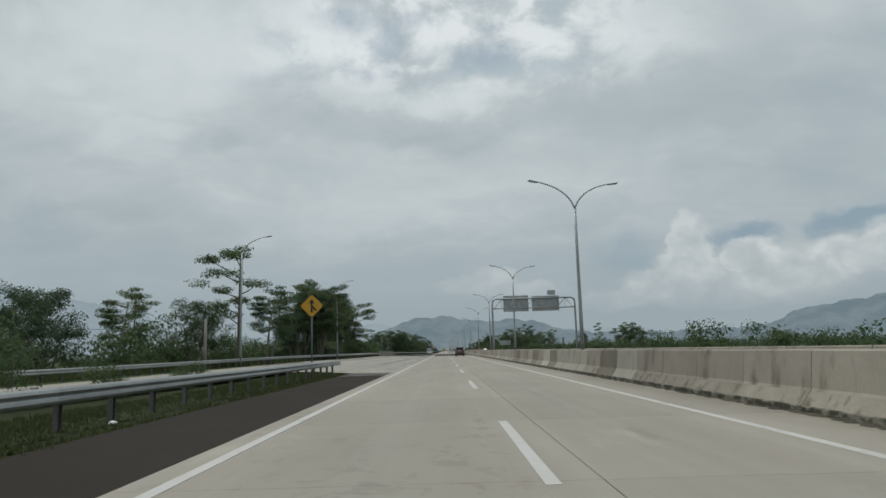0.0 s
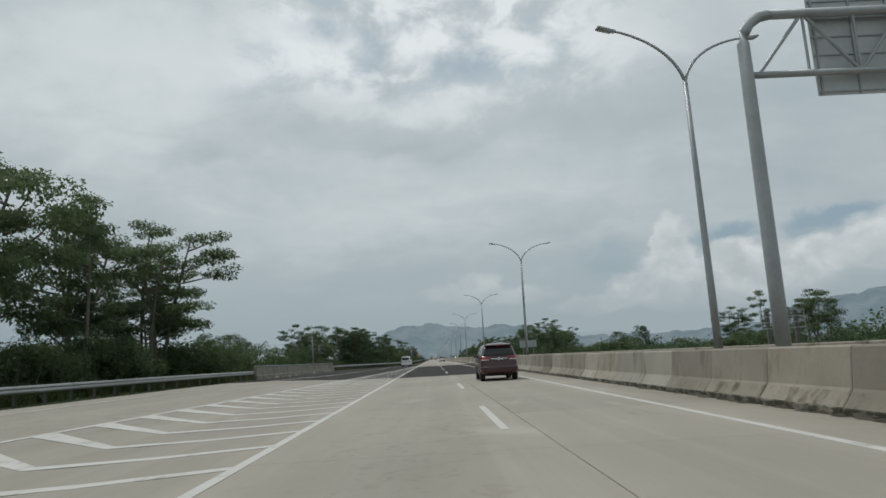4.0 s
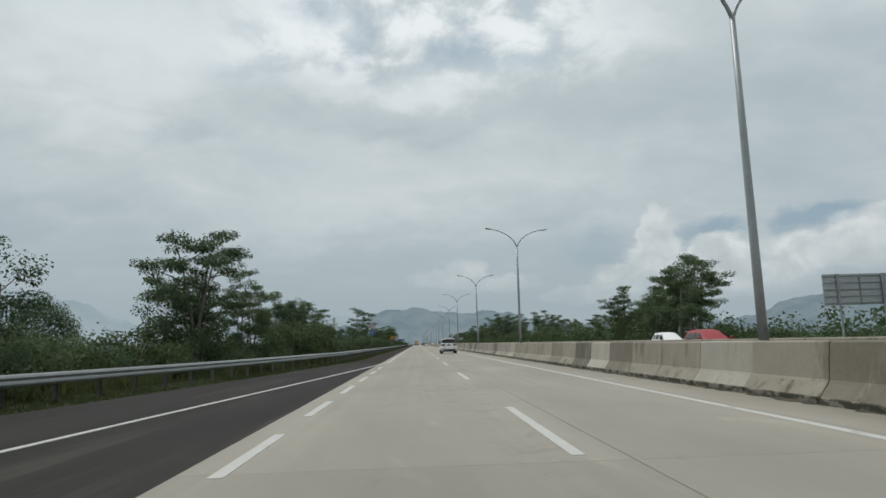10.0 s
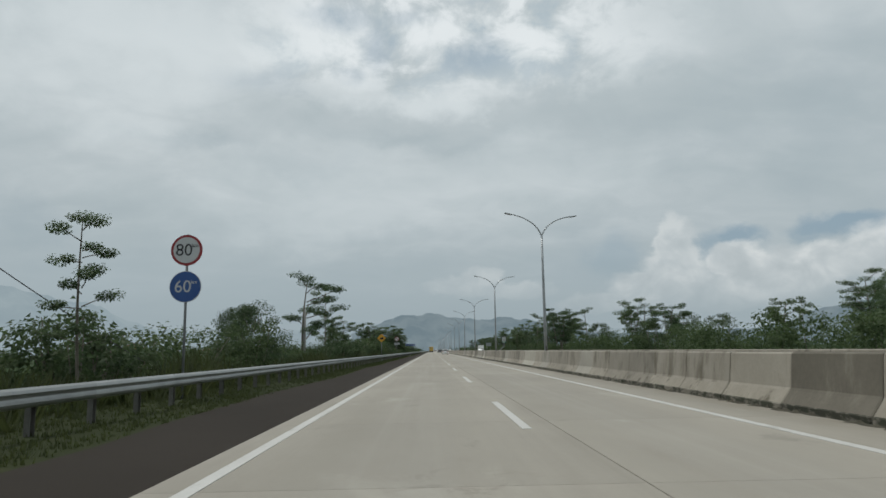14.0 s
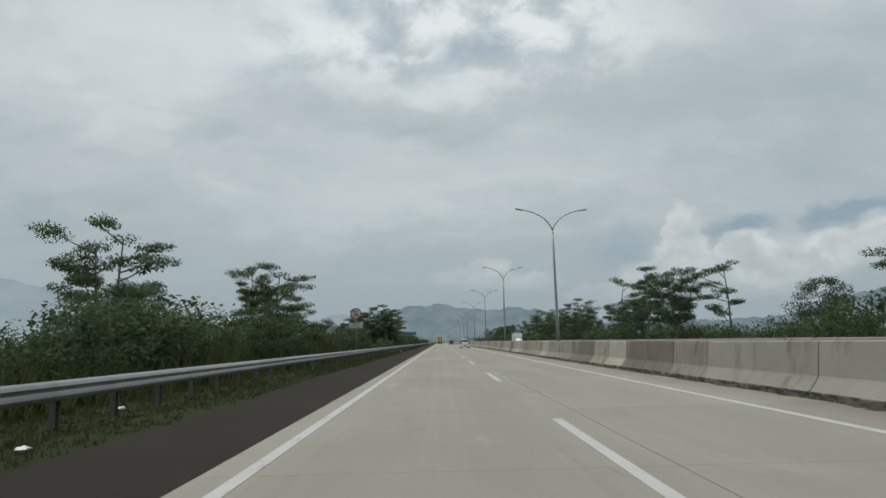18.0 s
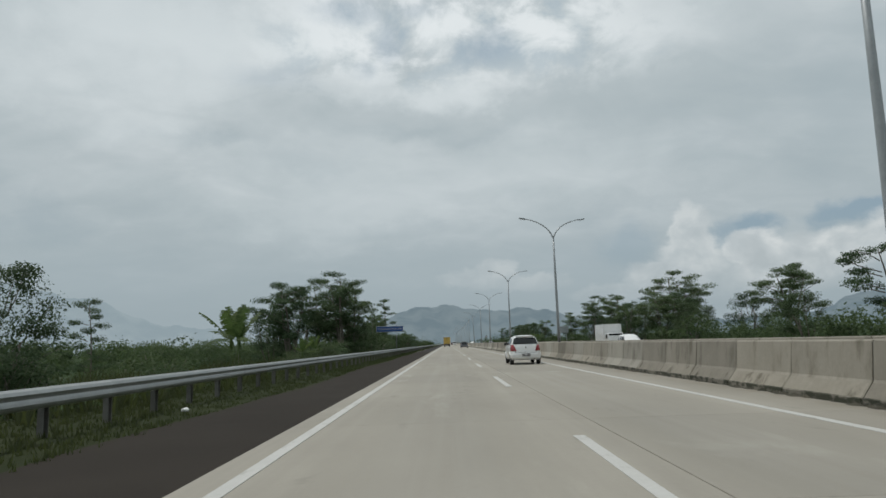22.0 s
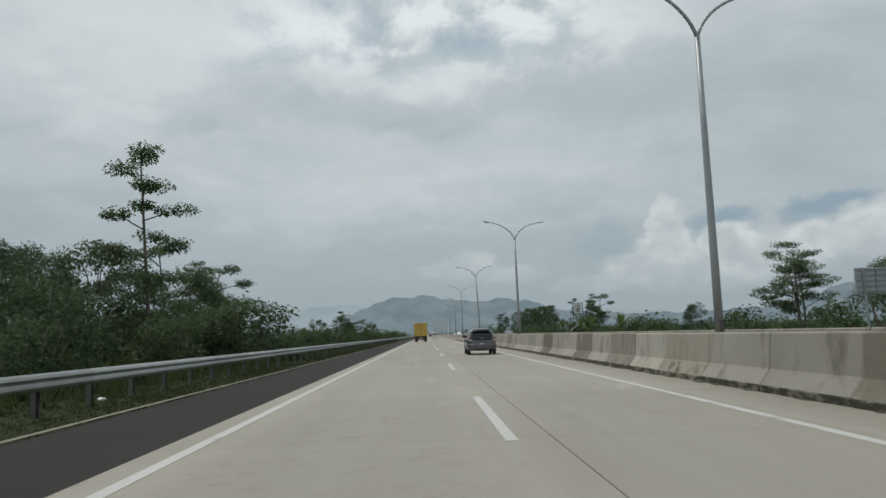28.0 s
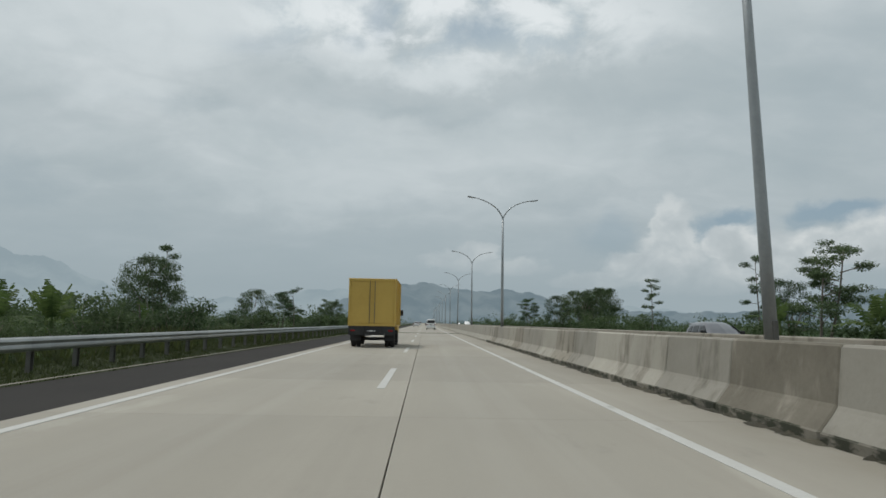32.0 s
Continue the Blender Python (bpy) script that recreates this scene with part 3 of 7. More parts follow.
def land(x, y):
    """Height of the open ground."""
    left = along(PAVED_LEFT, y)
    if y < 44 and -20 < x < -6.5:
        base = -0.04 - 0.35 * smooth01(-x, 8, 13) * smooth01(x, -20, -17)
        return base
    if x < left + 0.3:
        d = left - x
        return rise(x, y) * (1 - smooth01(d, 2, 10)) - 0.03 - 1.5 * smooth01(d, 2.2, 14) + 0.12 * math.sin(x * 0.9 + y * 0.31) * smooth01(d, 2, 6)
    if x > 20.6:
        d = x - 20.6
        return -0.05 - 1.2 * smooth01(d, 1.5, 14)
    return -0.2


def sheet(xs, ys, height):
    verts = [(x, y, height(x, y)) for y in ys for x in xs]
    w = len(xs)
    return verts, [(j * w + i, j * w + i + 1, (j + 1) * w + i + 1, (j + 1) * w + i) for j in range(len(ys) - 1) for i in range(w - 1)]


def band(stations, left, right, z, name, material, label, category, columns=1):
    """A flat strip between two edges given as functions of y."""
    verts, faces = [], []
    for y in stations:
        a, b = left(y), right(y)
        for k in range(columns + 1):
            x = a + (b - a) * k / columns
            verts.append((x, y, z + rise(x, y)))
    w = columns + 1
    for j in range(len(stations) - 1):
        for k in range(columns):
            faces.append((j * w + k, j * w + k + 1, (j + 1) * w + k + 1, (j + 1) * w + k))
    return structure(name, verts, faces, material, label, category)


def steps(a, b, step):
    n = max(1, round((b - a) / step))
    return [a + (b - a) * i / n for i in range(n + 1)]


def build_ground():
    xs = [-4700, -2000, -900, -400, -200, -120, -80, -60, -50, -42, -36, -32, -29, -27, -25, -23, -21, -19, -17, -15.5, -14, -13, -12, -11, -10, -9, -8, -7.3, -6.4, -4, 6, 9, 20.5, 21.5, 23, 25, 28, 32, 38, 50, 80, 120, 200, 400, 900, 2000, 4700]
    ys = [-4700, -2000, -800, -300, -120] + steps(-60, 900, 6.0) + [950, 1050, 1250, 1600, 2200, 3200, 4900]
    v, f = sheet(xs, ys, land)
    ob = structure("ground", v, f, [FIELD, GRASS_EARTH], "green open ground of grass and fields beside the motorway", "ground", True)
    for p in ob.data.polygons:
        p.material_index = 1 if -17 < p.center.x < -5 or 20 < p.center.x < 26 else 0


def build_hills():
    def ridge(name, dist, table, material, label, seed):
        rnd = random.Random(seed)
        ph = [rnd.uniform(0, 6.28) for _ in range(6)]
        verts, faces = [], []
        az = table[0][0]
        cols = []
        while az <= table[-1][0]:
            cols.append(az)
            az += 0.25
        for k, a in enumerate(cols):
            el = along(table, a) + 0.06 * math.sin(a * 2.1 + ph[0]) + 0.04 * math.sin(a * 5.3 + ph[1]) + 0.02 * math.sin(a * 13 + ph[2])
            for q in range(6):
                s = q / 5
                d = dist - 500 * (1 - s) + 50 * math.sin(a * 3 + q)
                h = max(-30, math.tan(radians(max(el, -0.4))) * dist) * s ** 0.8 - 6
                verts.append((math.sin(radians(a)) * d, 350 + math.cos(radians(a)) * d, h))
        for k in range(len(cols) - 1):
            for q in range(5):
                faces.append((k * 6 + q, k * 6 + q + 1, (k + 1) * 6 + q + 1, (k + 1) * 6 + q))
        structure(name, verts, faces, material, label, "hills", True)

    ridge("backdrop_hills", 4150, [(-9, 0.2), (-7, 1.5), (-5.5, 2.0), (-3.8, 2.7), (-2.2, 3.1), (0.6, 3.15), (2, 2.8), (4, 2.6), (6, 2.75), (8, 2.6), (10, 1.9), (12, 1.5), (15, 1.3), (20, 1.2), (25, 1.35), (27.4, 1.5), (28.6, 2.0), (29.6, 2.5), (31, 2.85), (32.2, 2.95), (33.8, 3.2), (36, 3.5), (40, 3.4), (48, 2.4), (56, 0.5)], HILL_NEAR, "blue-grey wooded hills on the skyline, haze painted into their glowing colour", 3)
    ridge("backdrop_far_hills", 4350, [(-60, 3.0), (-48, 6.0), (-40, 6.2), (-35, 5.7), (-32, 5.2), (-28.8, 4.3), (-26, 3.9), (-24.5, 2.9), (-22, 2.1), (-17, 1.6), (-12, 1.8), (-9, 2.4), (-7, 2.6), (-4, 2.4), (3, 1.5), (10, 1.8), (16, 1.6), (22, 1.0)], HILL_FAR, "blue-grey far mountains, their fade into cloud painted into the glowing colour", 8)


JOINT_WORN = surface("worn_joint", (0.04, 0.039, 0.037), (0.085, 0.082, 0.077), 0.9, scale=0.7, fine=9, bump=0.3, gloss=0.15)


def build_road():
    near = steps(Y_FIRST, Y_LAST, 10)
    tag = "road"
    road = band(near, lambda y: SLAB_LEFT, lambda y: FOOT_X + 0.2, -0.045, "road", JOINT, "pale concrete motorway with two lanes", tag)
    band(steps(Y_LAST, Y_FAR, 60), lambda y: SLAB_LEFT, lambda y: FOOT_X + 0.2, 0.0, "road_ahead", CONCRETE_ROAD, "pale concrete motorway running on to the skyline", tag)
    band(steps(149.5, DECK_TO, 4), lambda y: SLAB_LEFT, lambda y: FOOT_X + 0.2, 0.0, "bridge_deck", ASPHALT, "dark asphalt surface across a bridge", tag, 3)
    for name, ya, yb, wide, z, mat, label in (
        ("deck_end", 210.2, 210.4, 2.9, 0.0045, ASPHALT, "skewed asphalt end of the bridge surface"),
        ("deck_joint", 204.75, 204.75, 0.34, 0.005, JOINT_WORN, "worn grey strip over a skewed bridge joint"),
    ):
        verts = []
        for x in steps(-7.6 if name == "deck_joint" else SLAB_LEFT, FOOT_X, 0.4):
            skew = 0.42 * x if name == "deck_joint" else 0.0
            far = wide * (1 + 0.12 * math.sin(x * 5.1)) if name == "deck_joint" else 0.25 + wide * (x - SLAB_LEFT) / (FOOT_X - SLAB_LEFT)
            verts += [(x, ya + skew + 0.03 * math.sin(x * 3.7), z), (x, yb + skew + far, z)]
        structure(name, verts, [(2 * k, 2 * k + 2, 2 * k + 3, 2 * k + 1) for k in range(len(verts) // 2 - 1)], mat, label, "road")
    band(steps(Y_FIRST, GORE_FROM, 5), lambda y: -6.7, lambda y: SLAB_LEFT, -0.006, "shoulder", SHOULDER, "dark asphalt hard shoulder", tag)
    band(steps(MERGE_END, 596, 3), lambda y: -6.30 + 0.16 * math.sin(y * 0.21) + 0.07 * math.sin(y * 0.8) + 0.05 * math.sin(y * 2.3), lambda y: SLAB_LEFT, -0.006, "shoulder_ahead", SHOULDER, "dark asphalt hard shoulder with a ragged grassy edge", tag)
    band(steps(596, 900, 3) + [1400, Y_FAR], lambda y: -6.35, lambda y: SLAB_LEFT, -0.006, "shoulder_newer", SHOULDER_GREY, "grey asphalt hard shoulder with a straight edge", tag)
    band(steps(596, 800, 4), lambda y: -6.47, lambda y: -6.35, 0.03, "shoulder_kerb", BARRIER, "narrow pale concrete edging between shoulder and grass", "kerb")
    band(steps(Y_FIRST, GORE_FROM, 5), lambda y: along(PAVED_LEFT, y), lambda y: along(RAMP_LINE, y) + 5.2, -0.004, "slip_road", CONCRETE_ROAD, "pale concrete slip road joining from the side", tag, 3)
    band(steps(40.6, GORE_FROM, 1), lambda y: -6.2 - 0.66 * (y - 40.6), lambda y: SLAB_LEFT, -0.002, "slip_road_nose", CONCRETE_ROAD, "pale concrete tip between slip road and motorway", tag)
    band(steps(GORE_FROM, DECK_FROM, 4), lambda y: along(PAVED_LEFT, y), lambda y: SLAB_LEFT, -0.004, "slip_road_joining", CONCRETE_ROAD, "pale concrete slip road with a painted island", tag, 6)
    band(steps(DECK_FROM, MERGE_END, 4), lambda y: along(PAVED_LEFT, y), lambda y: SLAB_LEFT, -0.004, "merging_lane", ASPHALT, "dark asphalt merging lane", tag, 6)
    band(steps(Y_FIRST, Y_FAR, 60), lambda y: 9.2, lambda y: 20.6, -0.004, "road_opposite", CONCRETE_ROAD, "pale concrete carriageway of the other direction", tag)
    band(steps(Y_FIRST, Y_FAR, 60), lambda y: 5.9, lambda y: 9.1, 0.32, "median", SOIL, "soil filling between the two median barriers", "median")
    return road


def paint_band(name, centre, width, y0, y1, parent, label="", step=5.0, z=0.006):
    verts, faces = [], []
    for y in steps(y0, y1, step):
        c = centre(y)
        h = width / 2
        verts += [(c - h, y, z + rise(c - h, y)), (c + h, y, z + rise(c + h, y)), (c + h, y, z - 0.012 + rise(c, y)), (c - h, y, z - 0.012 + rise(c, y))]
    n = len(verts) // 4
    for j in range(n - 1):
        a, b = 4 * j, 4 * j + 4
        faces += [(a, a + 1, b + 1, b), (a + 1, a + 2, b + 2, b + 1), (a + 3, a, b, b + 3)]
    faces += [(0, 3, 2, 1), (4 * n - 4, 4 * n - 3, 4 * n - 2, 4 * n - 1)]
    return child(name, mesh_of(name, verts, faces, PAINT), parent, label)


def dash_starts():
    ys, y = [], 6.3 - 15.3 * 3
    while y < 140:
        ys.append(y)
        y += 15.3
    y = 172.2 - 15.33
    while y < 1250:
        ys.append(y)
        y += 15.33
    return ys


def build_markings():
    m = tagged(new("road_markings"), "white painted lane lines, dashes and hatching", "road markings", kind="structure")
    paint_band("edge_line", lambda y: EDGE_LEFT, 0.16, Y_FIRST, 218, m)
    paint_band("edge_line", lambda y: EDGE_LEFT, 0.16, MERGE_END - 1, 1400, m)
    paint_band("edge_line", lambda y: EDGE_RIGHT, 0.16, Y_FIRST, 1400, m)
    paint_band("slip_road_line", lambda y: along(RAMP_LINE, y), 0.14, -40, MERGE_END - 1, m, step=3)
    paint_band("island_line", lambda y: along(GORE_LINE, y), 0.16, 47, 232, m, step=3)
    dash = None
    for y in dash_starts():
        if dash is None:
            dash = paint_band("lane_dash", lambda v: 0.0, 0.15, 0, 5.5, m)
        else:
            dash = child("lane_dash", dash.data, m)
        dash.matrix_basis = pose(0, y, 0)
    y = 231.5
    while y < MERGE_END - 12:
        paint_band("merge_dash", lambda v: EDGE_LEFT, 0.16, y, y + 3.2, m)
        y += 5.6
    for y, left in ((36.9, -6.6), (39.05, -6.4), (41.2, -6.6), (43.35, -7.9), (45.5, -9.3), (47.65, -9.9)):
        right, z = EDGE_LEFT - 0.08, 0.007
        verts = [(right, y + 0.45, z), (left, y - 0.5, z), (left, y - 0.24, z), (right, y + 0.71, z)]
        verts += [(a, b, c - 0.012) for a, b, c in verts]
        child("chevron", mesh_of("chevron", verts, [(3, 2, 1, 0), (0, 1, 5, 4), (1, 2, 6, 5), (2, 3, 7, 6), (3, 0, 4, 7)], PAINT), m)
    y = 75.7 - 12 * 2.19
    while y < 216:
        right, left = EDGE_LEFT - 0.08, along(GORE_LINE, y) + 0.08
        w = right - left
        if w > 0.35:
            # each stripe runs back from the edge line, then turns forward to the far line
            path = [(right, y), (right - 0.28 * w, y - 0.13 * w), (right - 0.56 * w, y - 0.26 * w), (left, y + 0.10 * w)]
            wd = [0.30, 0.30, 0.36, 0.85 if w > 2.5 else 0.4]
            verts, faces = [], []
            for (x, yy), k in zip(path, wd):
                verts += [(x, yy - 0.13, 0.007 + rise(x, yy)), (x, yy - 0.13 + k, 0.007 + rise(x, yy))]
            n = len(verts)
            verts += [(p, q, h - 0.012) for p, q, h in verts]
            for i in range(0, n - 2, 2):
                faces += [(i, i + 2, i + 3, i + 1), (i, i + n, i + n + 2, i + 2), (i + 1, i + 3, i + n + 3, i + n + 1)]
            faces += [(0, 1, n + 1, n), (n - 2, 2 * n - 2, 2 * n - 1, n - 1)]
            child("chevron", mesh_of("chevron", verts, faces, PAINT), m)
        y += 2.19


# barrier profile: x from the traffic face, z
FACE = [(0.0, -0.02), (0.0, 0.11), (0.02, 0.13), (0.19, 0.36), (0.22, 0.41), (0.29, 1.04), (0.32, 1.07), (0.48, 1.07), (0.51, 1.04), (0.57, 0.41), (0.60, 0.36), (0.76, 0.13), (0.78, -0.02)]


def barrier_mesh(name, length, skin, slope, flip=False):
    n = len(FACE)
    s = -1 if flip else 1
    verts = [(s * x, y, z) for y in (0.0, 0.03, length - 0.03, length) for x, z in FACE]
    for k in range(n):  # worn arrises at the joints
        for j in (0, 3):
            x, y, z = verts[j * n + k]
            verts[j * n + k] = (s * (0.39 + (abs(x) - 0.39) * 0.94), y, z - (0.012 if z > 0.2 else 0))
    faces = []
    for j in range(3):
        for k in range(n - 1):
            q = (j * n + k, j * n + k + 1, (j + 1) * n + k + 1, (j + 1) * n + k)
            faces.append(q if not flip else q[::-1])
    faces.append(tuple(range(n)) if flip else tuple(range(n - 1, -1, -1)))
    faces.append(tuple(3 * n + k for k in (range(n - 1, -1, -1) if flip else range(n))))
    me = mesh_of(name, verts, faces, [skin, BARRIER_FOOT, slope])
    for p in me.polygons:
        p.material_index = 0 if len(p.vertices) != 4 or p.center.z > 0.38 else 1 if p.center.z < 0.125 else 2
    return me


LAMPS = [39.6, 80.4, 122.0, 161.7, 211.3, 257.9, 300.1, 340.9, 379.1, 421.2, 463.0, 503.6, 545.0, 585.1, 627.1, 668.5, 708.3, 748.1, 787.8, 827.6, 867, 907, 947, 987, 1027, 1067, 1107, 1147, 1187, 1227]
LAMP_X = 7.11
LAMP_OFF = (-0.06, 0.26, 0.22, 0.07, 0.17, -0.3, 0.17, 0.25, -0.37, 0.02, -0.06, -0.15, 0.15, 0.03, -0.13, 0.22, 0.04, -0.4)


def lamp_head(parent, sign, tip, tilt):
    bm = box(0.62, 0.24, 0.07, (0, 0, 0), 0.025)
    for v in bm.verts:
        v.co.y *= 1.0 - 0.35 * smooth01(v.co.x, 0.0, -0.31)
    join(bm, box(0.42, 0.19, 0.02, (0.04, 0, -0.043), 0.004))
    head = part("lamp_head", bm, GALV_POLE, parent, "grey flat luminaire", at=pose(tip[0] + sign * 0.22, 0, tip[1] + 0.02) @ pose(0, 0, 0, 0, -tilt, 0 if sign > 0 else 180))
    return head


def street_lamp(double=True, height=9.47, base=0.3):
    lamp = thing("street_lamp", "tall grey double-armed street lamp standing in the median" if double else "tall grey single-armed street lamp beside the slip road", "street lamp", pose(0, 0, 0), "median street lamps" if double else "slip road street lamps")
    v, f = tube([(0, 0, base), (0, 0, base + 3), (0, 0, base + 6), (0, 0, height)], [0.125, 0.108, 0.09, 0.07], 12)
    child("pole", mesh_of("pole", v, f, GALV_POLE, True), lamp)
    part("base_plate", box(0.42, 0.42, 0.05, (0, 0, base + 0.025), 0.01), GALV_POLE, lamp)
    part("access_door", box(0.12, 0.02, 0.34, (0, -0.122, base + 0.9), 0.006), POST, lamp)
    for sign in (-1, 1) if double else (1,):
        pts = []
        for i in range(13):
            u = i / 12
            a, b, c, d = (1 - u) ** 3, 3 * u * (1 - u) ** 2, 3 * u * u * (1 - u), u ** 3
            pts.append((sign * (b * 0.22 + c * 0.97 + d * 2.33), 0, height - 0.1 + b * 0.75 + c * 1.35 + d * 1.58))
        v, f = tube(pts, [0.055 - 0.02 * i / 12 for i in range(13)], 8)
        child("arm", mesh_of("arm", v, f, GALV_POLE, True), lamp)
        lamp_head(lamp, sign, (sign * 2.33, height + 1.48), 9)
    return lamp


def build_lamps():
    first = street_lamp()
    for k, y in enumerate(LAMPS):
        tilt = 1.1 * math.sin(k * 2.4)
        m = pose(LAMP_X + (LAMP_OFF[k] if k < len(LAMP_OFF) else 0.0), y, 0, 0, -2.7 if k == 16 else tilt * 0.4, 12.5 + 2 * math.sin(k * 1.7))
        if k == 0:
            first.matrix_basis = m
        else:
            copy_thing(first, m)
    one = street_lamp(False, 11.0, 0.0)
    for k, (x, y, turn) in enumerate([(-20.3, 64.7, 0), (-17.2, 103.3, 34), (-21.5, 24.0, 0)]):
        m = pose(x, y, rise(x, y) - (0.5 if k == 1 else 0.1), 0, 0, turn)
        if k == 0:
            one.matrix_basis = m
        else:
            copy_thing(one, m)


# W-beam section: depth towards the road, height
BEAM = [(0.03, 0.0), (0.062, 0.03), (0.077, 0.075), (0.069, 0.12), (0.058, 0.155), (0.067, 0.19), (0.083, 0.225), (0.058, 0.275), (0.0, 0.31)]


def beam_mesh(pts):
    """A corrugated beam along points (x, y, z of its lower edge); its front looks to +x."""
    verts, faces = [], []
    n = len(BEAM)
    for i, p in enumerate(pts):
        a, b = pts[max(i - 1, 0)], pts[min(i + 1, len(pts) - 1)]
        d = Vector((b[0] - a[0], b[1] - a[1], 0)).normalized()
        side = Vector((d.y, -d.x, 0))
        for q, h in BEAM:
            verts.append(Vector(p) + side * q + Vector((0, 0, h)))
        for q, h in BEAM:
            verts.append(Vector(p) + side * (q - 0.006) + Vector((0, 0, h)))
    for i in range(len(pts) - 1):
        o, w = i * 2 * n, (i + 1) * 2 * n
        for k in range(n - 1):
            faces.append((o + k, w + k, w + k + 1, o + k + 1))
            faces.append((o + n + k, o + n + k + 1, w + n + k + 1, w + n + k))
        faces.append((o + n - 1, w + n - 1, w + 2 * n - 1, o + 2 * n - 1))
        faces.append((o, o + n, w + n, w))
    return mesh_of("beam", verts, faces, GALV, False)


def post_mesh(height=0.74):
    bm = box(0.01, 0.14, height + 0.5, (0.0, 0, (height - 0.5) / 2))
    for s in (-1, 1):
        box(0.10, 0.012, height + 0.5, (0.045, s * 0.066, (height - 0.5) / 2), bm=bm)
    box(0.12, 0.16, 0.24, (0.155, 0, height - 0.13), 0.01, bm)
    me = bpy.data.meshes.new("post")
    bm.to_mesh(me)
    bm.free()
    me.materials.append(POST)
    return me


def rail_end(parent, at):
    """A rounded fishtail end."""
    verts, faces = [], []
    n = len(BEAM)
    for i in range(9):
        a = radians(150 * i / 8)
        r = 0.16
        for q, h in BEAM:
            verts.append((-(r - r * math.cos(a)) + q * math.cos(a), r * math.sin(a) + q * math.sin(a) * 0.4, h))
    for i in range(8):
        for k in range(n - 1):
            faces.append((i * n + k, (i + 1) * n + k, (i + 1) * n + k + 1, i * n + k + 1))
    me = mesh_of("end_terminal", verts, faces, GALV, False)
    mod = child("end_terminal", me, parent, "", at)
    return mod


def build_guardrails():
    post = post_mesh()
    top = 0.45
    sections = [
        ("guardrail", "galvanised steel guardrail on the grass verge ending in a rounded nose", lambda y: -7.75, -40.0, 44.0),
        ("guardrail", "galvanised steel guardrail along the outer side of the slip road", lambda y: along(RAIL_LEFT, y), -40.0, 166.0),
        ("guardrail", "galvanised steel guardrail bending in along the merging lane", lambda y: along(RAIL_LEFT, y), 207.5, 295.0),
        ("guardrail", "long galvanised steel guardrail on a grassy verge", lambda y: -7.75, 295.0, 779.0),
        ("guardrail", "galvanised steel guardrail running on to the skyline", lambda y: -7.75, 779.0, 1500.0),
    ]
    straight = None
    for name, label, line, y0, y1 in sections:
        rail = thing(name, label, "guardrail", pose(0, 0, 0), "guardrails")
        far = y0 > 700
        lift = lambda x, y: max(land(x, y), rise(x, y) - 0.03)
        y = y0
        while y < y1 - 0.1:
            step = 40.0 if far else 4.0
            e = min(y + step, y1)
            if y0 == 295.0 and e - y > 3.99:
                if straight is None:
                    straight = beam_mesh([(0, 0, top), (0, 2, top), (0, 4.06, top)])
                child("beam", straight, rail, "", pose(line(y), y, 0.0, 0, 0, 0) @ pose(0.004 * math.sin(y), 0, 0))
            else:
                pts = [(line(q), q, top + rise(line(q), q)) for q in steps(y, e + 0.06, 2)]
                child("beam", beam_mesh(pts), rail)
            if not far:
                for q in (y, y + 2.0):
                    if q < y1:
                        x = line(q) - 0.215
                        child("post", post, rail, "", pose(x, q + 0.4, rise(x, q)))
            y = e
        if y1 == 44.0:
            rail_end(rail, pose(-7.75, 44.05, top))
        if y0 == 207.5:
            rail_end(rail, pose(line(207.5), 207.5, top + rise(line(207.5), 207.5)) @ Matrix.Diagonal((1, -1, 1, 1)))
    # far side of the other carriageway
    rail = thing("guardrail", "galvanised steel guardrail on the far side of the other carriageway", "guardrail", pose(0, 0, 0), "guardrails")
    y = -20.0
    while y < 1100:
        child("beam", beam_mesh([(21.2, y + 40, top + 0.1), (21.2, y, top + 0.1)]), rail)
        y += 40
    verts, faces = [], []
    y = -20.0
    while y < 1100:
        o = len(verts)
        for z in (-0.3, 0.85):
            verts += [(21.22, y, z), (21.34, y, z), (21.34, y + 0.12, z), (21.22, y + 0.12, z)]
        faces += [(o, o + 1, o + 5, o + 4), (o + 1, o + 2, o + 6, o + 5), (o + 2, o + 3, o + 7, o + 6), (o + 3, o, o + 4, o + 7), (o + 4, o + 5, o + 6, o + 7)]
        y += 2.0
    child("posts", mesh_of("posts", verts, faces, POST), rail)
    tagged(rail.children[-1], kind="stuff")


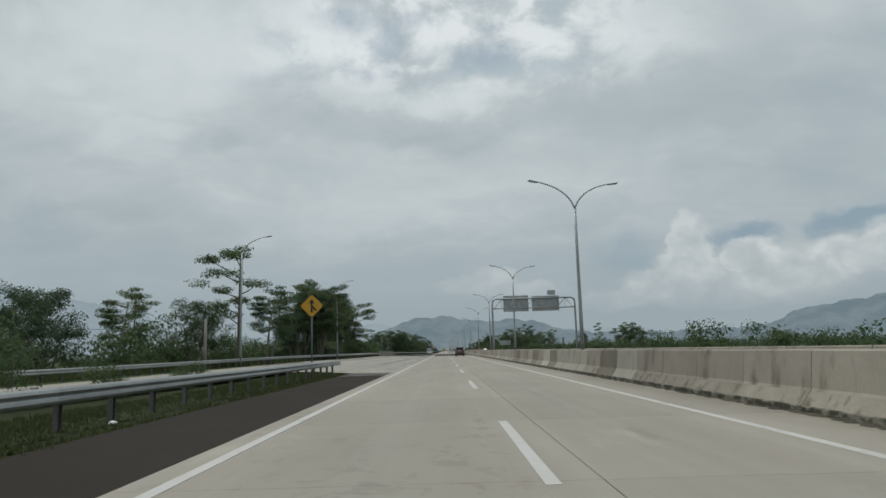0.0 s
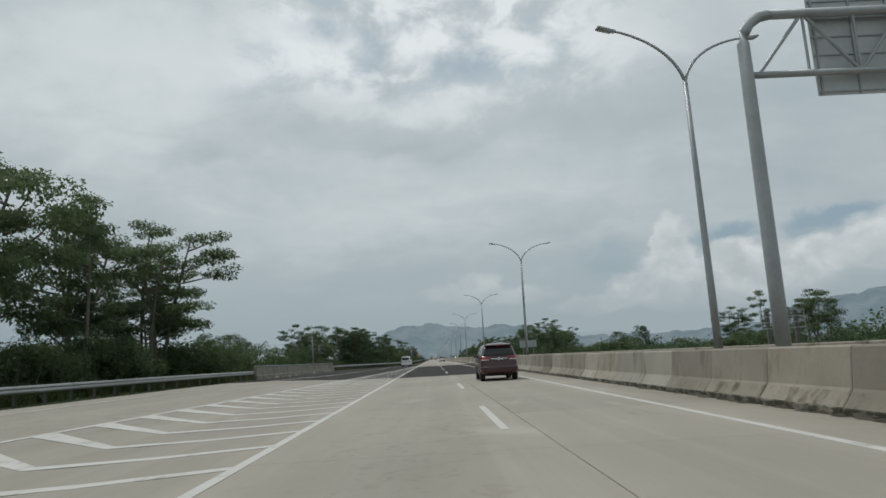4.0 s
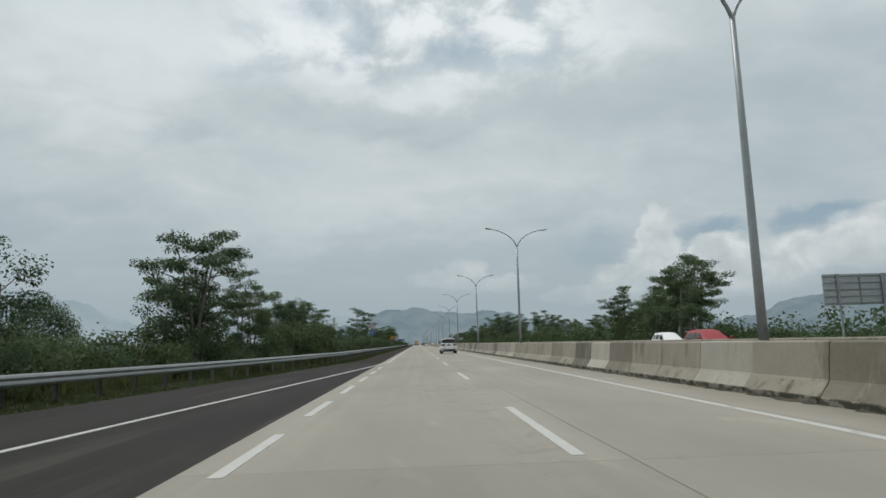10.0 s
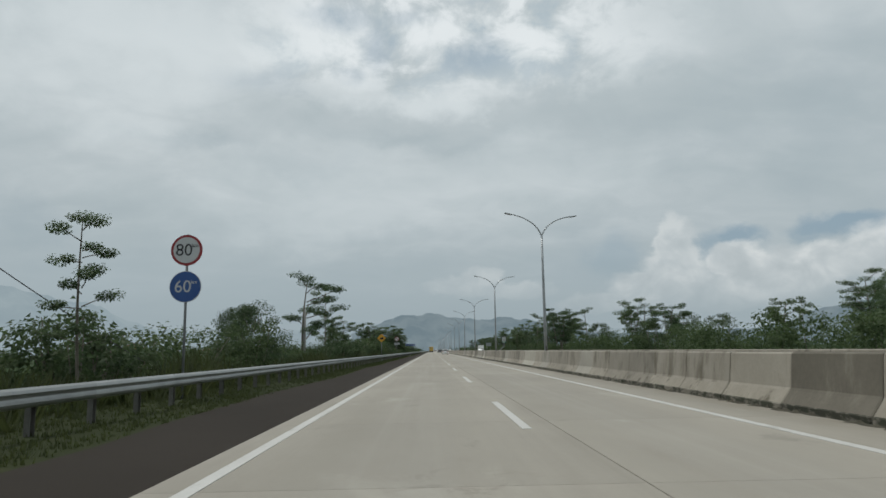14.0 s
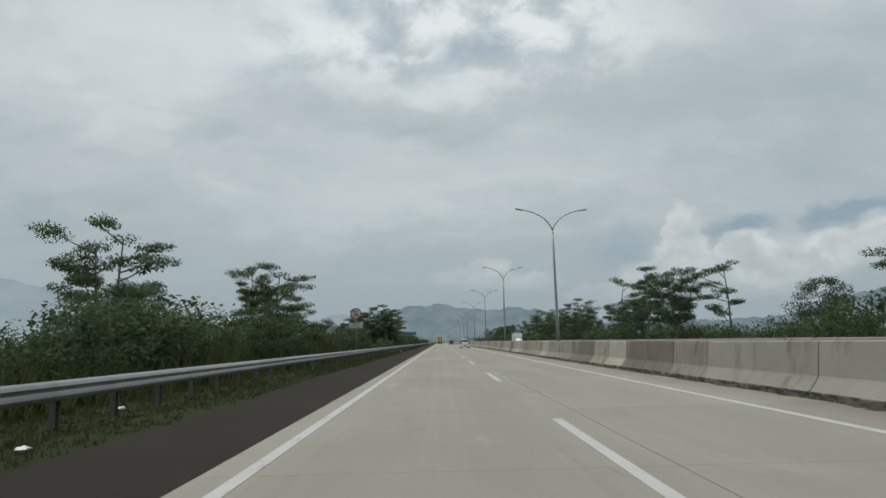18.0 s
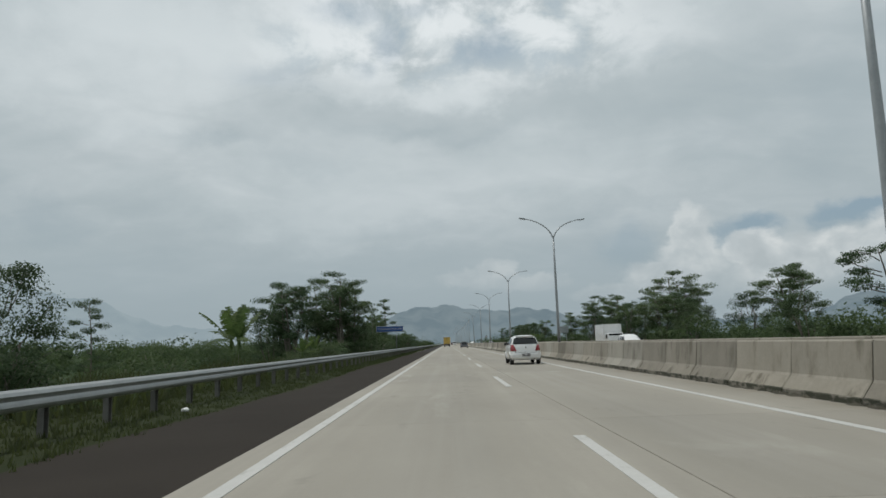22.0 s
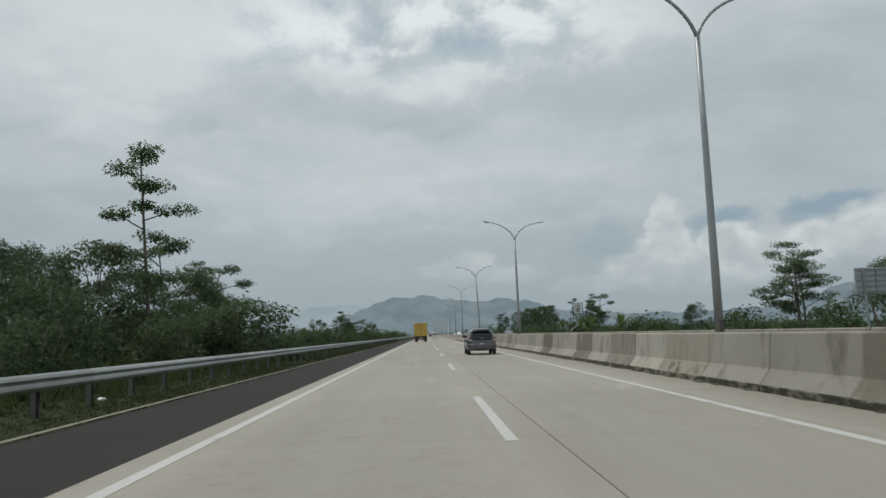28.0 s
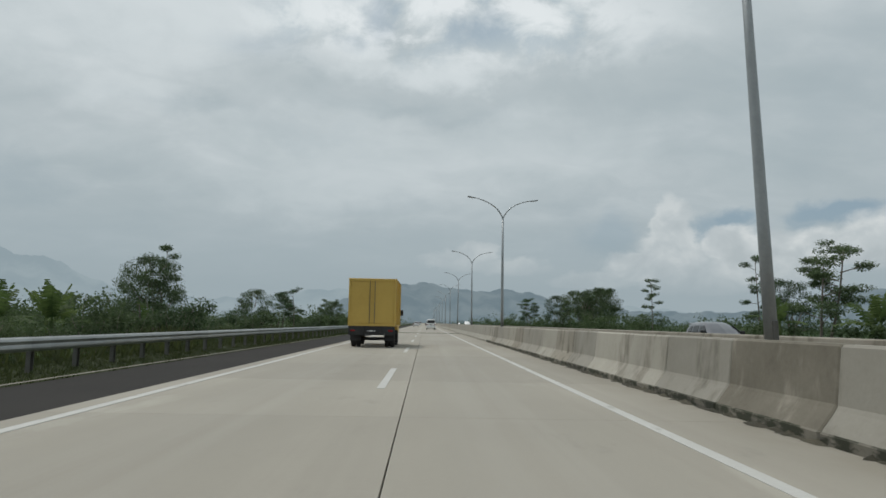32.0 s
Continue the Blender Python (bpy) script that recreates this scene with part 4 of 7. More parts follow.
def build_parapet():
    """The low concrete wall on the bridge, beside the slip road."""
    wall = structure("parapet_wall", *extrude_profile([(-0.2, -0.3), (-0.2, 0.32), (-0.08, 0.40), (-0.03, 1.08), (0.16, 1.08), (0.16, -0.3)], [(-16.6, y, rise(-16.5, y)) for y in steps(162, 208.5, 4)]), BARRIER, "stained grey concrete bridge parapet", "parapet")
    wall.data.materials.append(BARRIER_FOOT)
    for y in steps(164, 204, 4.4):
        part("wall_joint", box(0.012, 0.025, 1.0, (-16.425, y, 0.58 + rise(-16.5, y)), 0, None, pose(0, 0, 0, 0, -4, 0)), JOINT, wall)
    v, f = tube([(-16.69, y, 1.17 + rise(-16.5, y)) for y in steps(162, 208.5, 4)], [0.045] * 13, 8)
    child("top_rail", mesh_of("top_rail", v, f, GALV, True), wall, "thin steel rail along the parapet top")
    rnd = random.Random(31)
    for k in range(26):
        y = 163.5 + 41 * rnd.random() ** 1.1
        bm = bmesh.new()
        bmesh.ops.create_icosphere(bm, subdivisions=1, radius=0.5)
        sx, sy, sz = rnd.uniform(0.18, 0.45), rnd.uniform(0.3, 1.1), rnd.uniform(0.10, 0.26)
        for q in bm.verts:
            q.co = Vector((q.co.x * sx * rnd.uniform(0.7, 1.3), q.co.y * sy * rnd.uniform(0.7, 1.3), max(-0.1, q.co.z) * sz * 2 * rnd.uniform(0.6, 1.2)))
        me = bpy.data.meshes.new("rubble_lump")
        bm.to_mesh(me)
        bm.free()
        me.materials.append(RUBBLE if k % 3 else BARRIER_PALE)
        lump = new("rubble", me)
        x = -16.15 + rnd.uniform(0, 0.3)
        lump.matrix_basis = pose(x, y, rise(x, y) + 0.01, 0, 0, rnd.uniform(-25, 25))
        tagged(lump, "pale broken plaster and soil lying at the parapet foot" if k % 3 == 0 else "grey lump of soil and rubble at the parapet foot", "rubble", "rubble at the parapet")


def extrude_profile(profile, pts):
    """Sweeps (x, z) pairs along points in y; x is mirrored so that the sloped face looks to +x."""
    verts, faces, n = [], [], len(profile)
    for p in pts:
        verts += [(p[0] - a, p[1], p[2] + b) for a, b in profile]
    for i in range(len(pts) - 1):
        for k in range(n):
            j = (k + 1) % n
            faces.append((i * n + k, i * n + j, (i + 1) * n + j, (i + 1) * n + k))
    faces.append(tuple(range(n)))
    faces.append(tuple((len(pts) - 1) * n + k for k in range(n - 1, -1, -1)))
    return verts, faces


def build_gantry():
    g = thing("sign_gantry", "grey steel sign gantry with panels seen from behind", "sign gantry", pose(0, 118.8, 0))
    x0, x1, zt, zb, r = 7.6, 22.1, 9.85, 8.15, 0.13
    for x, s in ((x0, 1), (x1, -1)):
        pts = [(x, 0, -0.3), (x, 0, 3), (x, 0, 7.5), (x, 0, zt - 0.8)]
        pts += [(x + s * 0.8 * (1 - math.cos(radians(a))), 0, zt - 0.8 + 0.8 * math.sin(radians(a))) for a in (22, 45, 68, 90)]
        v, f = tube(pts, [0.19, 0.185, 0.17, 0.16, 0.15, 0.145, 0.14, 0.135], 14)
        child("column", mesh_of("column", v, f, GALV_POLE, True), g)
        part("base_plate", box(0.7, 0.7, 0.06, (x, 0, 0.36 if x < 10 else 0.02), 0.01), GALV_POLE, g)
    part("top_chord", rod((x0 + 0.7, 0, zt), (x1 - 0.7, 0, zt), r, sides=14), GALV_POLE, g, smooth=True)
    part("lower_chord", rod((x0, 0, zb), (x1, 0, zb), 0.09, sides=12), GALV_POLE, g, smooth=True)
    n = 10
    for i in range(n):
        a, b = x0 + 0.3 + (x1 - x0 - 0.6) * i / n, x0 + 0.3 + (x1 - x0 - 0.6) * (i + 1) / n
        part("brace", rod((a, 0, zb if i % 2 == 0 else zt), (b, 0, zt if i % 2 == 0 else zb), 0.05, sides=8), GALV_POLE, g)
        if i:
            part("strut", rod((a, 0, zb), (a, 0, zt), 0.04, sides=8), GALV_POLE, g)
    for cx, w, z0, z1 in ((11.8, 4.4, 7.6, 10.4), (17.0, 4.8, 7.6, 10.25), (18.1, 1.4, 10.35, 11.2)):
        p = part("sign_panel", box(w, 0.03, z1 - z0, (cx, 0.28, (z0 + z1) / 2), 0.008), SIGN_BACK, g, "back of a grey sheet metal sign panel")
        k = 1 if w < 2 else 4
        for i in range(k + 1):
            x = cx - w / 2 + 0.12 + (w - 0.24) * i / k
            part("rib", box(0.05, 0.05, z1 - z0 - 0.05, (x, 0.24, (z0 + z1) / 2)), GALV_POLE, p)
        for i in range(6 if w > 2 else 3):
            z = z0 + 0.1 + (z1 - z0 - 0.2) * i / (5 if w > 2 else 2)
            part("rib", box(w - 0.04, 0.04, 0.035, (cx, 0.245, z)), GALV_POLE, p)


# ------------------------------------------------------------ plants
def foliage(rnd, clusters, leaves, size, flat=0.6, droop=0.15, slim=0.42, fine=False):
    """Leaf blades in clusters (centre, radius): vertices and faces of bent quads."""
    gen = np.random.default_rng(rnd.randrange(1 << 30))
    c = np.array([k[0] for k in clusters], float)
    r = np.array([k[1] for k in clusters], float)
    pick = np.repeat(np.arange(len(c)), leaves)
    n = len(pick)
    off = gen.normal(size=(n, 3))
    off /= np.linalg.norm(off, axis=1, keepdims=True)
    off *= gen.uniform(0.25, 1.0, (n, 1)) ** 0.6
    off[:, 2] *= flat
    p = c[pick] + off * r[pick, None]
    out = off.copy()
    out[:, 2] *= 0.4
    out += gen.normal(size=(n, 3)) * 0.5
    out[:, 2] -= droop
    out /= np.linalg.norm(out, axis=1, keepdims=True)
    up = gen.normal(size=(n, 3)) * 0.55 + (0, 0, 1.0)
    side = np.cross(out, up)
    side /= np.linalg.norm(side, axis=1, keepdims=True) + 1e-9
    ln = size * gen.uniform(0.7, 1.4, (n, 1))
    wd = ln * slim
    nrm = np.cross(side, out)
    a = p - side * wd * 0.25
    b = p + out * ln * 0.45 - side * wd * 0.6 + nrm * ln * 0.06
    d = p + out * ln - (0, 0, 1) * ln * 0.15
    e = p + out * ln * 0.45 + side * wd * 0.6 + nrm * ln * 0.06
    if fine:
        return np.stack([b, d, e], 1).reshape(-1, 3), np.arange(3 * n).reshape(-1, 3)
    verts = np.stack([a, b, d, e], 1).reshape(-1, 3)
    faces = np.arange(4 * n).reshape(-1, 4)
    return verts, faces


def limb(rnd, a, b, r1, r2, bow=0.12, n=4, sides=6):
    a, b = Vector(a), Vector(b)
    d = (b - a).length
    mid = Vector((rnd.uniform(-1, 1), rnd.uniform(-1, 1), rnd.uniform(-0.3, 0.3))) * bow * d
    pts = [a.lerp(b, i / n) + mid * math.sin(math.pi * i / n) for i in range(n + 1)]
    return tube(pts, [r1 + (r2 - r1) * i / n for i in range(n + 1)], sides)


def merge(parts):
    verts, faces = [], []
    for v, f in parts:
        o = len(verts)
        verts += list(v)
        faces += [tuple(i + o for i in q) for q in f]
    return verts, faces


def make_tree(name, seed, kind, label, category="tree"):
    """A tree of unit-like size in metres, standing at the origin."""
    rnd = random.Random(seed)
    wood, clusters = [], []
    if kind == "layered":  # open, flat-topped sprays on forking limbs
        h, stems = 9.0, rnd.choice((1, 2, 2, 3))
        leaves, size, flat, leaf = 75, 0.29, 0.36, LEAF_A
        for s in range(stems):
            lean = Vector((rnd.uniform(-1, 1), rnd.uniform(-1, 1), 0)) * (0.5 if stems == 1 else 1.6)
            foot = Vector((rnd.uniform(-0.15, 0.15), rnd.uniform(-0.15, 0.15), -0.4))
            top = Vector((lean.x, lean.y, h * rnd.uniform(0.78, 0.95)))
            wood.append(limb(rnd, foot, top, 0.13, 0.035, 0.05, 6, 8))
            for k in range(9):
                u = 0.38 + 0.62 * (k + rnd.random() * 0.6) / 9
                o = foot.lerp(top, u)
                a = rnd.uniform(0, 6.28)
                reach = (2.5 - 1.3 * abs(u - 0.68) * 2) * rnd.uniform(0.7, 1.15)
                e = o + Vector((math.cos(a) * reach, math.sin(a) * reach, rnd.uniform(0.5, 1.1)))
                wood.append(limb(rnd, o, e, 0.05, 0.015, 0.1, 3, 5))
                for _ in range(3):
                    clusters.append((o.lerp(e, rnd.uniform(0.6, 1.05)) + Vector((rnd.uniform(-0.6, 0.6), rnd.uniform(-0.6, 0.6), rnd.uniform(0, 0.3))), rnd.uniform(0.5, 0.85)))
            clusters.append((top, 0.8))
    elif kind == "slim":  # tall thin stem with separate tufts
        h = 10.0
        leaves, size, flat, leaf = 70, 0.27, 0.5, LEAF_A
        top = Vector((rnd.uniform(-0.5, 0.5), rnd.uniform(-0.5, 0.5), h))
        wood.append(limb(rnd, (0, 0, -0.4), top, 0.11, 0.025, 0.03, 7, 8))
        for k in range(15):
            u = 0.3 + 0.7 * (k + rnd.random()) / 15
            o = Vector((0, 0, 0)).lerp(top, u)
            a = k * 2.4 + rnd.uniform(-0.5, 0.5)
            reach = (1.9 - 1.5 * (u - 0.3)) * rnd.uniform(0.5, 1.15)
            e = o + Vector((math.cos(a) * reach, math.sin(a) * reach, rnd.uniform(0.1, 0.7)))
            wood.append(limb(rnd, o, e, 0.035, 0.012, 0.1, 3, 5))
            clusters.append((e, rnd.uniform(0.4, 0.65)))
            clusters.append((o.lerp(e, 0.7) + Vector((rnd.uniform(-0.3, 0.3), rnd.uniform(-0.3, 0.3), 0.1)), rnd.uniform(0.35, 0.6)))
    elif kind == "broad":  # dense spreading crown
        h = 8.0
        leaves, size, flat, leaf = 70, 0.32, 0.7, LEAF_B
        for s in range(4):
            a = s * 1.57 + rnd.uniform(-0.5, 0.5)
            e = Vector((math.cos(a) * 1.7, math.sin(a) * 1.7, h * rnd.uniform(0.5, 0.7)))
            wood.append(limb(rnd, (0, 0, -0.4), e, 0.16, 0.06, 0.08, 5, 8))
        for k in range(64):
            a, u = rnd.uniform(0, 6.28), rnd.uniform(0.12, 1.0)
            wide = 3.4 * math.sin(math.pi * min(1, 0.22 + 0.72 * u)) ** 0.6 * rnd.uniform(0.55, 1.05)
            q = Vector((math.cos(a) * wide, math.sin(a) * wide, h * u))
            clusters.append((q, rnd.uniform(0.5, 1.0)))
            if k % 3 == 0:
                wood.append(limb(rnd, (q.x * 0.35, q.y * 0.35, q.z * 0.7), q, 0.04, 0.012, 0.1, 3, 5))
    elif kind == "round":  # one dense even dome
        h = 8.0
        leaves, size, flat, leaf = 60, 0.36, 0.9, LEAF_B
        wood.append(limb(rnd, (0, 0, -0.4), (0, 0, 5), 0.25, 0.1, 0.03, 5, 8))
        for k in range(110):
            z = 1 - 2 * (k + 0.5) / 110
            a = k * 2.39996
            w = math.sqrt(1 - z * z)
            d = 3.0 * rnd.uniform(0.86, 1.06) if k % 4 else 2.0
            clusters.append((Vector((math.cos(a) * w * d, math.sin(a) * w * d, 4.4 + z * d)), 0.85))
    else:  # bush
        h = 2.4
        leaves, size, flat, leaf = 55, 0.22, 0.75, LEAF_C
        for k in range(26):
            a, u = rnd.uniform(0, 6.28), rnd.random()
            w = 1.55 * math.sqrt(rnd.random()) * (1 - 0.45 * u)
            q = Vector((math.cos(a) * w, math.sin(a) * w, 0.15 + 2.1 * u))
            clusters.append((q, rnd.uniform(0.3, 0.6)))
            if k % 2 == 0:
                wood.append(limb(rnd, (q.x * 0.2, q.y * 0.2, -0.2), q + Vector((0, 0, 0.25)), 0.025, 0.008, 0.1, 3, 5))
    t = thing(name, label, category, pose(0, 0, 0))
    v, f = merge(wood)
    child("trunk" if kind != "bush" else "stem", mesh_of("trunk", v, f, BARK, True), t)
    v, f = foliage(rnd, clusters, int(leaves * (2.6 if kind != "bush" else 1.9)), size * (0.60 if kind != "bush" else 0.68), flat, 0.2, 0.5, True)
    child("crown", mesh_of("crown", v, f, leaf), t)
    return t


class Nursery:
    """Plants built once, copied where they grow."""

    def __init__(self):
        self.first, self.used = {}, set()

    def plant(self, key, x, y, height, turn, width=None, sink=0.1):
        kind, seed, native, label, name, group = key
        full = (kind, seed)
        if full not in self.first:
            self.first[full] = make_tree(name, seed, kind, label, "bush" if kind == "bush" else "tree")
            tagged(self.first[full], group=group)
        src = self.first[full]
        s = height / native
        w = s if width is None else s * width
        m = pose(x, y, land(x, y) - sink, 0, 0, turn) @ Matrix.Diagonal((w, w, s, 1))
        if full in self.used:
            ob = copy_thing(src, pose(0, 0, 0))
        else:
            ob = src
            self.used.add(full)
        ob.matrix_basis = m
        return ob


LAYERED = [("layered", 11 + i, 9.3, "feathery green tree with layered sprays on slender pale limbs", "tree", "roadside trees") for i in range(4)]
SLIM = [("slim", 31 + i, 10.3, "tall slim tree with a thin stem and loose tufts of leaves", "tree", "roadside trees") for i in range(3)]
BROAD = [("broad", 51 + i, 8.6, "dense dark green tree with a broad ragged crown", "tree", "roadside trees") for i in range(3)]
ROUND = [("round", 71, 8.3, "dark round-crowned tree standing in the fields", "tree", "roadside trees")]
BUSH = [("bush", 91 + i, 2.6, "leafy green roadside bush", "bush", "roadside bushes") for i in range(4)]

# kind, x, y, height
TREES_LEFT = [
    (LAYERED, -22.6, 71.8, 13.2), (LAYERED, -20.6, 75.5, 9.0), (BROAD, -26, 66.7, 7.0), (BROAD, -29, 80.9, 6.5),
    (LAYERED, -21.0, 99.5, 11.4), (LAYERED, -19.4, 101.0, 11.4), (LAYERED, -24.5, 101.9, 10.6), (LAYERED, -20.3, 107.5, 12.0), (LAYERED, -21.6, 110.0, 11.0), (BROAD, -22, 98.5, 7.5), (BROAD, -24, 110.9, 7.2),
    (LAYERED, -24, 133, 12.8), (LAYERED, -27, 140, 16.5), (SLIM, -23, 145.1, 13), (LAYERED, -26, 150.1, 14.5), (LAYERED, -22.5, 155.2, 13), (SLIM, -25, 159.2, 14), (LAYERED, -26, 163, 11), (BROAD, -25, 147.1, 6.5), (BROAD, -28, 157.2, 7), (BROAD, -23, 169.4, 5),
    (BROAD, -30, 30.3, 6.5), (BROAD, -34, 40.5, 7.5), (BROAD, -31, 50.6, 6.8), (BROAD, -38, 56.6, 8), (BROAD, -36, 22.2, 7), (LAYERED, -30, 60.7, 8), (BROAD, -44, 70.8, 8),
    (BROAD, -27, 192, 6), (LAYERED, -23.6, 214.5, 7.6), (LAYERED, -21.8, 223.5, 7.6), (BROAD, -30, 207.4, 5.5), (BROAD, -26, 230.5, 6),
    (BROAD, -15.5, 238.6, 7.2), (LAYERED, -15.6, 245.6, 8.0), (BROAD, -17.5, 243.6, 6.5), (LAYERED, -15.0, 250.6, 8.0), (LAYERED, -17.5, 254.6, 8.6), (BROAD, -15.5, 249.6, 6.3), (LAYERED, -19.5, 234.6, 8.4), (BROAD, -14.5, 260.6, 5.0), (LAYERED, -17.4, 239.5, 8.6), (LAYERED, -16.2, 242.4, 8.4), (BROAD, -20.5, 240, 7.4), (BROAD, -16.6, 256, 6.2), (BROAD, -21, 248, 7.6), (LAYERED, -22.5, 236, 7.4),
    (LAYERED, -13.7, 279.3, 8.4), (BROAD, -16, 283.7, 5.5), (BROAD, -14.0, 305, 5.8), (BROAD, -13.4, 309.7, 6.0), (LAYERED, -12.6, 312, 5.4), (BROAD, -14, 304.7, 5.0), (ROUND, -40.2, 312.5, 7.6),
    (BROAD, -13.6, 327, 3.9), (BROAD, -13.2, 331, 4.1), (BROAD, -14.6, 334, 4.3), (BROAD, -12.6, 329, 3.4), (BROAD, -21, 349.8, 5.6), (SLIM, -11.8, 350.6, 5.4), (BROAD, -13.2, 374.8, 4.6), (BROAD, -16, 382.8, 5.0),
    (LAYERED, -16.2, 409.5, 10.6), (SLIM, -15.5, 419.2, 10.0), (SLIM, -14.6, 421.4, 5.6), (LAYERED, -16.5, 442.7, 6.6), (BROAD, -18, 448.7, 5), (LAYERED, -12.4, 456.4, 6.1), (LAYERED, -13.6, 459.7, 5.4), (SLIM, -14.4, 457.0, 6.3), (LAYERED, -15.6, 461, 5.2), (LAYERED, -13.6, 468.5, 3.9), (BROAD, -12.6, 471.5, 3.1), (BROAD, -11.8, 481, 3.0), (BROAD, -13.4, 476, 3.2),
    (BROAD, -15, 489.8, 4.2), (BROAD, -13, 507.8, 3.6), (SLIM, -18, 521.8, 3.6),
    (LAYERED, -14.2, 571.5, 9.6), (LAYERED, -12.9, 574.5, 9.0), (LAYERED, -17.5, 577, 9.4), (LAYERED, -19.5, 569, 9.4), (BROAD, -13.8, 577, 5.4), (BROAD, -20, 574, 6.8), (BROAD, -24, 578, 6.6), (LAYERED, -13.2, 580, 7.8), (SLIM, -12.5, 591, 6.0), (BROAD, -14.5, 595, 4.5),
    (SLIM, -15.0, 644.6, 11.4), (LAYERED, -16.2, 648.6, 7.4), (BROAD, -17.4, 643.1, 6.4), (BROAD, -20, 637.1, 6.2), (BROAD, -23, 644.1, 6.8), (BROAD, -19, 651.1, 6.2), (BROAD, -27, 637.1, 8), (BROAD, -26, 653.1, 8),
    (BROAD, -21, 668.1, 8), (LAYERED, -22.5, 675.2, 9.4), (BROAD, -24.5, 682.2, 7.4), (LAYERED, -25.6, 702.2, 6.9), (BROAD, -27, 693.2, 5.6), (BROAD, -16.8, 740.2, 5.4), (SLIM, -18, 744.2, 6.2), (BROAD, -24, 755.2, 5.5), (BROAD, -28, 715.2, 4.6),
    (BROAD, -20, 778.2, 5), (LAYERED, -18, 793.2, 6), (BROAD, -24, 813.3, 6), (BROAD, -19, 838.3, 5.5), (LAYERED, -22, 863.3, 7),
    (LAYERED, -20.2, 102.0, 11.8), (BROAD, -23.5, 103.5, 8.5), (BROAD, -25.5, 113, 8.5), (LAYERED, -13.8, 290, 6.3), (LAYERED, -14.6, 296, 6.0),
]
TREES_RIGHT = [
    (LAYERED, 50.7, 194.4, 8.2), (BROAD, 55, 198.1, 7), (SLIM, 42, 189.9, 7.5), (BROAD, 60, 216.5, 7), (BROAD, 34, 228.5, 4.4), (LAYERED, 62, 242.6, 8),
    (LAYERED, 27, 258.6, 6.6), (BROAD, 30, 264.6, 5.8), (LAYERED, 33, 270.6, 6.6), (BROAD, 59, 296.7, 7.6), (LAYERED, 28, 316.7, 10.8), (LAYERED, 32, 322.8, 8), (LAYERED, 34, 332.8, 10), (LAYERED, 39, 338.8, 12.4), (BROAD, 30, 328.8, 7), (LAYERED, 30, 344.8, 8.6), (LAYERED, 36, 351.8, 7), (LAYERED, 42, 354.8, 9), (SLIM, 34, 362.8, 5.6), (LAYERED, 39, 372.8, 6.4), (LAYERED, 44, 366, 8.2), (SLIM, 46, 371, 8.6), (LAYERED, 48, 378, 9), (LAYERED, 50, 370, 9.4), (SLIM, 41, 383, 7), (LAYERED, 38, 390, 6), (SLIM, 35, 396, 5.6), (LAYERED, 44, 392, 7.2),
    (LAYERED, 52, 400.8, 9.2), (LAYERED, 56, 410.7, 10.4), (SLIM, 60, 419.7, 10.5), (LAYERED, 66, 432.7, 12), (LAYERED, 48, 426.7, 8.2), (BROAD, 45, 438.7, 6.6), (LAYERED, 40, 448.7, 9.2), (BROAD, 36, 442.7, 6.2), (SLIM, 38, 462.7, 9), (LAYERED, 42, 470.7, 10.6), (BROAD, 35, 476.7, 6.6), (BROAD, 46, 457.7, 8),
    (LAYERED, 39, 507.8, 12.0), (LAYERED, 33, 513.8, 11.4), (SLIM, 31, 519.8, 12.2), (LAYERED, 36, 522.9, 12.6), (LAYERED, 29.6, 527.9, 11.6), (BROAD, 33, 533.9, 7.6), (BROAD, 38, 530.9, 8.4), (LAYERED, 42, 538.9, 11.6), (LAYERED, 33, 543.9, 8.6), (BROAD, 30, 550.9, 5),
    (LAYERED, 27.5, 600, 6.6), (LAYERED, 30, 606, 7.4), (LAYERED, 33, 600, 8.8), (BROAD, 36, 596, 6.6), (LAYERED, 38, 604, 9.2), (BROAD, 31, 612, 5.6), (LAYERED, 54, 600, 13.2), (LAYERED, 39, 610, 12.2), (BROAD, 44, 615.1, 8.4), (BROAD, 50, 607, 8.6), (LAYERED, 36, 621.1, 8.4), (LAYERED, 31.7, 646.1, 10.4), (BROAD, 33.6, 653.1, 7), (LAYERED, 30.4, 664.6, 7.6), (LAYERED, 41.5, 660.1, 11.0), (LAYERED, 38, 655.1, 12.4), (BROAD, 40, 667.1, 7),
    (BROAD, 37, 703.2, 4.6), (LAYERED, 35.3, 754.2, 9.4), (SLIM, 33, 760.2, 8.2), (BROAD, 38, 765.2, 6.6), (SLIM, 33.5, 793.2, 8),
    (BROAD, 37, 849.3, 9.6), (BROAD, 41, 855.3, 10.6), (BROAD, 45, 863.3, 11), (BROAD, 40, 871.3, 10.6), (BROAD, 37, 879.3, 9.6), (BROAD, 47, 875.3, 11), (LAYERED, 34, 908.3, 10),
]
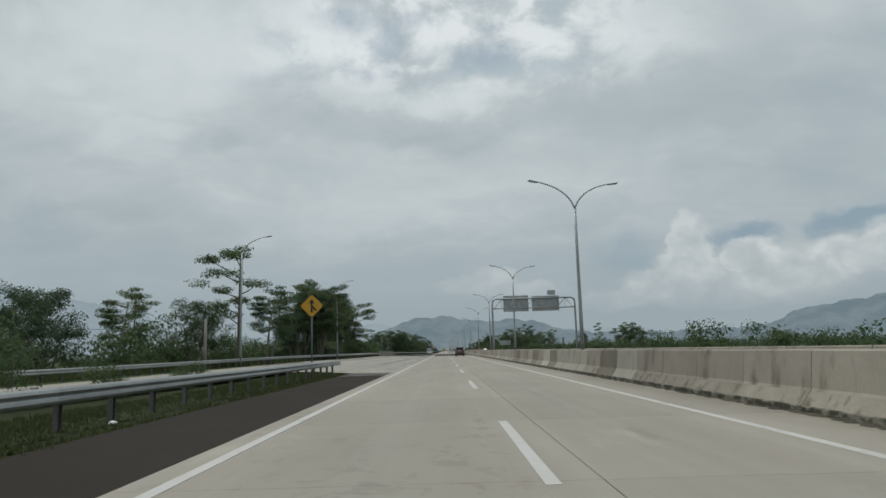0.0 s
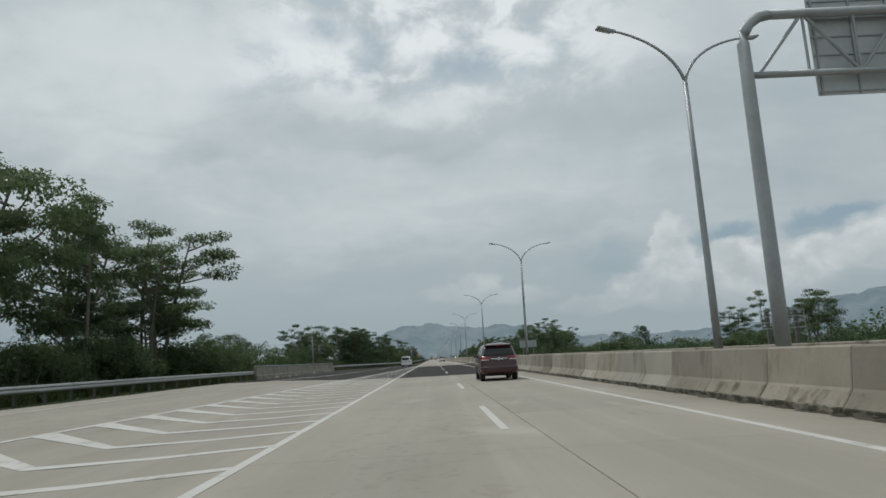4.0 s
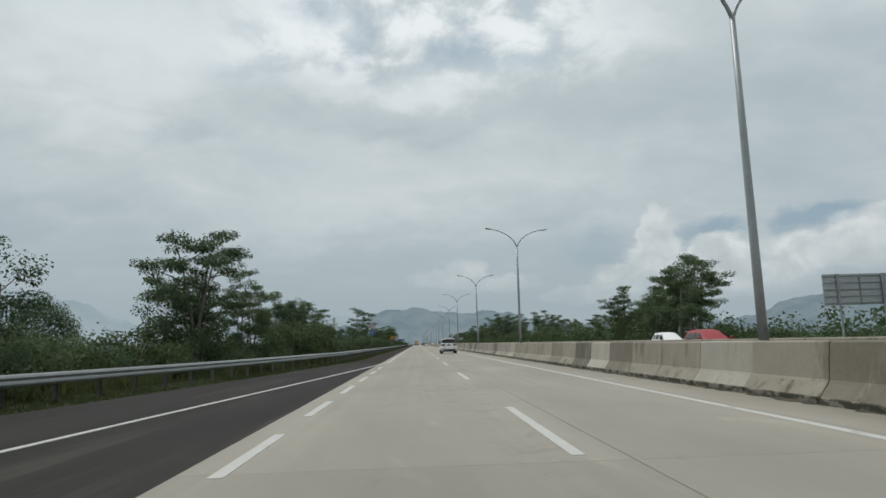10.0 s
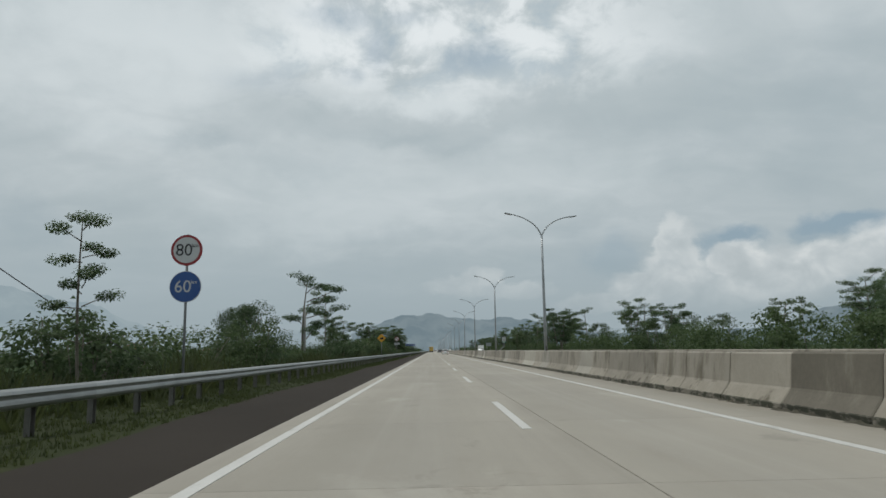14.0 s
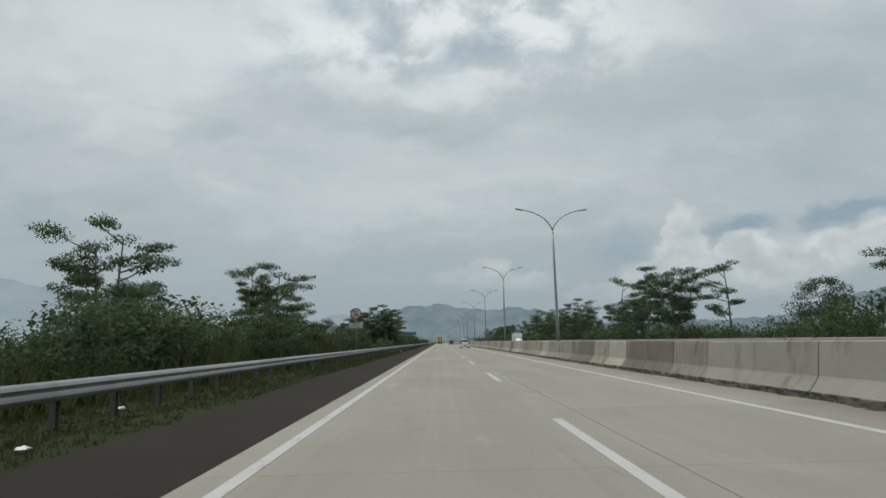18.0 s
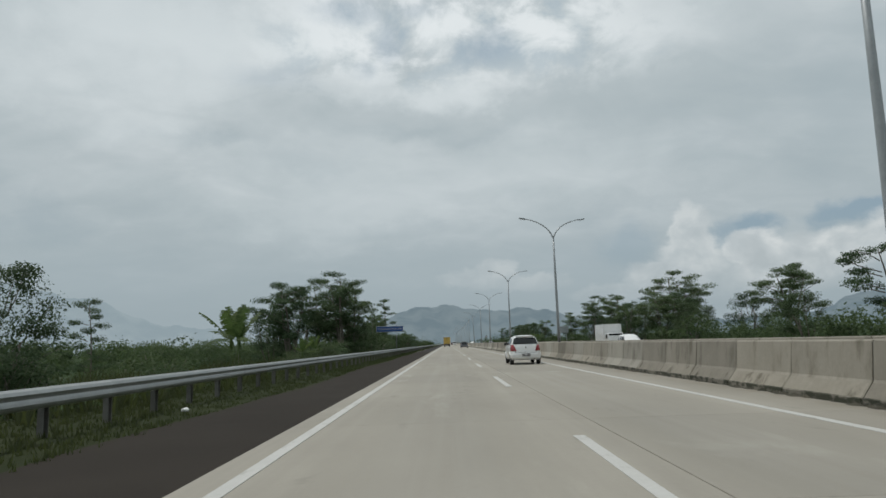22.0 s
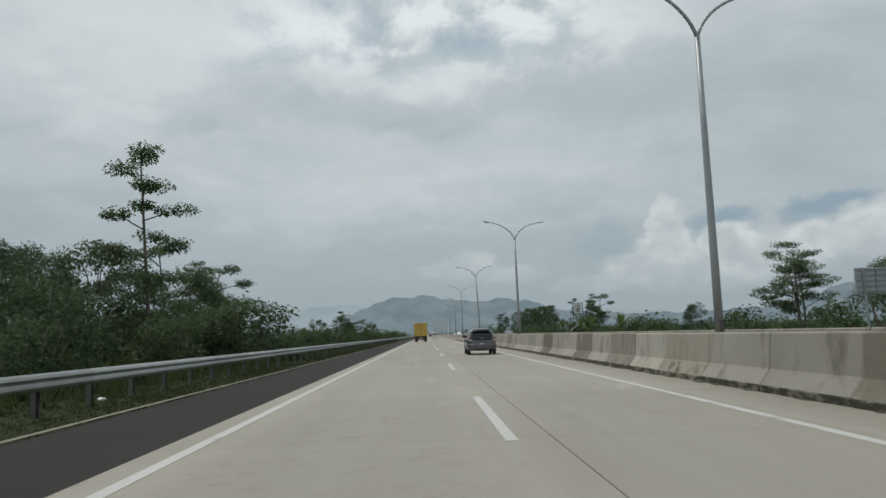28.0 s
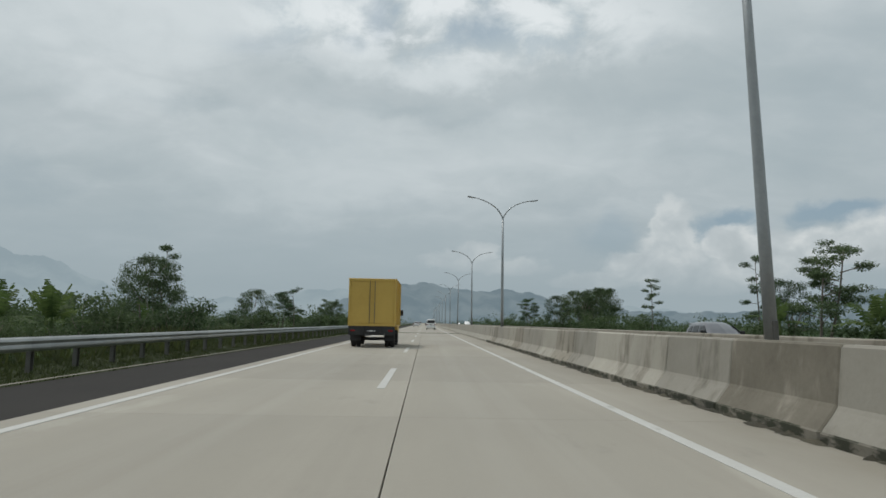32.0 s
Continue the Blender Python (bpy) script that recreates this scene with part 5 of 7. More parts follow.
# y from, y to, x from, x to, height from, height to, metres between bushes
HEDGES = [
    (12.1, 42.5, -17, -13.5, 1.0, 2.2, 5), (20.2, 161.2, -34, -24, 2.4, 5.0, 1.8), (108, 166, -25, -20.5, 2.6, 4.4, 0.9), (164, 206, -31, -20, 2.4, 4.6, 0.9), (166, 206, -44, -31, 3.0, 5.2, 1.6), (208.4, 234.6, -22, -17.5, 1.4, 3.2, 3), (231, 264.6, -20, -14, 2.0, 4.0, 2.0),
    (264.6, 292.7, -17, -12.5, 2.0, 4.0, 2.6), (292.7, 314, -14, -10.4, 2.2, 4.2, 2.2), (314, 332.8, -14, -10.4, 1.3, 2.4, 1.8), (332.8, 348.8, -15, -10.6, 1.4, 2.6, 2.4), (348.8, 404.7, -16, -10.4, 1.6, 3.4, 2.4), (404.7, 428.7, -15, -10.6, 1.5, 2.4, 2.6), (428.7, 466.7, -16, -10.4, 2.2, 4.0, 2.0),
    (466.7, 502.8, -18, -11, 1.8, 3.3, 2.0), (502.8, 547.9, -20, -10.8, 1.0, 1.9, 3.0), (547.9, 563, -18, -11, 1.4, 2.4, 3.0), (560.9, 603, -18, -11, 1.8, 3.6, 2.4), (603, 628.1, -16, -10.6, 1.4, 2.4, 2.6), (628.1, 663.1, -18, -11.5, 2.4, 4.6, 2.2), (663.1, 708.2, -22, -12, 2.0, 3.6, 2.8), (708.2, 783.2, -24, -11, 1.5, 3.0, 2.6), (783.2, 963.3, -22, -11, 2.0, 4.0, 4.5),
    (470, 800, -44, -31, 2.0, 3.4, 2.2), (240, 470, -44, -31, 2.0, 3.6, 3.0), (500, 800, -64, -44, 2.4, 4.2, 2.6),
    (151.1, 332.8, 25, 44, 1.6, 3.6, 3.4), (332.8, 482.8, 25, 46, 3.0, 5.0, 2.2), (482.8, 643.1, 25, 46, 2.2, 4.0, 2.2), (643.1, 783.2, 24.5, 44, 1.8, 3.2, 3.4), (10.1, 151.1, 26, 60, 2.0, 4.2, 3.4), (783.2, 983.3, 25, 45, 2.0, 4.2, 5),
]


def build_plants():
    nursery, rnd, scrub = Nursery(), random.Random(5), []
    for rows in (TREES_LEFT, TREES_RIGHT):
        for k, (kinds, x, y, h) in enumerate(rows):
            nursery.plant(kinds[(k * 7 + int(y)) % len(kinds)], x, y, h + 0.3 - min(0.0, land(x, y)), rnd.uniform(0, 360), rnd.uniform(0.9, 1.12))
    for y0, y1, xa, xb, ha, hb, gap in HEDGES:
        y = y0 + rnd.uniform(0, gap)
        while y < y1:
            x = rnd.uniform(xa, xb)
            h = rnd.uniform(ha, hb) + max(0, -land(x, y)) * 0.55
            if xa > 0 or y > 780 or xa < -30:
                for _ in range(22):
                    w = 0.62 * h * math.sqrt(rnd.random())
                    a, u = rnd.uniform(0, 6.28), rnd.random()
                    scrub.append(((x + math.cos(a) * w * (1 - 0.4 * u), y + math.sin(a) * w * (1 - 0.4 * u), land(x, y) + h * (0.1 + 0.85 * u)), h * rnd.uniform(0.12, 0.24)))
                y += gap * rnd.uniform(0.6, 1.4)
                continue
            nursery.plant(rnd.choice(BUSH), x, y, h, rnd.uniform(0, 360), rnd.uniform(0.9, 1.5), 0.15)
            y += gap * rnd.uniform(0.6, 1.4)

    v, f = foliage(rnd, scrub, 30, 0.37, 0.75, 0.15, 0.5, True)
    tagged(new("scrub", mesh_of("scrub", v, f, LEAF_C)), "low green scrub beyond the road edges", "scrub", kind="stuff")


def build_far_woods():
    """Tree belts that close the fields, too far to tell one tree from another."""
    rnd = random.Random(77)
    for name, label, spots in (
        ("far_woods", "distant dark green tree belt across the fields", [(rnd.uniform(-420, -60), rnd.uniform(-50, 1500), rnd.uniform(3, 7)) for _ in range(620)]),
        ("far_woods", "distant dark green tree belt beyond the other carriageway", [(rnd.uniform(60, 420), rnd.uniform(-50, 1500), rnd.uniform(3, 7.5)) for _ in range(720)]),
        ("far_woods", "distant tree belts closing the view along the road", [(rnd.choice((-1, 1)) * rnd.uniform(26, 600), rnd.uniform(950, 3200), rnd.uniform(5, 11)) for _ in range(700)]),
    ):
        clusters = []
        for x, y, h in spots:
            for _ in range(7):
                clusters.append(((x + rnd.gauss(0, h * 0.5), y + rnd.gauss(0, h * 0.5), -1.5 + h * rnd.uniform(0.15, 0.95)), h * rnd.uniform(0.16, 0.32)))
        v, f = foliage(rnd, clusters, 10, 1.3, 0.8, 0.15, 0.55, True)
        tagged(new(name, mesh_of(name, v, f, LEAF_B)), label, "woods", kind="stuff")


def build_grass():
    """Grass on the verge beside and under the guardrails."""
    gen = np.random.default_rng(4)

    def tufts(name, label, y0, y1, xa, xb, count, tall):
        y = gen.uniform(y0, y1, count)
        u = gen.uniform(0, 1, count)
        x = np.array([xa(b) + (xb(b) - xa(b)) * a for a, b in zip(u, y)])
        z = np.array([max(land(a, b), rise(a, b) - 0.05) for a, b in zip(x, y)])
        blades = 5
        X, Y, Z = (np.repeat(q, blades) for q in (x, y, z))
        n = len(X)
        a = gen.uniform(0, 6.283, n)
        h = tall * gen.uniform(0.4, 1.25, n) * np.repeat(0.45 + 0.75 * (0.5 + 0.5 * np.sin(y * 0.35 + x) * np.sin(y * 0.11)), blades)
        w = 0.016 + 0.028 * h
        dx, dy = np.cos(a), np.sin(a)
        X, Y = X + gen.normal(0, 0.05, n), Y + gen.normal(0, 0.05, n)
        p = np.stack([X - dy * w, Y + dx * w, Z - 0.03], 1)
        q = np.stack([X + dy * w, Y - dx * w, Z - 0.03], 1)
        t = np.stack([X + dx * h * 0.6, Y + dy * h * 0.6, Z + h], 1)
        verts = np.stack([p, q, t], 1).reshape(-1, 3)
        tagged(new(name, mesh_of(name, verts, np.arange(3 * n).reshape(-1, 3), GRASS)), label, "grass", kind="stuff")

    tufts("grass", "short green grass on the verge beside the shoulder", -10, 44.5, lambda y: -10.5, lambda y: -6.5, 6000, 0.09)
    tufts("grass", "short green grass on the verge below the bending guardrail", 207, 295, lambda y: along(RAIL_LEFT, y) - 2.5, lambda y: along(PAVED_LEFT, y) - 0.05, 9000, 0.09)
    tufts("grass", "short green grass with weeds on the long verge", 295, 560, lambda y: -10.6, lambda y: -6.32, 26000, 0.10)
    tufts("grass", "short green grass with weeds on the farther verge", 560, 800, lambda y: -10.6, lambda y: -6.4, 22000, 0.10)
    tufts("tall_grass", "tall unkempt grass behind the guardrail", 292, 780, lambda y: -16, lambda y: -8.6, 9000, 0.75)
    tufts("reeds", "tall reedy grass behind the guardrail", 296, 480, lambda y: -12.5, lambda y: -9.8, 2600, 1.2)
    tufts("reeds", "stand of tall reeds behind the guardrail", 457, 470, lambda y: -13.8, lambda y: -11.2, 260, 1.9)
    tufts("tall_grass", "tall unkempt grass beside the slip road", 0, 290, lambda y: along(RAIL_LEFT, y) - 7, lambda y: along(RAIL_LEFT, y) - 0.9, 5500, 0.7)
    tufts("tall_grass", "tall unkempt grass beyond the other carriageway", -10, 800, lambda y: 21.9, lambda y: 28, 9000, 0.75)


# ------------------------------------------------------------ vehicles
class Shell:
    """A car body from rows of (z, rear y, front y, half width, corner radius); the tail is at y = 0."""

    def __init__(self, rows, wheels, arch=0.36, tuck=0.16):
        self.rows, self.wheels, self.arch, self.tuck = rows, wheels, arch, tuck

    def at(self, z):
        r = self.rows
        if z <= r[0][0]:
            return r[0][1:]
        for a, b in zip(r, r[1:]):
            if z <= b[0]:
                u = (z - a[0]) / (b[0] - a[0])
                return [p + (q - p) * u for p, q in zip(a[1:], b[1:])]
        return r[-1][1:]

    def point(self, s, z, off=0.0):
        """A place s metres round the tail from its middle (minus: to the left), at height z."""
        yr, yf, hw, rc = self.at(z)
        sign, s = (1 if s >= 0 else -1), abs(s)
        flat, arc = hw - rc, rc * math.pi / 2
        if s <= flat:
            p, n = (s, yr), (0, -1)
        elif s <= flat + arc:
            a = (s - flat) / rc
            p, n = (flat + rc * math.sin(a), yr + rc - rc * math.cos(a)), (math.sin(a), -math.cos(a))
        else:
            p, n = (hw, yr + rc + s - flat - arc), (1, 0)
        bulge = 0.05 * (p[0] / hw) ** 2 if hw else 0
        mid, half = (yr + yf) / 2, max(0.1, (yf - yr) / 2)
        pinch = 1 - 0.05 * max(0.0, abs((p[1] - mid) / half)) ** 3
        return Vector((sign * (p[0] * pinch + n[0] * off), p[1] + bulge + n[1] * off, z))

    def side_s(self, y, z):
        yr, yf, hw, rc = self.at(z)
        return hw - rc + rc * math.pi / 2 + max(0.0, y - yr - rc)

    def loop(self, z):
        yr, yf, hw, rc = self.at(z)
        flat, arc = hw - rc, rc * math.pi / 2
        ss = [flat * i / 5 for i in range(5)] + [flat + arc * i / 5 for i in range(5)]
        n = 54
        right = [self.point(s, z) for s in ss]
        rf = min(rc * 2.2, hw * 0.6)
        for i in range(n + 1):
            y = yr + rc + (yf - rf - yr - rc) * i / n
            right.append(self.point(flat + arc + max(0, y - yr - rc), z))
        endx = right[-1].x
        for i in range(1, 6):
            a = math.pi / 2 * i / 5
            right.append(Vector((endx - rf + rf * math.cos(a), yf - rf + rf * math.sin(a), z)))
        for i in range(1, 5):
            right.append(Vector(((endx - rf) * (1 - i / 5), yf + 0.06 * (i / 5), z)))
        for p in right:
            for w in self.wheels:
                if abs(p.x) > hw * 0.8 and (p.y - w) ** 2 + (z - self.arch * 0.9) ** 2 < (self.arch + 0.035) ** 2:
                    p.x = max(0.3, p.x - 0.24)
        left = [Vector((-p.x, p.y, p.z)) for p in right[1:]]
        return right + [Vector((0, yf + 0.07, z))] + left[::-1]

    def body(self):
        zs = []
        for a, b in zip(self.rows, self.rows[1:]):
            n = max(1, math.ceil((b[0] - a[0]) / (0.04 if a[0] < 0.8 else 0.07)))
            zs += [a[0] + (b[0] - a[0]) * i / n for i in range(n)]
        zs.append(self.rows[-1][0])
        loops = [self.loop(z) for z in zs]
        m = len(loops[0])
        verts = [p for l in loops for p in l]
        faces = [(j * m + k, j * m + (k + 1) % m, (j + 1) * m + (k + 1) % m, (j + 1) * m + k) for j in range(len(loops) - 1) for k in range(m)]
        faces.append(tuple(range(m - 1, -1, -1)))
        faces.append(tuple((len(loops) - 1) * m + k for k in range(m)))
        return verts, faces

    def patch(self, z0, z1, s0, s1, off=0.008, nz=6, ns=14):
        """A panel laid on the body between heights, s as numbers or functions of z; with a rim down to the body."""
        f0 = s0 if callable(s0) else lambda z: s0
        f1 = s1 if callable(s1) else lambda z: s1
        verts, faces = [], []
        for layer in (off, -0.01):
            for j in range(nz + 1):
                z = z0 + (z1 - z0) * j / nz
                for k in range(ns + 1):
                    verts.append(self.point(f0(z) + (f1(z) - f0(z)) * k / ns, z, layer))
        w = ns + 1
        for j in range(nz):
            for k in range(ns):
                faces.append((j * w + k, j * w + k + 1, (j + 1) * w + k + 1, (j + 1) * w + k))
        o = (nz + 1) * w
        ring = [k for k in range(w)] + [j * w + ns for j in range(1, nz + 1)] + [nz * w + k for k in range(ns - 1, -1, -1)] + [j * w for j in range(nz - 1, 0, -1)]
        for a, b in zip(ring, ring[1:] + ring[:1]):
            faces.append((b, a, a + o, b + o))
        return verts, faces


def add_patch(shell, name, material, parent, label, *args, **more):
    v, f = shell.patch(*args, **more)
    return child(name, mesh_of(name, v, f, material, True), parent, label)


def wheel(parent, x, y, r, width, rim_material, side):
    bm = bmesh.new()
    prof = [(-0.5, 0.62), (-0.5, 0.9), (-0.42, 0.97), (-0.3, 1.0), (0.3, 1.0), (0.42, 0.97), (0.5, 0.9), (0.5, 0.62)]
    n = 28
    rings = [[bm.verts.new((px * width, math.cos(2 * math.pi * k / n) * pr * r, math.sin(2 * math.pi * k / n) * pr * r)) for px, pr in prof] for k in range(n)]
    for k in range(n):
        a, b = rings[k], rings[(k + 1) % n]
        for i in range(len(prof) - 1):
            bm.faces.new((a[i], a[i + 1], b[i + 1], b[i]))
    w = new("wheel")
    w.parent = parent
    w.matrix_basis = pose(x, y, r)
    part("tyre", bm, RUBBER, w, smooth=True)
    bm = bmesh.new()
    bmesh.ops.create_cone(bm, cap_ends=True, segments=28, radius1=r * 0.64, radius2=r * 0.64, depth=width * 0.55)
    bmesh.ops.transform(bm, matrix=pose(0, 0, 0, 0, 90, 0), verts=bm.verts)
    part("wheel_disc", bm, BLACK_PLASTIC, w)
    bm = bmesh.new()
    for k in range(5):
        for d in (-9, 9):
            box(0.03, r * 0.085, r * 0.60, (0, 0, r * 0.33), 0.006, bm, pose(0, 0, 0, k * 72 + d, 0, 0))
    bmesh.ops.translate(bm, vec=(side * width * 0.32, 0, 0), verts=bm.verts)
    me = bmesh.new()
    ring = [(0.60, 0.0), (0.66, 0.0), (0.66, 1.0), (0.60, 1.0)]
    vs = [[me.verts.new((side * width * (0.26 + 0.2 * q), math.cos(2 * math.pi * k / 28) * p * r, math.sin(2 * math.pi * k / 28) * p * r)) for p, q in ring] for k in range(28)]
    for k in range(28):
        for i in range(4):
            j = (i + 1) % 4
            me.faces.new((vs[k][i], vs[k][j], vs[(k + 1) % 28][j], vs[(k + 1) % 28][i]))
    join(bm, me)
    join(bm, rod((side * width * 0.2, 0, 0), (side * width * 0.42, 0, 0), r * 0.13, sides=14))
    bmesh.ops.recalc_face_normals(bm, faces=bm.faces)
    part("rim", bm, rim_material, w)


def number_plate(car, y, z, w=0.42, h=0.14):
    p = part("number_plate", box(w, 0.012, h, (0, y, z), 0.004), PLATE_BLACK, car, "black number plate with blanked marks")
    for x, bw in ((-0.16, 0.03), (-0.02, 0.16), (0.145, 0.06)):
        part("bar", box(bw * w / 0.42, 0.004, h * 0.42, (x * w / 0.42, y - 0.007, z + 0.01)), PLATE_BAR, p)


def make_car(name, label, at, rows, wheels, r, track, paint, spec, group="cars"):
    """spec: the z and half widths of glass and lamps."""
    car = thing(name, label, "car", at, group)
    sh = Shell(rows, wheels, r + 0.04)
    v, f = sh.body()
    child("body", mesh_of("body", v, f, paint, True), car)
    length = rows[2][2]
    z0, z1, w0, w1 = spec["rear_glass"]
    g = lambda z: w0 + (w1 - w0) * (z - z0) / (z1 - z0)
    add_patch(sh, "rear_window", GLASS_DARK, car, "dark tinted rear window", z0, z1, lambda z: -g(z), g, ns=30)
    for s in (-1, 1):
        for ya, yb, za, zb, la, lb in spec["side_glass"]:
            fa = lambda z, ya=ya, la=la, za=za, zb=zb: s * sh.side_s(ya + la * (z - za) / (zb - za), z)
            fb = lambda z, yb=yb, lb=lb, za=za, zb=zb: s * sh.side_s(yb + lb * (z - za) / (zb - za), z)
            add_patch(sh, "side_window", GLASS_DARK, car, "dark tinted side window", za, zb, *((fa, fb) if s > 0 else (fb, fa)), off=0.006)
        for i, (za, zb, sa, sb, slope, mat, nm) in enumerate(spec["lamps"]):
            fa = lambda z: s * (sa + slope * (z - za))
            fb = lambda z: s * sb
            add_patch(sh, nm, mat, car, "", za, zb, *((fa, fb) if s > 0 else (fb, fa)), off=0.014 + 0.004 * i)
        for sc, zc, q in spec.get("rounds", ()):
            fa = lambda z, q=q, sc=sc, zc=zc: s * sc - math.sqrt(max(1e-6, q * q - (z - zc) ** 2))
            fb = lambda z, q=q, sc=sc, zc=zc: s * sc + math.sqrt(max(1e-6, q * q - (z - zc) ** 2))
            add_patch(sh, "tail_light", RED_LENS, car, "", zc - q, zc + q, fa, fb, off=0.022, nz=10, ns=8)
            q2 = q * 0.45
            ga = lambda z, q=q2, sc=sc, zc=zc: s * sc - math.sqrt(max(1e-6, q * q - (z - zc) ** 2))
            gb = lambda z, q=q2, sc=sc, zc=zc: s * sc + math.sqrt(max(1e-6, q * q - (z - zc) ** 2))
            add_patch(sh, "lamp_core", CLEAR_LENS, car, "", zc - q2, zc + q2, ga, gb, off=0.027, nz=8, ns=6)
        for y in spec.get("seams", ()):
            add_patch(sh, "door_seam", BLACK_PLASTIC, car, "", spec["sill"], spec["belt"], *((lambda z: sh.side_s(y, z), lambda z: sh.side_s(y + 0.012, z)) if s > 0 else (lambda z: -sh.side_s(y + 0.012, z), lambda z: -sh.side_s(y, z))), off=0.002, ns=1)
            p = sh.point(s * sh.side_s(y + 0.16, spec["belt"] - 0.1), spec["belt"] - 0.1, 0.02)
            part("door_handle", box(0.03, 0.2, 0.035, p, 0.01), spec.get("trim", paint), car)
        for y in wheels:
            pts = []
            for k in range(19):
                a = math.pi * (-0.06 + 1.12 * k / 18)
                zz = r * 0.93 + math.sin(a) * (r + 0.06)
                yy = y + math.cos(a) * (r + 0.06)
                pts.append(sh.point(s * sh.side_s(yy, max(zz, rows[0][0])), max(zz, rows[0][0]), 0.006))
            v, f = tube(pts, [0.035] * len(pts), 6)
            child("wheel_arch", mesh_of("wheel_arch", v, f, spec.get("arch", paint), True), car)
            wheel(car, s * track / 2, y, r, spec.get("tyre", 0.21), spec["rim"], s)
        my, mz = spec["mirror"]
        p = sh.point(s * sh.side_s(my, mz), mz, 0.1)
        bm = box(0.2, 0.1, 0.15, p, 0.04)
        join(bm, box(0.12, 0.05, 0.04, (p[0] - s * 0.1, p[1], p[2] - 0.05), 0.01))
        part("wing_mirror", bm, spec.get("mirror_paint", paint), car)
    zb0, zb1, bw = spec["bumper"]
    add_patch(sh, "rear_bumper", spec.get("bumper_paint", paint), car, "", zb0, zb1, -bw, bw, off=0.045, ns=24)
    if "lower" in spec:
        a, b, w = spec["lower"]
        add_patch(sh, "lower_valance", BLACK_PLASTIC, car, "black lower bumper insert", a, b, -w, w, off=0.055)
    # tailgate joint
    ta, tb, tw = spec["tailgate"]
    for s in (-1, 1):
        add_patch(sh, "tailgate_seam", BLACK_PLASTIC, car, "", ta, tb, s * tw - 0.006, s * tw + 0.006, off=0.003, ns=1)
    add_patch(sh, "tailgate_seam", BLACK_PLASTIC, car, "", ta, ta + 0.012, -tw, tw, off=0.003, nz=1)
    pz = spec["plate"]
    number_plate(car, sh.point(0, pz).y - (0.06 if spec.get("plate_on_bumper") else 0.02), pz)
    by, bz = sh.point(0, spec["badge"]).y, spec["badge"]
    part("badge", rod((0, by - 0.018, bz), (0, by + 0.01, bz), 0.045, sides=16), CHROME, car, "plain chrome badge")
    part("wiper", box(0.36, 0.02, 0.02, (0.10, sh.point(0, z0 + 0.05).y - 0.03, z0 + 0.05), 0.005, None, pose(0, 0, 0, 0, 6, 0)), BLACK_PLASTIC, car)
    sy, sz, sw, sd = spec["spoiler"]
    bm = box(sw, sd, 0.035, (0, sy, sz), 0.014, None, pose(0, 0, 0, -8, 0, 0))
    join(bm, box(0.3, 0.02, 0.02, (0, sy - sd / 2, sz - 0.01), 0.004))
    part("spoiler", bm, paint, car)
    part("brake_light", box(0.26, 0.012, 0.02, (0, sy - sd / 2 - 0.006, sz - 0.015)), RED_LENS, car)
    part("underbody", box(track - 0.3, length - 0.7, 0.14, (0, length / 2, 0.30), 0.03), BLACK_PLASTIC, car)
    part("rear_axle", rod((-track / 2 + 0.1, wheels[0], r), (track / 2 - 0.1, wheels[0], r), 0.05), BLACK_PLASTIC, car)
    part("exhaust", rod((track * 0.3, 0.02, 0.27), (track * 0.3, 0.4, 0.27), 0.03, sides=12), BLACK_PLASTIC, car)
    if "rails" in spec:
        ra, rb, rx, rz = spec["rails"]
        for s in (-1, 1):
            v, f = tube([(s * rx, ra, rz - 0.06), (s * rx, ra + 0.12, rz), (s * rx, (ra + rb) / 2, rz + 0.01), (s * rx, rb - 0.12, rz), (s * rx, rb, rz - 0.08)], [0.022] * 5, 8)
            child("roof_rail", mesh_of("roof_rail", v, f, BLACK_PLASTIC if spec["rails_dark"] else ALLOY, True), car)
    if "steps" in spec:
        for s in (-1, 1):
            part("side_step", box(0.14, 1.7, 0.05, (s * (track / 2 + 0.02), (wheels[0] + wheels[1]) / 2, 0.36), 0.02), BLACK_PLASTIC, car)
    if "stripe" in spec:
        for s in (-1, 1):
            a, b, z = spec["stripe"]
            add_patch(sh, "door_moulding", BLACK_PLASTIC, car, "", z, z + 0.09, *((lambda q: sh.side_s(a, q), lambda q: sh.side_s(b, q)) if s > 0 else (lambda q: -sh.side_s(b, q), lambda q: -sh.side_s(a, q))), off=0.012)
    for n, (za, zb, sa, sb, mat, nm) in enumerate(spec.get("extras", ())):
        for s in (-1, 1):
            add_patch(sh, nm, mat, car, "", za, zb, *((sa, sb) if s > 0 else (-sb, -sa)), off=0.06)
    return car


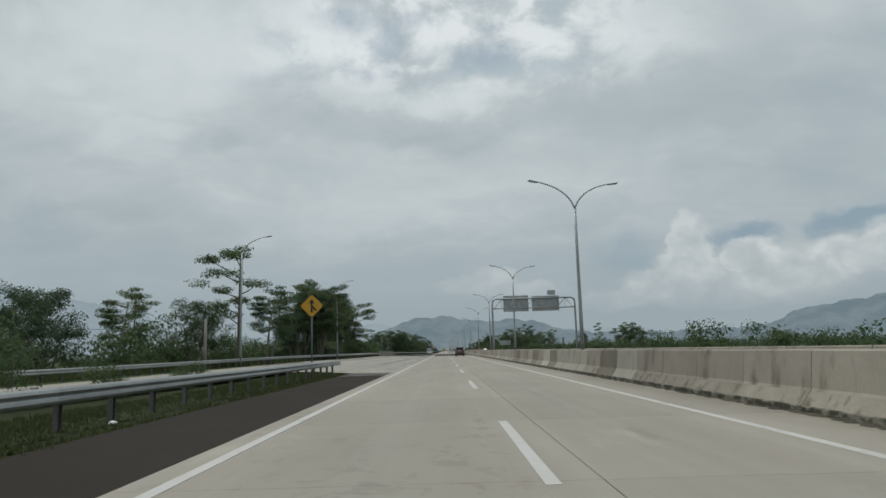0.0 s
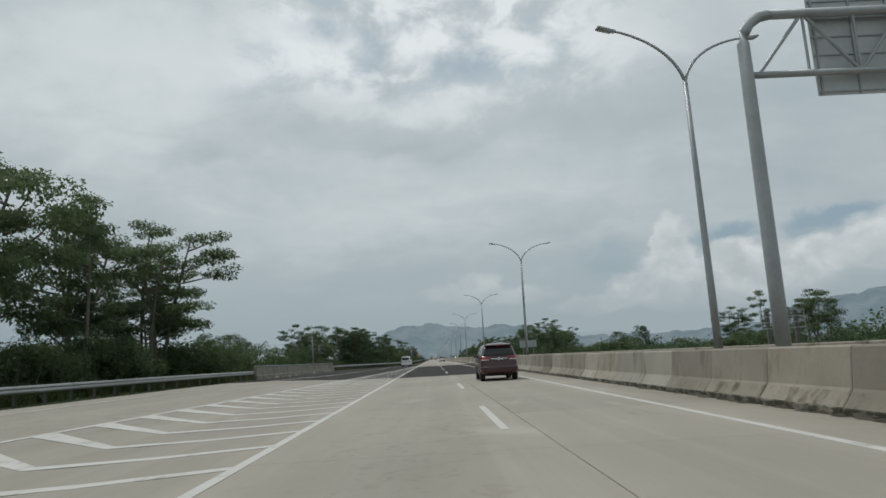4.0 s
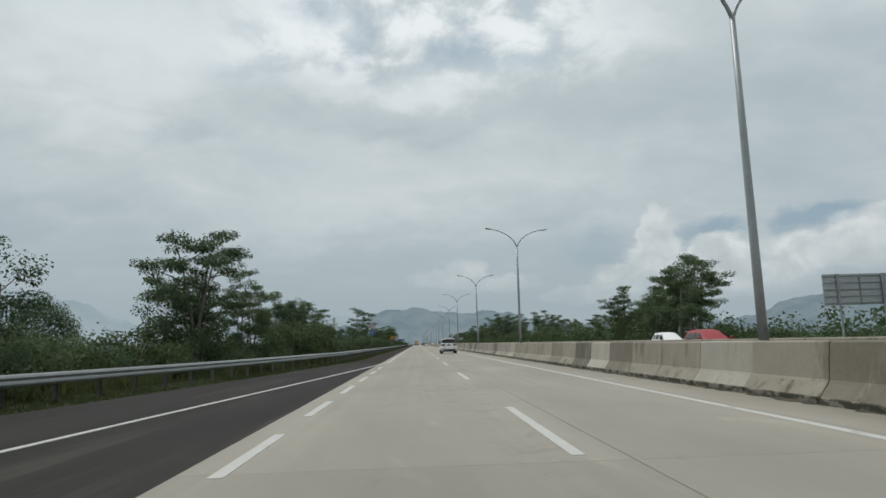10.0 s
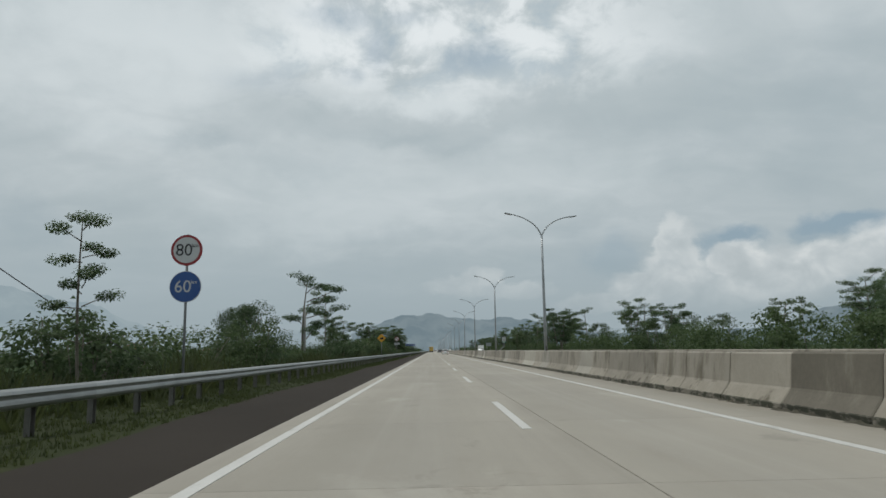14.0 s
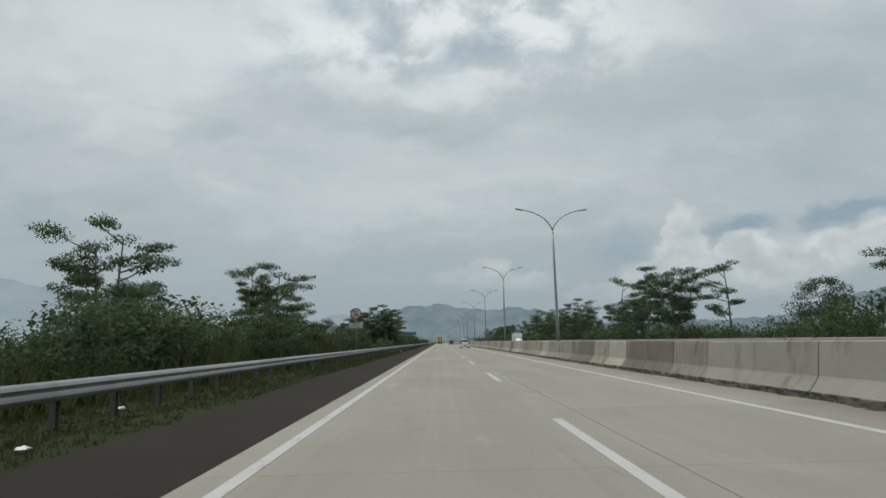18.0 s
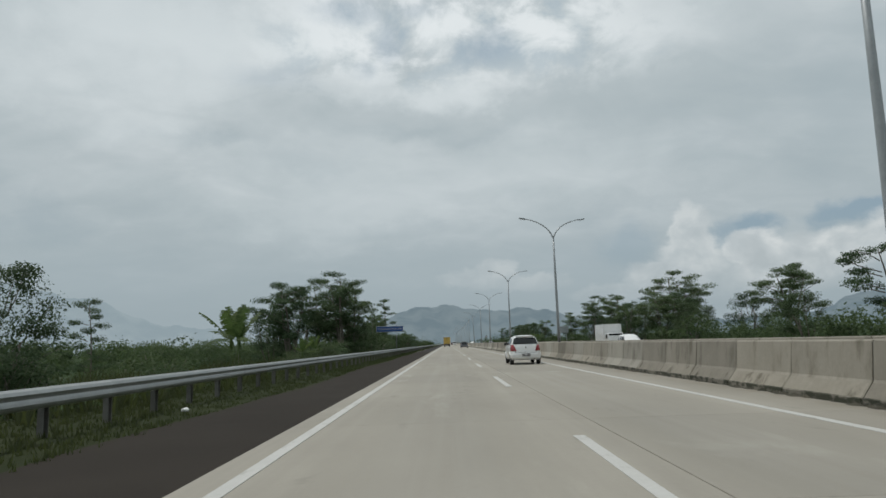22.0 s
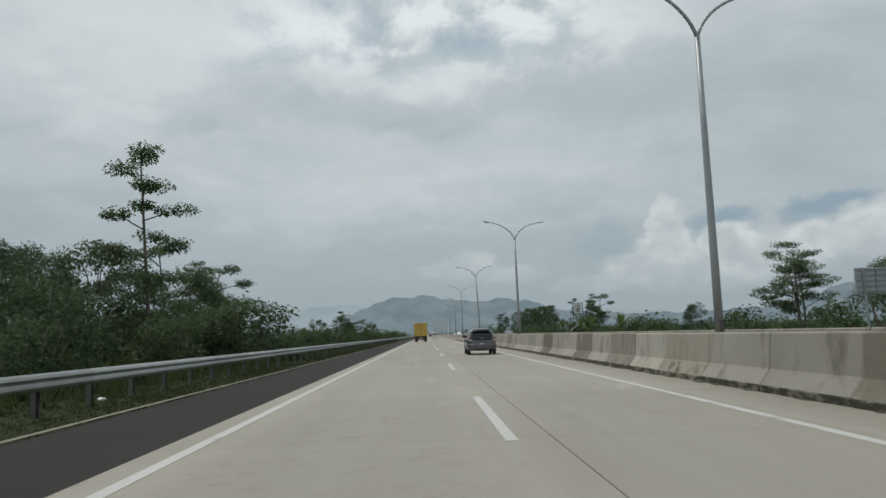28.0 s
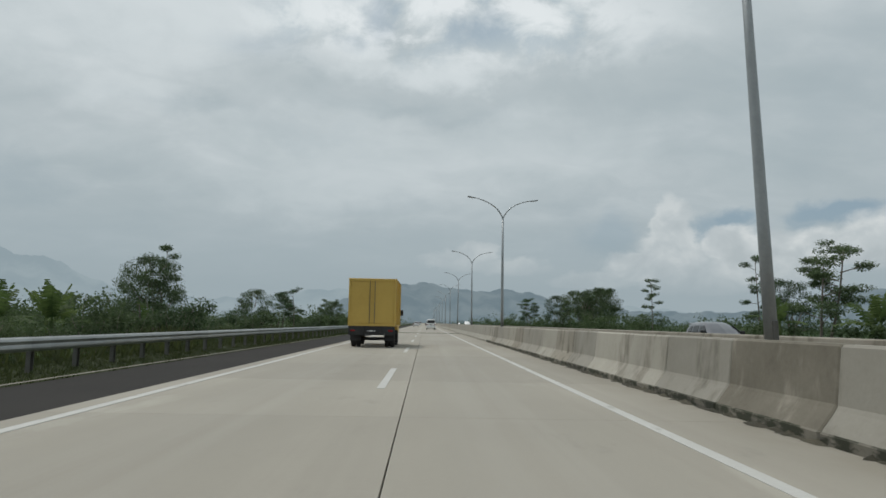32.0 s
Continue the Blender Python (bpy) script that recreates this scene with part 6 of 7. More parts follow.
SUV_ROWS = [(0.34, 0.12, 4.55, 0.82, 0.14), (0.42, 0.0, 4.66, 0.90, 0.18), (0.66, 0.0, 4.70, 0.915, 0.20), (0.74, 0.05, 4.70, 0.915, 0.18), (0.98, 0.08, 4.62, 0.915, 0.17), (1.10, 0.10, 4.30, 0.90, 0.16), (1.18, 0.12, 3.50, 0.88, 0.15), (1.40, 0.22, 3.12, 0.82, 0.14), (1.62, 0.36, 2.72, 0.75, 0.14), (1.72, 0.47, 2.48, 0.69, 0.16), (1.79, 0.66, 2.25, 0.58, 0.18), (1.825, 0.95, 1.95, 0.36, 0.14)]
HATCH_ROWS = [(0.24, 0.12, 3.48, 0.68, 0.16), (0.33, 0.02, 3.56, 0.765, 0.26), (0.56, 0.0, 3.60, 0.80, 0.32), (0.66, 0.025, 3.58, 0.805, 0.32), (0.84, 0.05, 3.48, 0.80, 0.30), (0.95, 0.08, 3.10, 0.775, 0.28), (1.01, 0.11, 2.82, 0.755, 0.26), (1.20, 0.20, 2.48, 0.685, 0.24), (1.36, 0.31, 2.12, 0.615, 0.22), (1.44, 0.42, 1.92, 0.555, 0.22), (1.495, 0.60, 1.7, 0.44, 0.20), (1.52, 0.85, 1.45, 0.25, 0.1)]
VAN_ROWS = [(0.26, 0.08, 4.10, 0.74, 0.12), (0.36, 0.0, 4.18, 0.81, 0.16), (0.60, 0.0, 4.20, 0.83, 0.16), (0.70, 0.02, 4.18, 0.83, 0.15), (1.00, 0.03, 4.05, 0.83, 0.14), (1.15, 0.045, 3.75, 0.82, 0.13), (1.40, 0.07, 3.40, 0.785, 0.12), (1.65, 0.11, 3.05, 0.745, 0.12), (1.76, 0.16, 2.9, 0.71, 0.14), (1.83, 0.30, 2.7, 0.60, 0.18), (1.87, 0.6, 2.4, 0.40, 0.16)]


def shifted(rows, wide=1.0, high=1.0, long=1.0):
    return [(z * high, a * long, b * long, w * wide, c) for z, a, b, w, c in rows]


def build_cars():
    made = {}
    made["white_suv"] = make_car("suv", "white sport utility car with roof rails and a dark rear window", pose(2.04, 319.6, 0, 0, 0, 0.5), shifted(SUV_ROWS, 1.0, 0.965), (0.95, 3.70), 0.385, 1.60, WHITE_PAINT, dict(
        rear_glass=(1.20, 1.60, 0.98, 0.88), side_glass=[(0.44, 1.36, 1.20, 1.58, 0.2, -0.02), (1.46, 2.22, 1.20, 1.60, 0.0, -0.06), (2.30, 3.12, 1.20, 1.60, -0.02, -0.62)],
        lamps=[(0.90, 1.13, 0.44, 0.98, 0.12, SMOKED_LENS, "lamp_housing"), ], rounds=[(0.60, 1.03, 0.085), (0.82, 1.03, 0.085)], seams=(1.42, 2.26, 3.2), sill=0.5, belt=1.14, rim=DARK_ALLOY, tyre=0.25, mirror=(3.05, 1.22),
        bumper=(0.44, 0.66, 1.15), lower=(0.345, 0.51, 0.74), mirror_paint=BLACK_PLASTIC, tailgate=(0.68, 1.16, 0.66), plate=0.98, badge=1.15, spoiler=(0.40, 1.69, 1.30, 0.26), rails=(0.8, 2.3, 0.58, 1.775), rails_dark=True, steps=True, stripe=(1.5, 3.1, 0.72), trim=CHROME, extras=[(0.585, 0.625, 0.42, 1.05, BLACK_PLASTIC, "bumper_strip")]))
    made["red_suv"] = make_car("suv", "dark red sport utility car with black glass", pose(2.05, 134.6, 0), shifted(SUV_ROWS, 0.985, 0.985), (0.95, 3.70), 0.385, 1.58, RED_PAINT, dict(
        rear_glass=(1.18, 1.56, 0.78, 0.68), side_glass=[(0.62, 1.36, 1.18, 1.56, 0.12, -0.02), (1.46, 2.22, 1.18, 1.58, 0.0, -0.06), (2.30, 3.12, 1.18, 1.58, -0.02, -0.62)],
        lamps=[(1.02, 1.16, 0.50, 0.96, 0.0, RED_LENS, "tail_light"), (0.98, 1.02, 0.52, 0.94, 0.0, CLEAR_LENS, "reversing_light")], seams=(1.42, 2.26, 3.2), sill=0.5, belt=1.12, rim=ALLOY, tyre=0.25, mirror=(3.05, 1.2),
        bumper=(0.46, 0.68, 1.15), tailgate=(0.74, 1.14, 0.62), plate=0.98, badge=1.08, spoiler=(0.42, 1.67, 1.28, 0.24), rails=(0.7, 2.4, 0.58, 1.82), rails_dark=True, steps=True, trim=CHROME, extras=[(1.03, 1.06, 0.0, 0.42, CHROME, "tailgate_trim")]))
    made["white_hatch"] = make_car("hatchback", "small white hatchback with red tail lights", pose(2.44, 526.3, 0, 0, 0, 0.2), HATCH_ROWS, (0.62, 3.05), 0.29, 1.40, WHITE_PAINT, dict(
        rear_glass=(1.05, 1.38, 0.72, 0.60), side_glass=[(0.48, 0.98, 1.04, 1.34, 0.1, 0.0), (1.06, 1.72, 1.03, 1.36, 0.0, -0.03), (1.80, 2.60, 1.03, 1.36, -0.02, -0.52)],
        lamps=[(0.70, 1.03, 0.50, 0.92, 0.45, RED_LENS, "tail_light")], seams=(1.02, 1.76, 2.6), sill=0.38, belt=0.98, rim=ALLOY, tyre=0.18, mirror=(2.45, 1.08), mirror_paint=BLACK_PLASTIC,
        bumper=(0.34, 0.56, 1.0), tailgate=(0.62, 1.0, 0.58), plate=0.50, plate_on_bumper=True, badge=0.88, spoiler=(0.36, 1.445, 0.98, 0.16)))
    made["grey_hatch"] = make_car("hatchback", "small dark grey hatchback with a large black rear window", pose(2.23, 647.25, 0), shifted(HATCH_ROWS, 1.05, 0.985, 1.0), (0.62, 2.95), 0.285, 1.46, GREY_PAINT, dict(
        rear_glass=(0.82, 1.34, 0.70, 0.60), side_glass=[(0.50, 0.96, 1.03, 1.30, 0.12, 0.0), (1.04, 1.66, 1.01, 1.33, 0.0, -0.03), (1.74, 2.58, 1.01, 1.33, -0.02, -0.52)],
        lamps=[(0.86, 1.02, 0.66, 0.95, 0.9, RED_LENS, "tail_light"), (0.80, 0.86, 0.60, 0.86, 0.0, CLEAR_LENS, "reversing_light")], seams=(1.0, 1.70, 2.55), sill=0.38, belt=0.96, rim=ALLOY, tyre=0.18, mirror=(2.42, 1.05), mirror_paint=BLACK_PLASTIC,
        bumper=(0.34, 0.60, 1.02), tailgate=(0.60, 0.84, 0.62), plate=0.62, plate_on_bumper=False, badge=0.92, spoiler=(0.24, 1.41, 1.08, 0.24)))
    made["white_van"] = make_car("minivan", "white minivan with a tall square tail in the merging lane", pose(-6.15, 229.5, rise(-6, 231), 0, 0, -3.5), VAN_ROWS, (0.72, 3.35), 0.30, 1.44, WHITE_PAINT, dict(
        rear_glass=(1.17, 1.66, 0.74, 0.68), side_glass=[(0.30, 1.22, 1.18, 1.66, 0.05, -0.02), (1.32, 2.24, 1.18, 1.66, 0.0, 0.0), (2.34, 3.28, 1.18, 1.66, 0.0, -0.5)],
        lamps=[(0.84, 0.98, 0.46, 0.86, 0.6, RED_LENS, "tail_light")], seams=(1.27, 2.29, 3.25), sill=0.42, belt=1.12, rim=ALLOY, tyre=0.18, mirror=(3.2, 1.2),
        bumper=(0.36, 0.60, 1.0), tailgate=(0.62, 1.14, 0.70), plate=0.90, badge=1.10, spoiler=(0.16, 1.78, 1.1, 0.16), extras=[(0.62, 0.66, 0.0, 0.9, CHROME, "bumper_strip")]))
    made["red_hatch"] = make_car("hatchback", "red hatchback on the other carriageway", pose(13.0, 277, 0, 0, 0, 180), HATCH_ROWS, (0.62, 3.05), 0.29, 1.40, SIGN_RED, dict(
        rear_glass=(1.03, 1.33, 0.68, 0.56), side_glass=[(0.5, 1.0, 1.04, 1.34, 0.1, 0.0), (1.06, 1.72, 1.03, 1.36, 0.0, -0.03), (1.80, 2.60, 1.03, 1.36, -0.02, -0.52)],
        lamps=[(0.78, 1.06, 0.54, 0.86, 0.16, RED_LENS, "tail_light")], seams=(1.02, 1.76), sill=0.38, belt=0.98, rim=ALLOY, tyre=0.18, mirror=(2.45, 1.08),
        bumper=(0.34, 0.56, 1.0), tailgate=(0.62, 1.0, 0.58), plate=0.50, plate_on_bumper=True, badge=0.88, spoiler=(0.28, 1.42, 1.06, 0.22)))
    for key, label, m in (
        ("white_hatch", "white hatchback on the other carriageway", pose(16.2, 291, 0, 0, 0, 180)),
        ("white_hatch", "white hatchback beside the median on the other carriageway", pose(14.0, 551, 0, 0, 0, 180)),
        ("grey_hatch", "dark grey hatchback on the other carriageway", pose(13.4, 727, 0, 0, 0, 180)),
        ("white_van", "white minivan far ahead on the road", pose(1.9, 818, 0)),
        ("white_hatch", "white hatchback far ahead on the road", pose(-1.9, 905, 0)),
        ("red_suv", "dark sport utility car far ahead on the road", pose(1.9, 980, 0)),
        ("white_van", "white minivan far ahead in the slow lane", pose(-1.8, 1065, 0)),
        ("white_hatch", "white hatchback far ahead in the fast lane", pose(1.8, 1130, 0)),
        ("white_van", "white minivan far along the other carriageway", pose(13.6, 905, 0, 0, 0, 180)),
        ("white_hatch", "white hatchback far along the other carriageway", pose(16.4, 1010, 0, 0, 0, 180)),
    ):
        tagged(copy_thing(made[key], m), label)


def build_truck(label, at, paint, colour):
    t = thing("box_truck", label, "truck", at, "trucks")
    w, l, z0, z1 = 2.28, 4.9, 1.02, 3.27
    body = part("cargo_box", box(w, l, z1 - z0, (0, l / 2, (z0 + z1) / 2), 0.03), paint, t, f"{colour} sheet metal cargo box")
    for x in (-w / 2 + 0.05, w / 2 - 0.05):
        part("corner_post", box(0.10, 0.06, z1 - z0, (x, -0.02, (z0 + z1) / 2), 0.012), paint, body)
    for z in (z0 + 0.06, z1 - 0.06):
        part("door_frame", box(w - 0.2, 0.05, 0.12, (0, -0.015, z), 0.012), paint, body)
    for s in (-1, 1):
        d = part("cargo_door", box(w / 2 - 0.12, 0.035, z1 - z0 - 0.27, (s * (w / 4 - 0.05), -0.012, (z0 + z1) / 2), 0.008), paint, t)
        for z in (z0 + 0.35, (z0 + z1) / 2, z1 - 0.35):
            part("hinge", box(0.16, 0.03, 0.05, (s * (w / 2 - 0.14), -0.04, z), 0.008), paint, d)
        part("lock_bar", rod((s * 0.12, -0.05, z0 + 0.1), (s * 0.12, -0.05, z1 - 0.1), 0.014, sides=8), POST, d)
        for i in range(9):
            part("side_rib", box(0.025, 0.05, z1 - z0 - 0.1, (s * (w / 2 + 0.01), 0.3 + i * (l - 0.6) / 8, (z0 + z1) / 2), 0.006), paint, body)
    part("roof_rim", box(w + 0.03, l + 0.02, 0.05, (0, l / 2, z1 + 0.005), 0.015), paint, body)
    for s in (-1, 1):
        part("chassis_rail", box(0.09, l + 1.4, 0.2, (s * 0.38, l / 2 + 0.6, 0.82), 0.01), BLACK_PLASTIC, t)
        part("mudflap", box(0.5, 0.015, 0.45, (s * 0.82, 0.55, 0.52), 0.004), BLACK_PLASTIC, t)
        part("tail_light", box(0.22, 0.05, 0.08, (s * 0.9, -0.03, 0.80), 0.015), RED_LENS, t)
        for x in (0.70, 0.95):
            wheel(t, s * x, 1.05, 0.40, 0.22, POST, s)
        wheel(t, s * 0.92, 4.9, 0.40, 0.22, POST, s)
    part("rear_bumper", box(w - 0.15, 0.10, 0.14, (0, 0.05, 0.66), 0.02), BLACK_PLASTIC, t)
    part("skirt", box(w - 0.06, 0.04, 0.44, (0, 0.0, 0.81), 0.01), BLACK_PLASTIC, t)
    part("rear_axle", rod((-0.8, 1.05, 0.40), (0.8, 1.05, 0.40), 0.08), BLACK_PLASTIC, t)
    number_plate(t, -0.045, 0.78, 0.44, 0.15)
    cab = box(2.0, 1.5, 1.65, (0, l + 0.95, 1.35), 0.12)
    for v in cab.verts:
        if v.co.z > 1.5 and v.co.y > l + 1.0:
            v.co.y -= 0.35 * (v.co.z - 1.5)
    cabin = part("cab", cab, paint, t, f"{colour} cab")
    part("windscreen", box(1.7, 0.03, 0.6, (0, l + 1.52, 1.78), 0.01, None, None), GLASS_DARK, cabin)
    for s in (-1, 1):
        part("cab_window", box(0.02, 0.8, 0.5, (s * 1.005, l + 0.95, 1.75), 0.008), GLASS_DARK, cabin)
        part("wing_mirror", box(0.16, 0.06, 0.32, (s * 1.16, l + 1.45, 1.75), 0.02), BLACK_PLASTIC, cabin)


# ------------------------------------------------------------ signs and poles
def disc(r, y0, y1, sides=36):
    return rod((0, y0, 0), (0, y1, 0), r, sides=sides)


def diamond(side, t, bevel=0.06):
    bm = box(side, t, side, (0, 0, 0))
    vert = [e for e in bm.edges if abs(e.verts[0].co.y - e.verts[1].co.y) > t * 0.5]
    bmesh.ops.bevel(bm, geom=vert, offset=bevel, segments=4, affect="EDGES")
    bmesh.ops.transform(bm, matrix=pose(0, 0, 0, 0, 45, 0), verts=bm.verts)
    return bm


def sign_post(parent, top, x=0.0, y=0.06, r=0.038, foot=-0.6):
    part("post", rod((x, y, foot), (x, y, top), r, sides=12), SIGN_POST, parent, smooth=True)
    for z in (top - 0.25, top - 0.55):
        part("clamp", box(0.12, 0.05, 0.05, (x, y - 0.03, z), 0.008), GALV_POLE, parent)


def flat_shape(points, y, thick=0.006):
    bm = bmesh.new()
    a = [bm.verts.new((x, y, z)) for x, z in points]
    b = [bm.verts.new((x, y + thick, z)) for x, z in points]
    bm.faces.new(a)
    bm.faces.new(b[::-1])
    n = len(points)
    for i in range(n):
        bm.faces.new((a[(i + 1) % n], a[i], b[i], b[(i + 1) % n]))
    bmesh.ops.recalc_face_normals(bm, faces=bm.faces)
    return bm


def build_signs():
    face = pose(0, 0, 0, 90, 0, 0)
    # amber merging-lane warning
    s = thing("warning_sign", "amber diamond warning sign with a black merging arrow", "road sign", pose(-7.88, 35.6, land(-7.88, 35.6)))
    sign_post(s, 4.3)
    p = part("panel", diamond(0.86, 0.03), SIGN_YELLOW, s, at=pose(0, 0, 3.75))
    part("border", flat_shape([(0, 0.60), (0.60, 0), (0, -0.60), (-0.60, 0)], 0.018, 0.004), SIGN_BLACK, s, at=pose(0, 0, 3.75))
    part("arrow", flat_shape([(-0.05, -0.34), (0.05, -0.34), (0.05, -0.12), (0.2, -0.28), (0.27, -0.21), (0.05, 0.02), (0.05, 0.14), (0.16, 0.14), (0, 0.36), (-0.16, 0.14), (-0.05, 0.14)], -0.026), SIGN_BLACK, p)
    # speed limits
    s = thing("speed_limit_sign", "red-rimmed 80 and blue 60 speed signs on one post", "road sign", pose(-8.63, 350.0, land(-8.63, 350.0)))
    sign_post(s, 4.78)
    for z, rim, inner, col, num in ((4.30, SIGN_RED, SIGN_WHITE, SIGN_BLACK, "80"), (3.22, SIGN_WHITE, SIGN_BLUE, SIGN_WHITE, "60")):
        p = part("panel", disc(0.46, -0.015, 0.015), rim, s, "round panel", at=pose(0, 0, z))
        part("field", disc(0.385 if num == "80" else 0.445, -0.022, 0.0), inner, p)
        letters(num, 0.50, col, p, pose(-0.07, -0.026, -0.01) @ face)
        letters("km", 0.15, col, p, pose(0.25, -0.026, 0.13) @ face)
    # amber diamond with a vehicle on a slope
    s = thing("warning_sign", "amber diamond warning sign with a truck climbing a slope", "road sign", pose(-7.95, 418.7, land(-7.95, 418.7)))
    sign_post(s, 3.5)
    p = part("panel", diamond(0.80, 0.03), SIGN_YELLOW, s, at=pose(0, 0, 2.95))
    part("slope_mark", flat_shape([(-0.30, -0.17), (0.27, -0.17), (0.27, 0.06)], -0.026), SIGN_BLACK, p)
    part("truck_mark", flat_shape([(-0.24, -0.10), (-0.22, -0.02), (-0.14, 0.0), (-0.12, 0.03), (0.15, 0.13), (0.20, 0.05)], -0.026), SIGN_BLACK, p)
    # no stopping
    s = thing("no_stopping_sign", "round no-stopping sign over a white text plate on one post", "road sign", pose(-8.4, 466.5, land(-8.4, 466.5)))
    sign_post(s, 4.05)
    p = part("panel", disc(0.44, -0.015, 0.015), SIGN_RED, s, "round panel with a red rim", at=pose(0, 0, 3.62))
    part("field", disc(0.365, -0.022, 0.0), SIGN_WHITE, p)
    letters("S", 0.62, SIGN_BLACK, p, pose(0, -0.026, -0.01) @ face, width=0.32)
    part("slash", box(0.075, 0.006, 0.78, (0, -0.032, 0), 0, None, pose(0, 0, 0, 0, -45, 0)), SIGN_RED, p)
    p = part("text_plate", box(1.10, 0.025, 0.50, (0, 0, 0), 0.01), SIGN_BLACK, s, "white plate with black writing", at=pose(0, 0, 2.68))
    part("field", box(1.05, 0.012, 0.45, (0, -0.012, 0), 0.004), SIGN_WHITE, p)
    for k, line in enumerate(("SEPANJANG", "JALAN TOL", "KECUALI DARURAT")):
        letters(line, 0.13, SIGN_BLACK, p, pose(0, -0.021, 0.135 - 0.135 * k) @ face, width=(0.62, 0.52, 0.96)[k])
    # keep-left board
    s = thing("direction_sign", "long blue sign board with white capital letters on one post", "road sign", pose(-9.5, 584.4, land(-9.5, 584.4)))
    sign_post(s, 4.1, x=0.9, r=0.06)
    p = part("board", box(3.72, 0.03, 0.80, (0, 0, 0), 0.012), SIGN_WHITE, s, at=pose(0, 0, 3.45 + 0.0))
    part("field", box(3.62, 0.012, 0.70, (0, -0.014, 0), 0.004), SIGN_BLUE, p)
    letters("GUNAKAN LAJUR KIRI", 0.36, SIGN_WHITE, p, pose(0, -0.024, 0) @ face, width=3.2)
    # kilometre posts in the median
    for x, y, num, z in ((6.9, 173.9, "7", 2.22), (6.9, 408.8, "8", 2.28), (7.17, 644.7, "8", 2.24)):
        s = thing("kilometre_sign", f"white KM {num} sign in a dark frame on a bent arm", "road sign", pose(x, y, 0.32), "kilometre signs")
        v, f = tube([(-0.55, 0.05, 0.7), (-0.4, 0.05, 0.9), (0.0, 0.05, 1.2), (0.02, 0.05, 1.4), (0.02, 0.05, z + 0.1)], [0.03] * 5, 10)
        child("arm", mesh_of("arm", v, f, GALV_POLE, True), s)
        v, f = tube([(-0.55, 0.05, -0.1), (-0.55, 0.05, 0.72)], [0.035, 0.03], 10)
        child("post", mesh_of("post", v, f, GALV_POLE, True), s)
        zc = z - 0.32
        for side in (-0.26, 0.26):
            part("frame_bar", box(0.035, 0.04, 0.84, (side, 0, zc), 0.012), BLACK_PLASTIC, s)
        for dz in (-0.40, 0.40):
            part("frame_bar", box(0.50, 0.04, 0.035, (0, 0, zc + dz), 0.012), BLACK_PLASTIC, s)
        p = part("panel", box(0.40, 0.02, 0.68, (0, 0, 0), 0.006), SIGN_WHITE, s, at=pose(0, 0, zc))
        letters("KM", 0.15, SIGN_BLACK, p, pose(0, -0.014, 0.24) @ face)
        letters(num, 0.34, SIGN_BLACK, p, pose(0, -0.014, 0.03) @ face)
        g = part("lower_field", box(0.38, 0.012, 0.17, (0, -0.008, -0.24), 0.003), SIGN_GREEN, p)
        part("bar", box(0.22, 0.004, 0.06, (0, -0.016, -0.24)), SIGN_WHITE, g)
    # boards seen from behind, past the other carriageway
    for x, y, w, h, zc in ((24.0, 279.5, 4.4, 1.8, 3.6), (25.0, 647.0, 2.4, 1.5, 3.5)):
        s = thing("direction_sign", "large road sign board seen from behind on two posts", "road sign", pose(x, y, land(x, y)))
        up = -land(x, y)
        p = part("board", box(w, 0.03, h, (0, 0.06, zc + up), 0.01), SIGN_BACK, s)
        for k in range(5):
            part("rib", box(w - 0.05, 0.05, 0.05, (0, 0.02, zc + up - h / 2 + 0.12 + (h - 0.24) * k / 4)), GALV_POLE, p)
        for sx in (-0.32, 0.0, 0.32):
            part("rib", box(0.06, 0.06, h, (sx * w, 0.01, zc + up)), GALV_POLE, p)
        for sx in (-0.3, 0.3):
            part("post", rod((sx * w, -0.05, -0.5), (sx * w, -0.05, zc + up + h / 2), 0.07, sides=10), GALV_POLE, s)


def build_bare_frame():
    """A sign without its boards: two stout posts and thin rails."""
    x, y = 24.2, 150.6
    z = land(x, y)
    top = 3.3 - z
    s = thing("direction_sign", "empty sign rack of thin rails on two stout dark posts", "road sign", pose(x, y, z, 0, 0, 6))
    for sx in (-1.1, 1.1):
        part("post", box(0.26, 0.22, top + 0.5, (sx, 0, (top - 0.5) / 2), 0.02), POST, s)
    for k in range(4):
        part("rail", box(3.4, 0.05, 0.06, (0, -0.13, top - 0.06 - 0.42 * k), 0.01), GALV_POLE, s)
    for sx in (-1.7, 0.0, 1.7):
        part("upright", box(0.05, 0.05, 1.4, (sx, -0.17, top - 0.69), 0.01), GALV_POLE, s)


def wire(a, b, sag, name, label):
    pts = [Vector(a).lerp(Vector(b), i / 14) - Vector((0, 0, sag * 4 * (i / 14) * (1 - i / 14))) for i in range(15)]
    v, f = tube(pts, [0.016] * 15, 5)
    tagged(new(name, mesh_of(name, v, f, BLACK_PLASTIC, True)), label, "cable", "overhead cables")


CONCRETE_POLE = surface("pole_concrete", (0.20, 0.19, 0.175), (0.30, 0.29, 0.265), 0.9, scale=1.2, fine=14, bump=0.2)


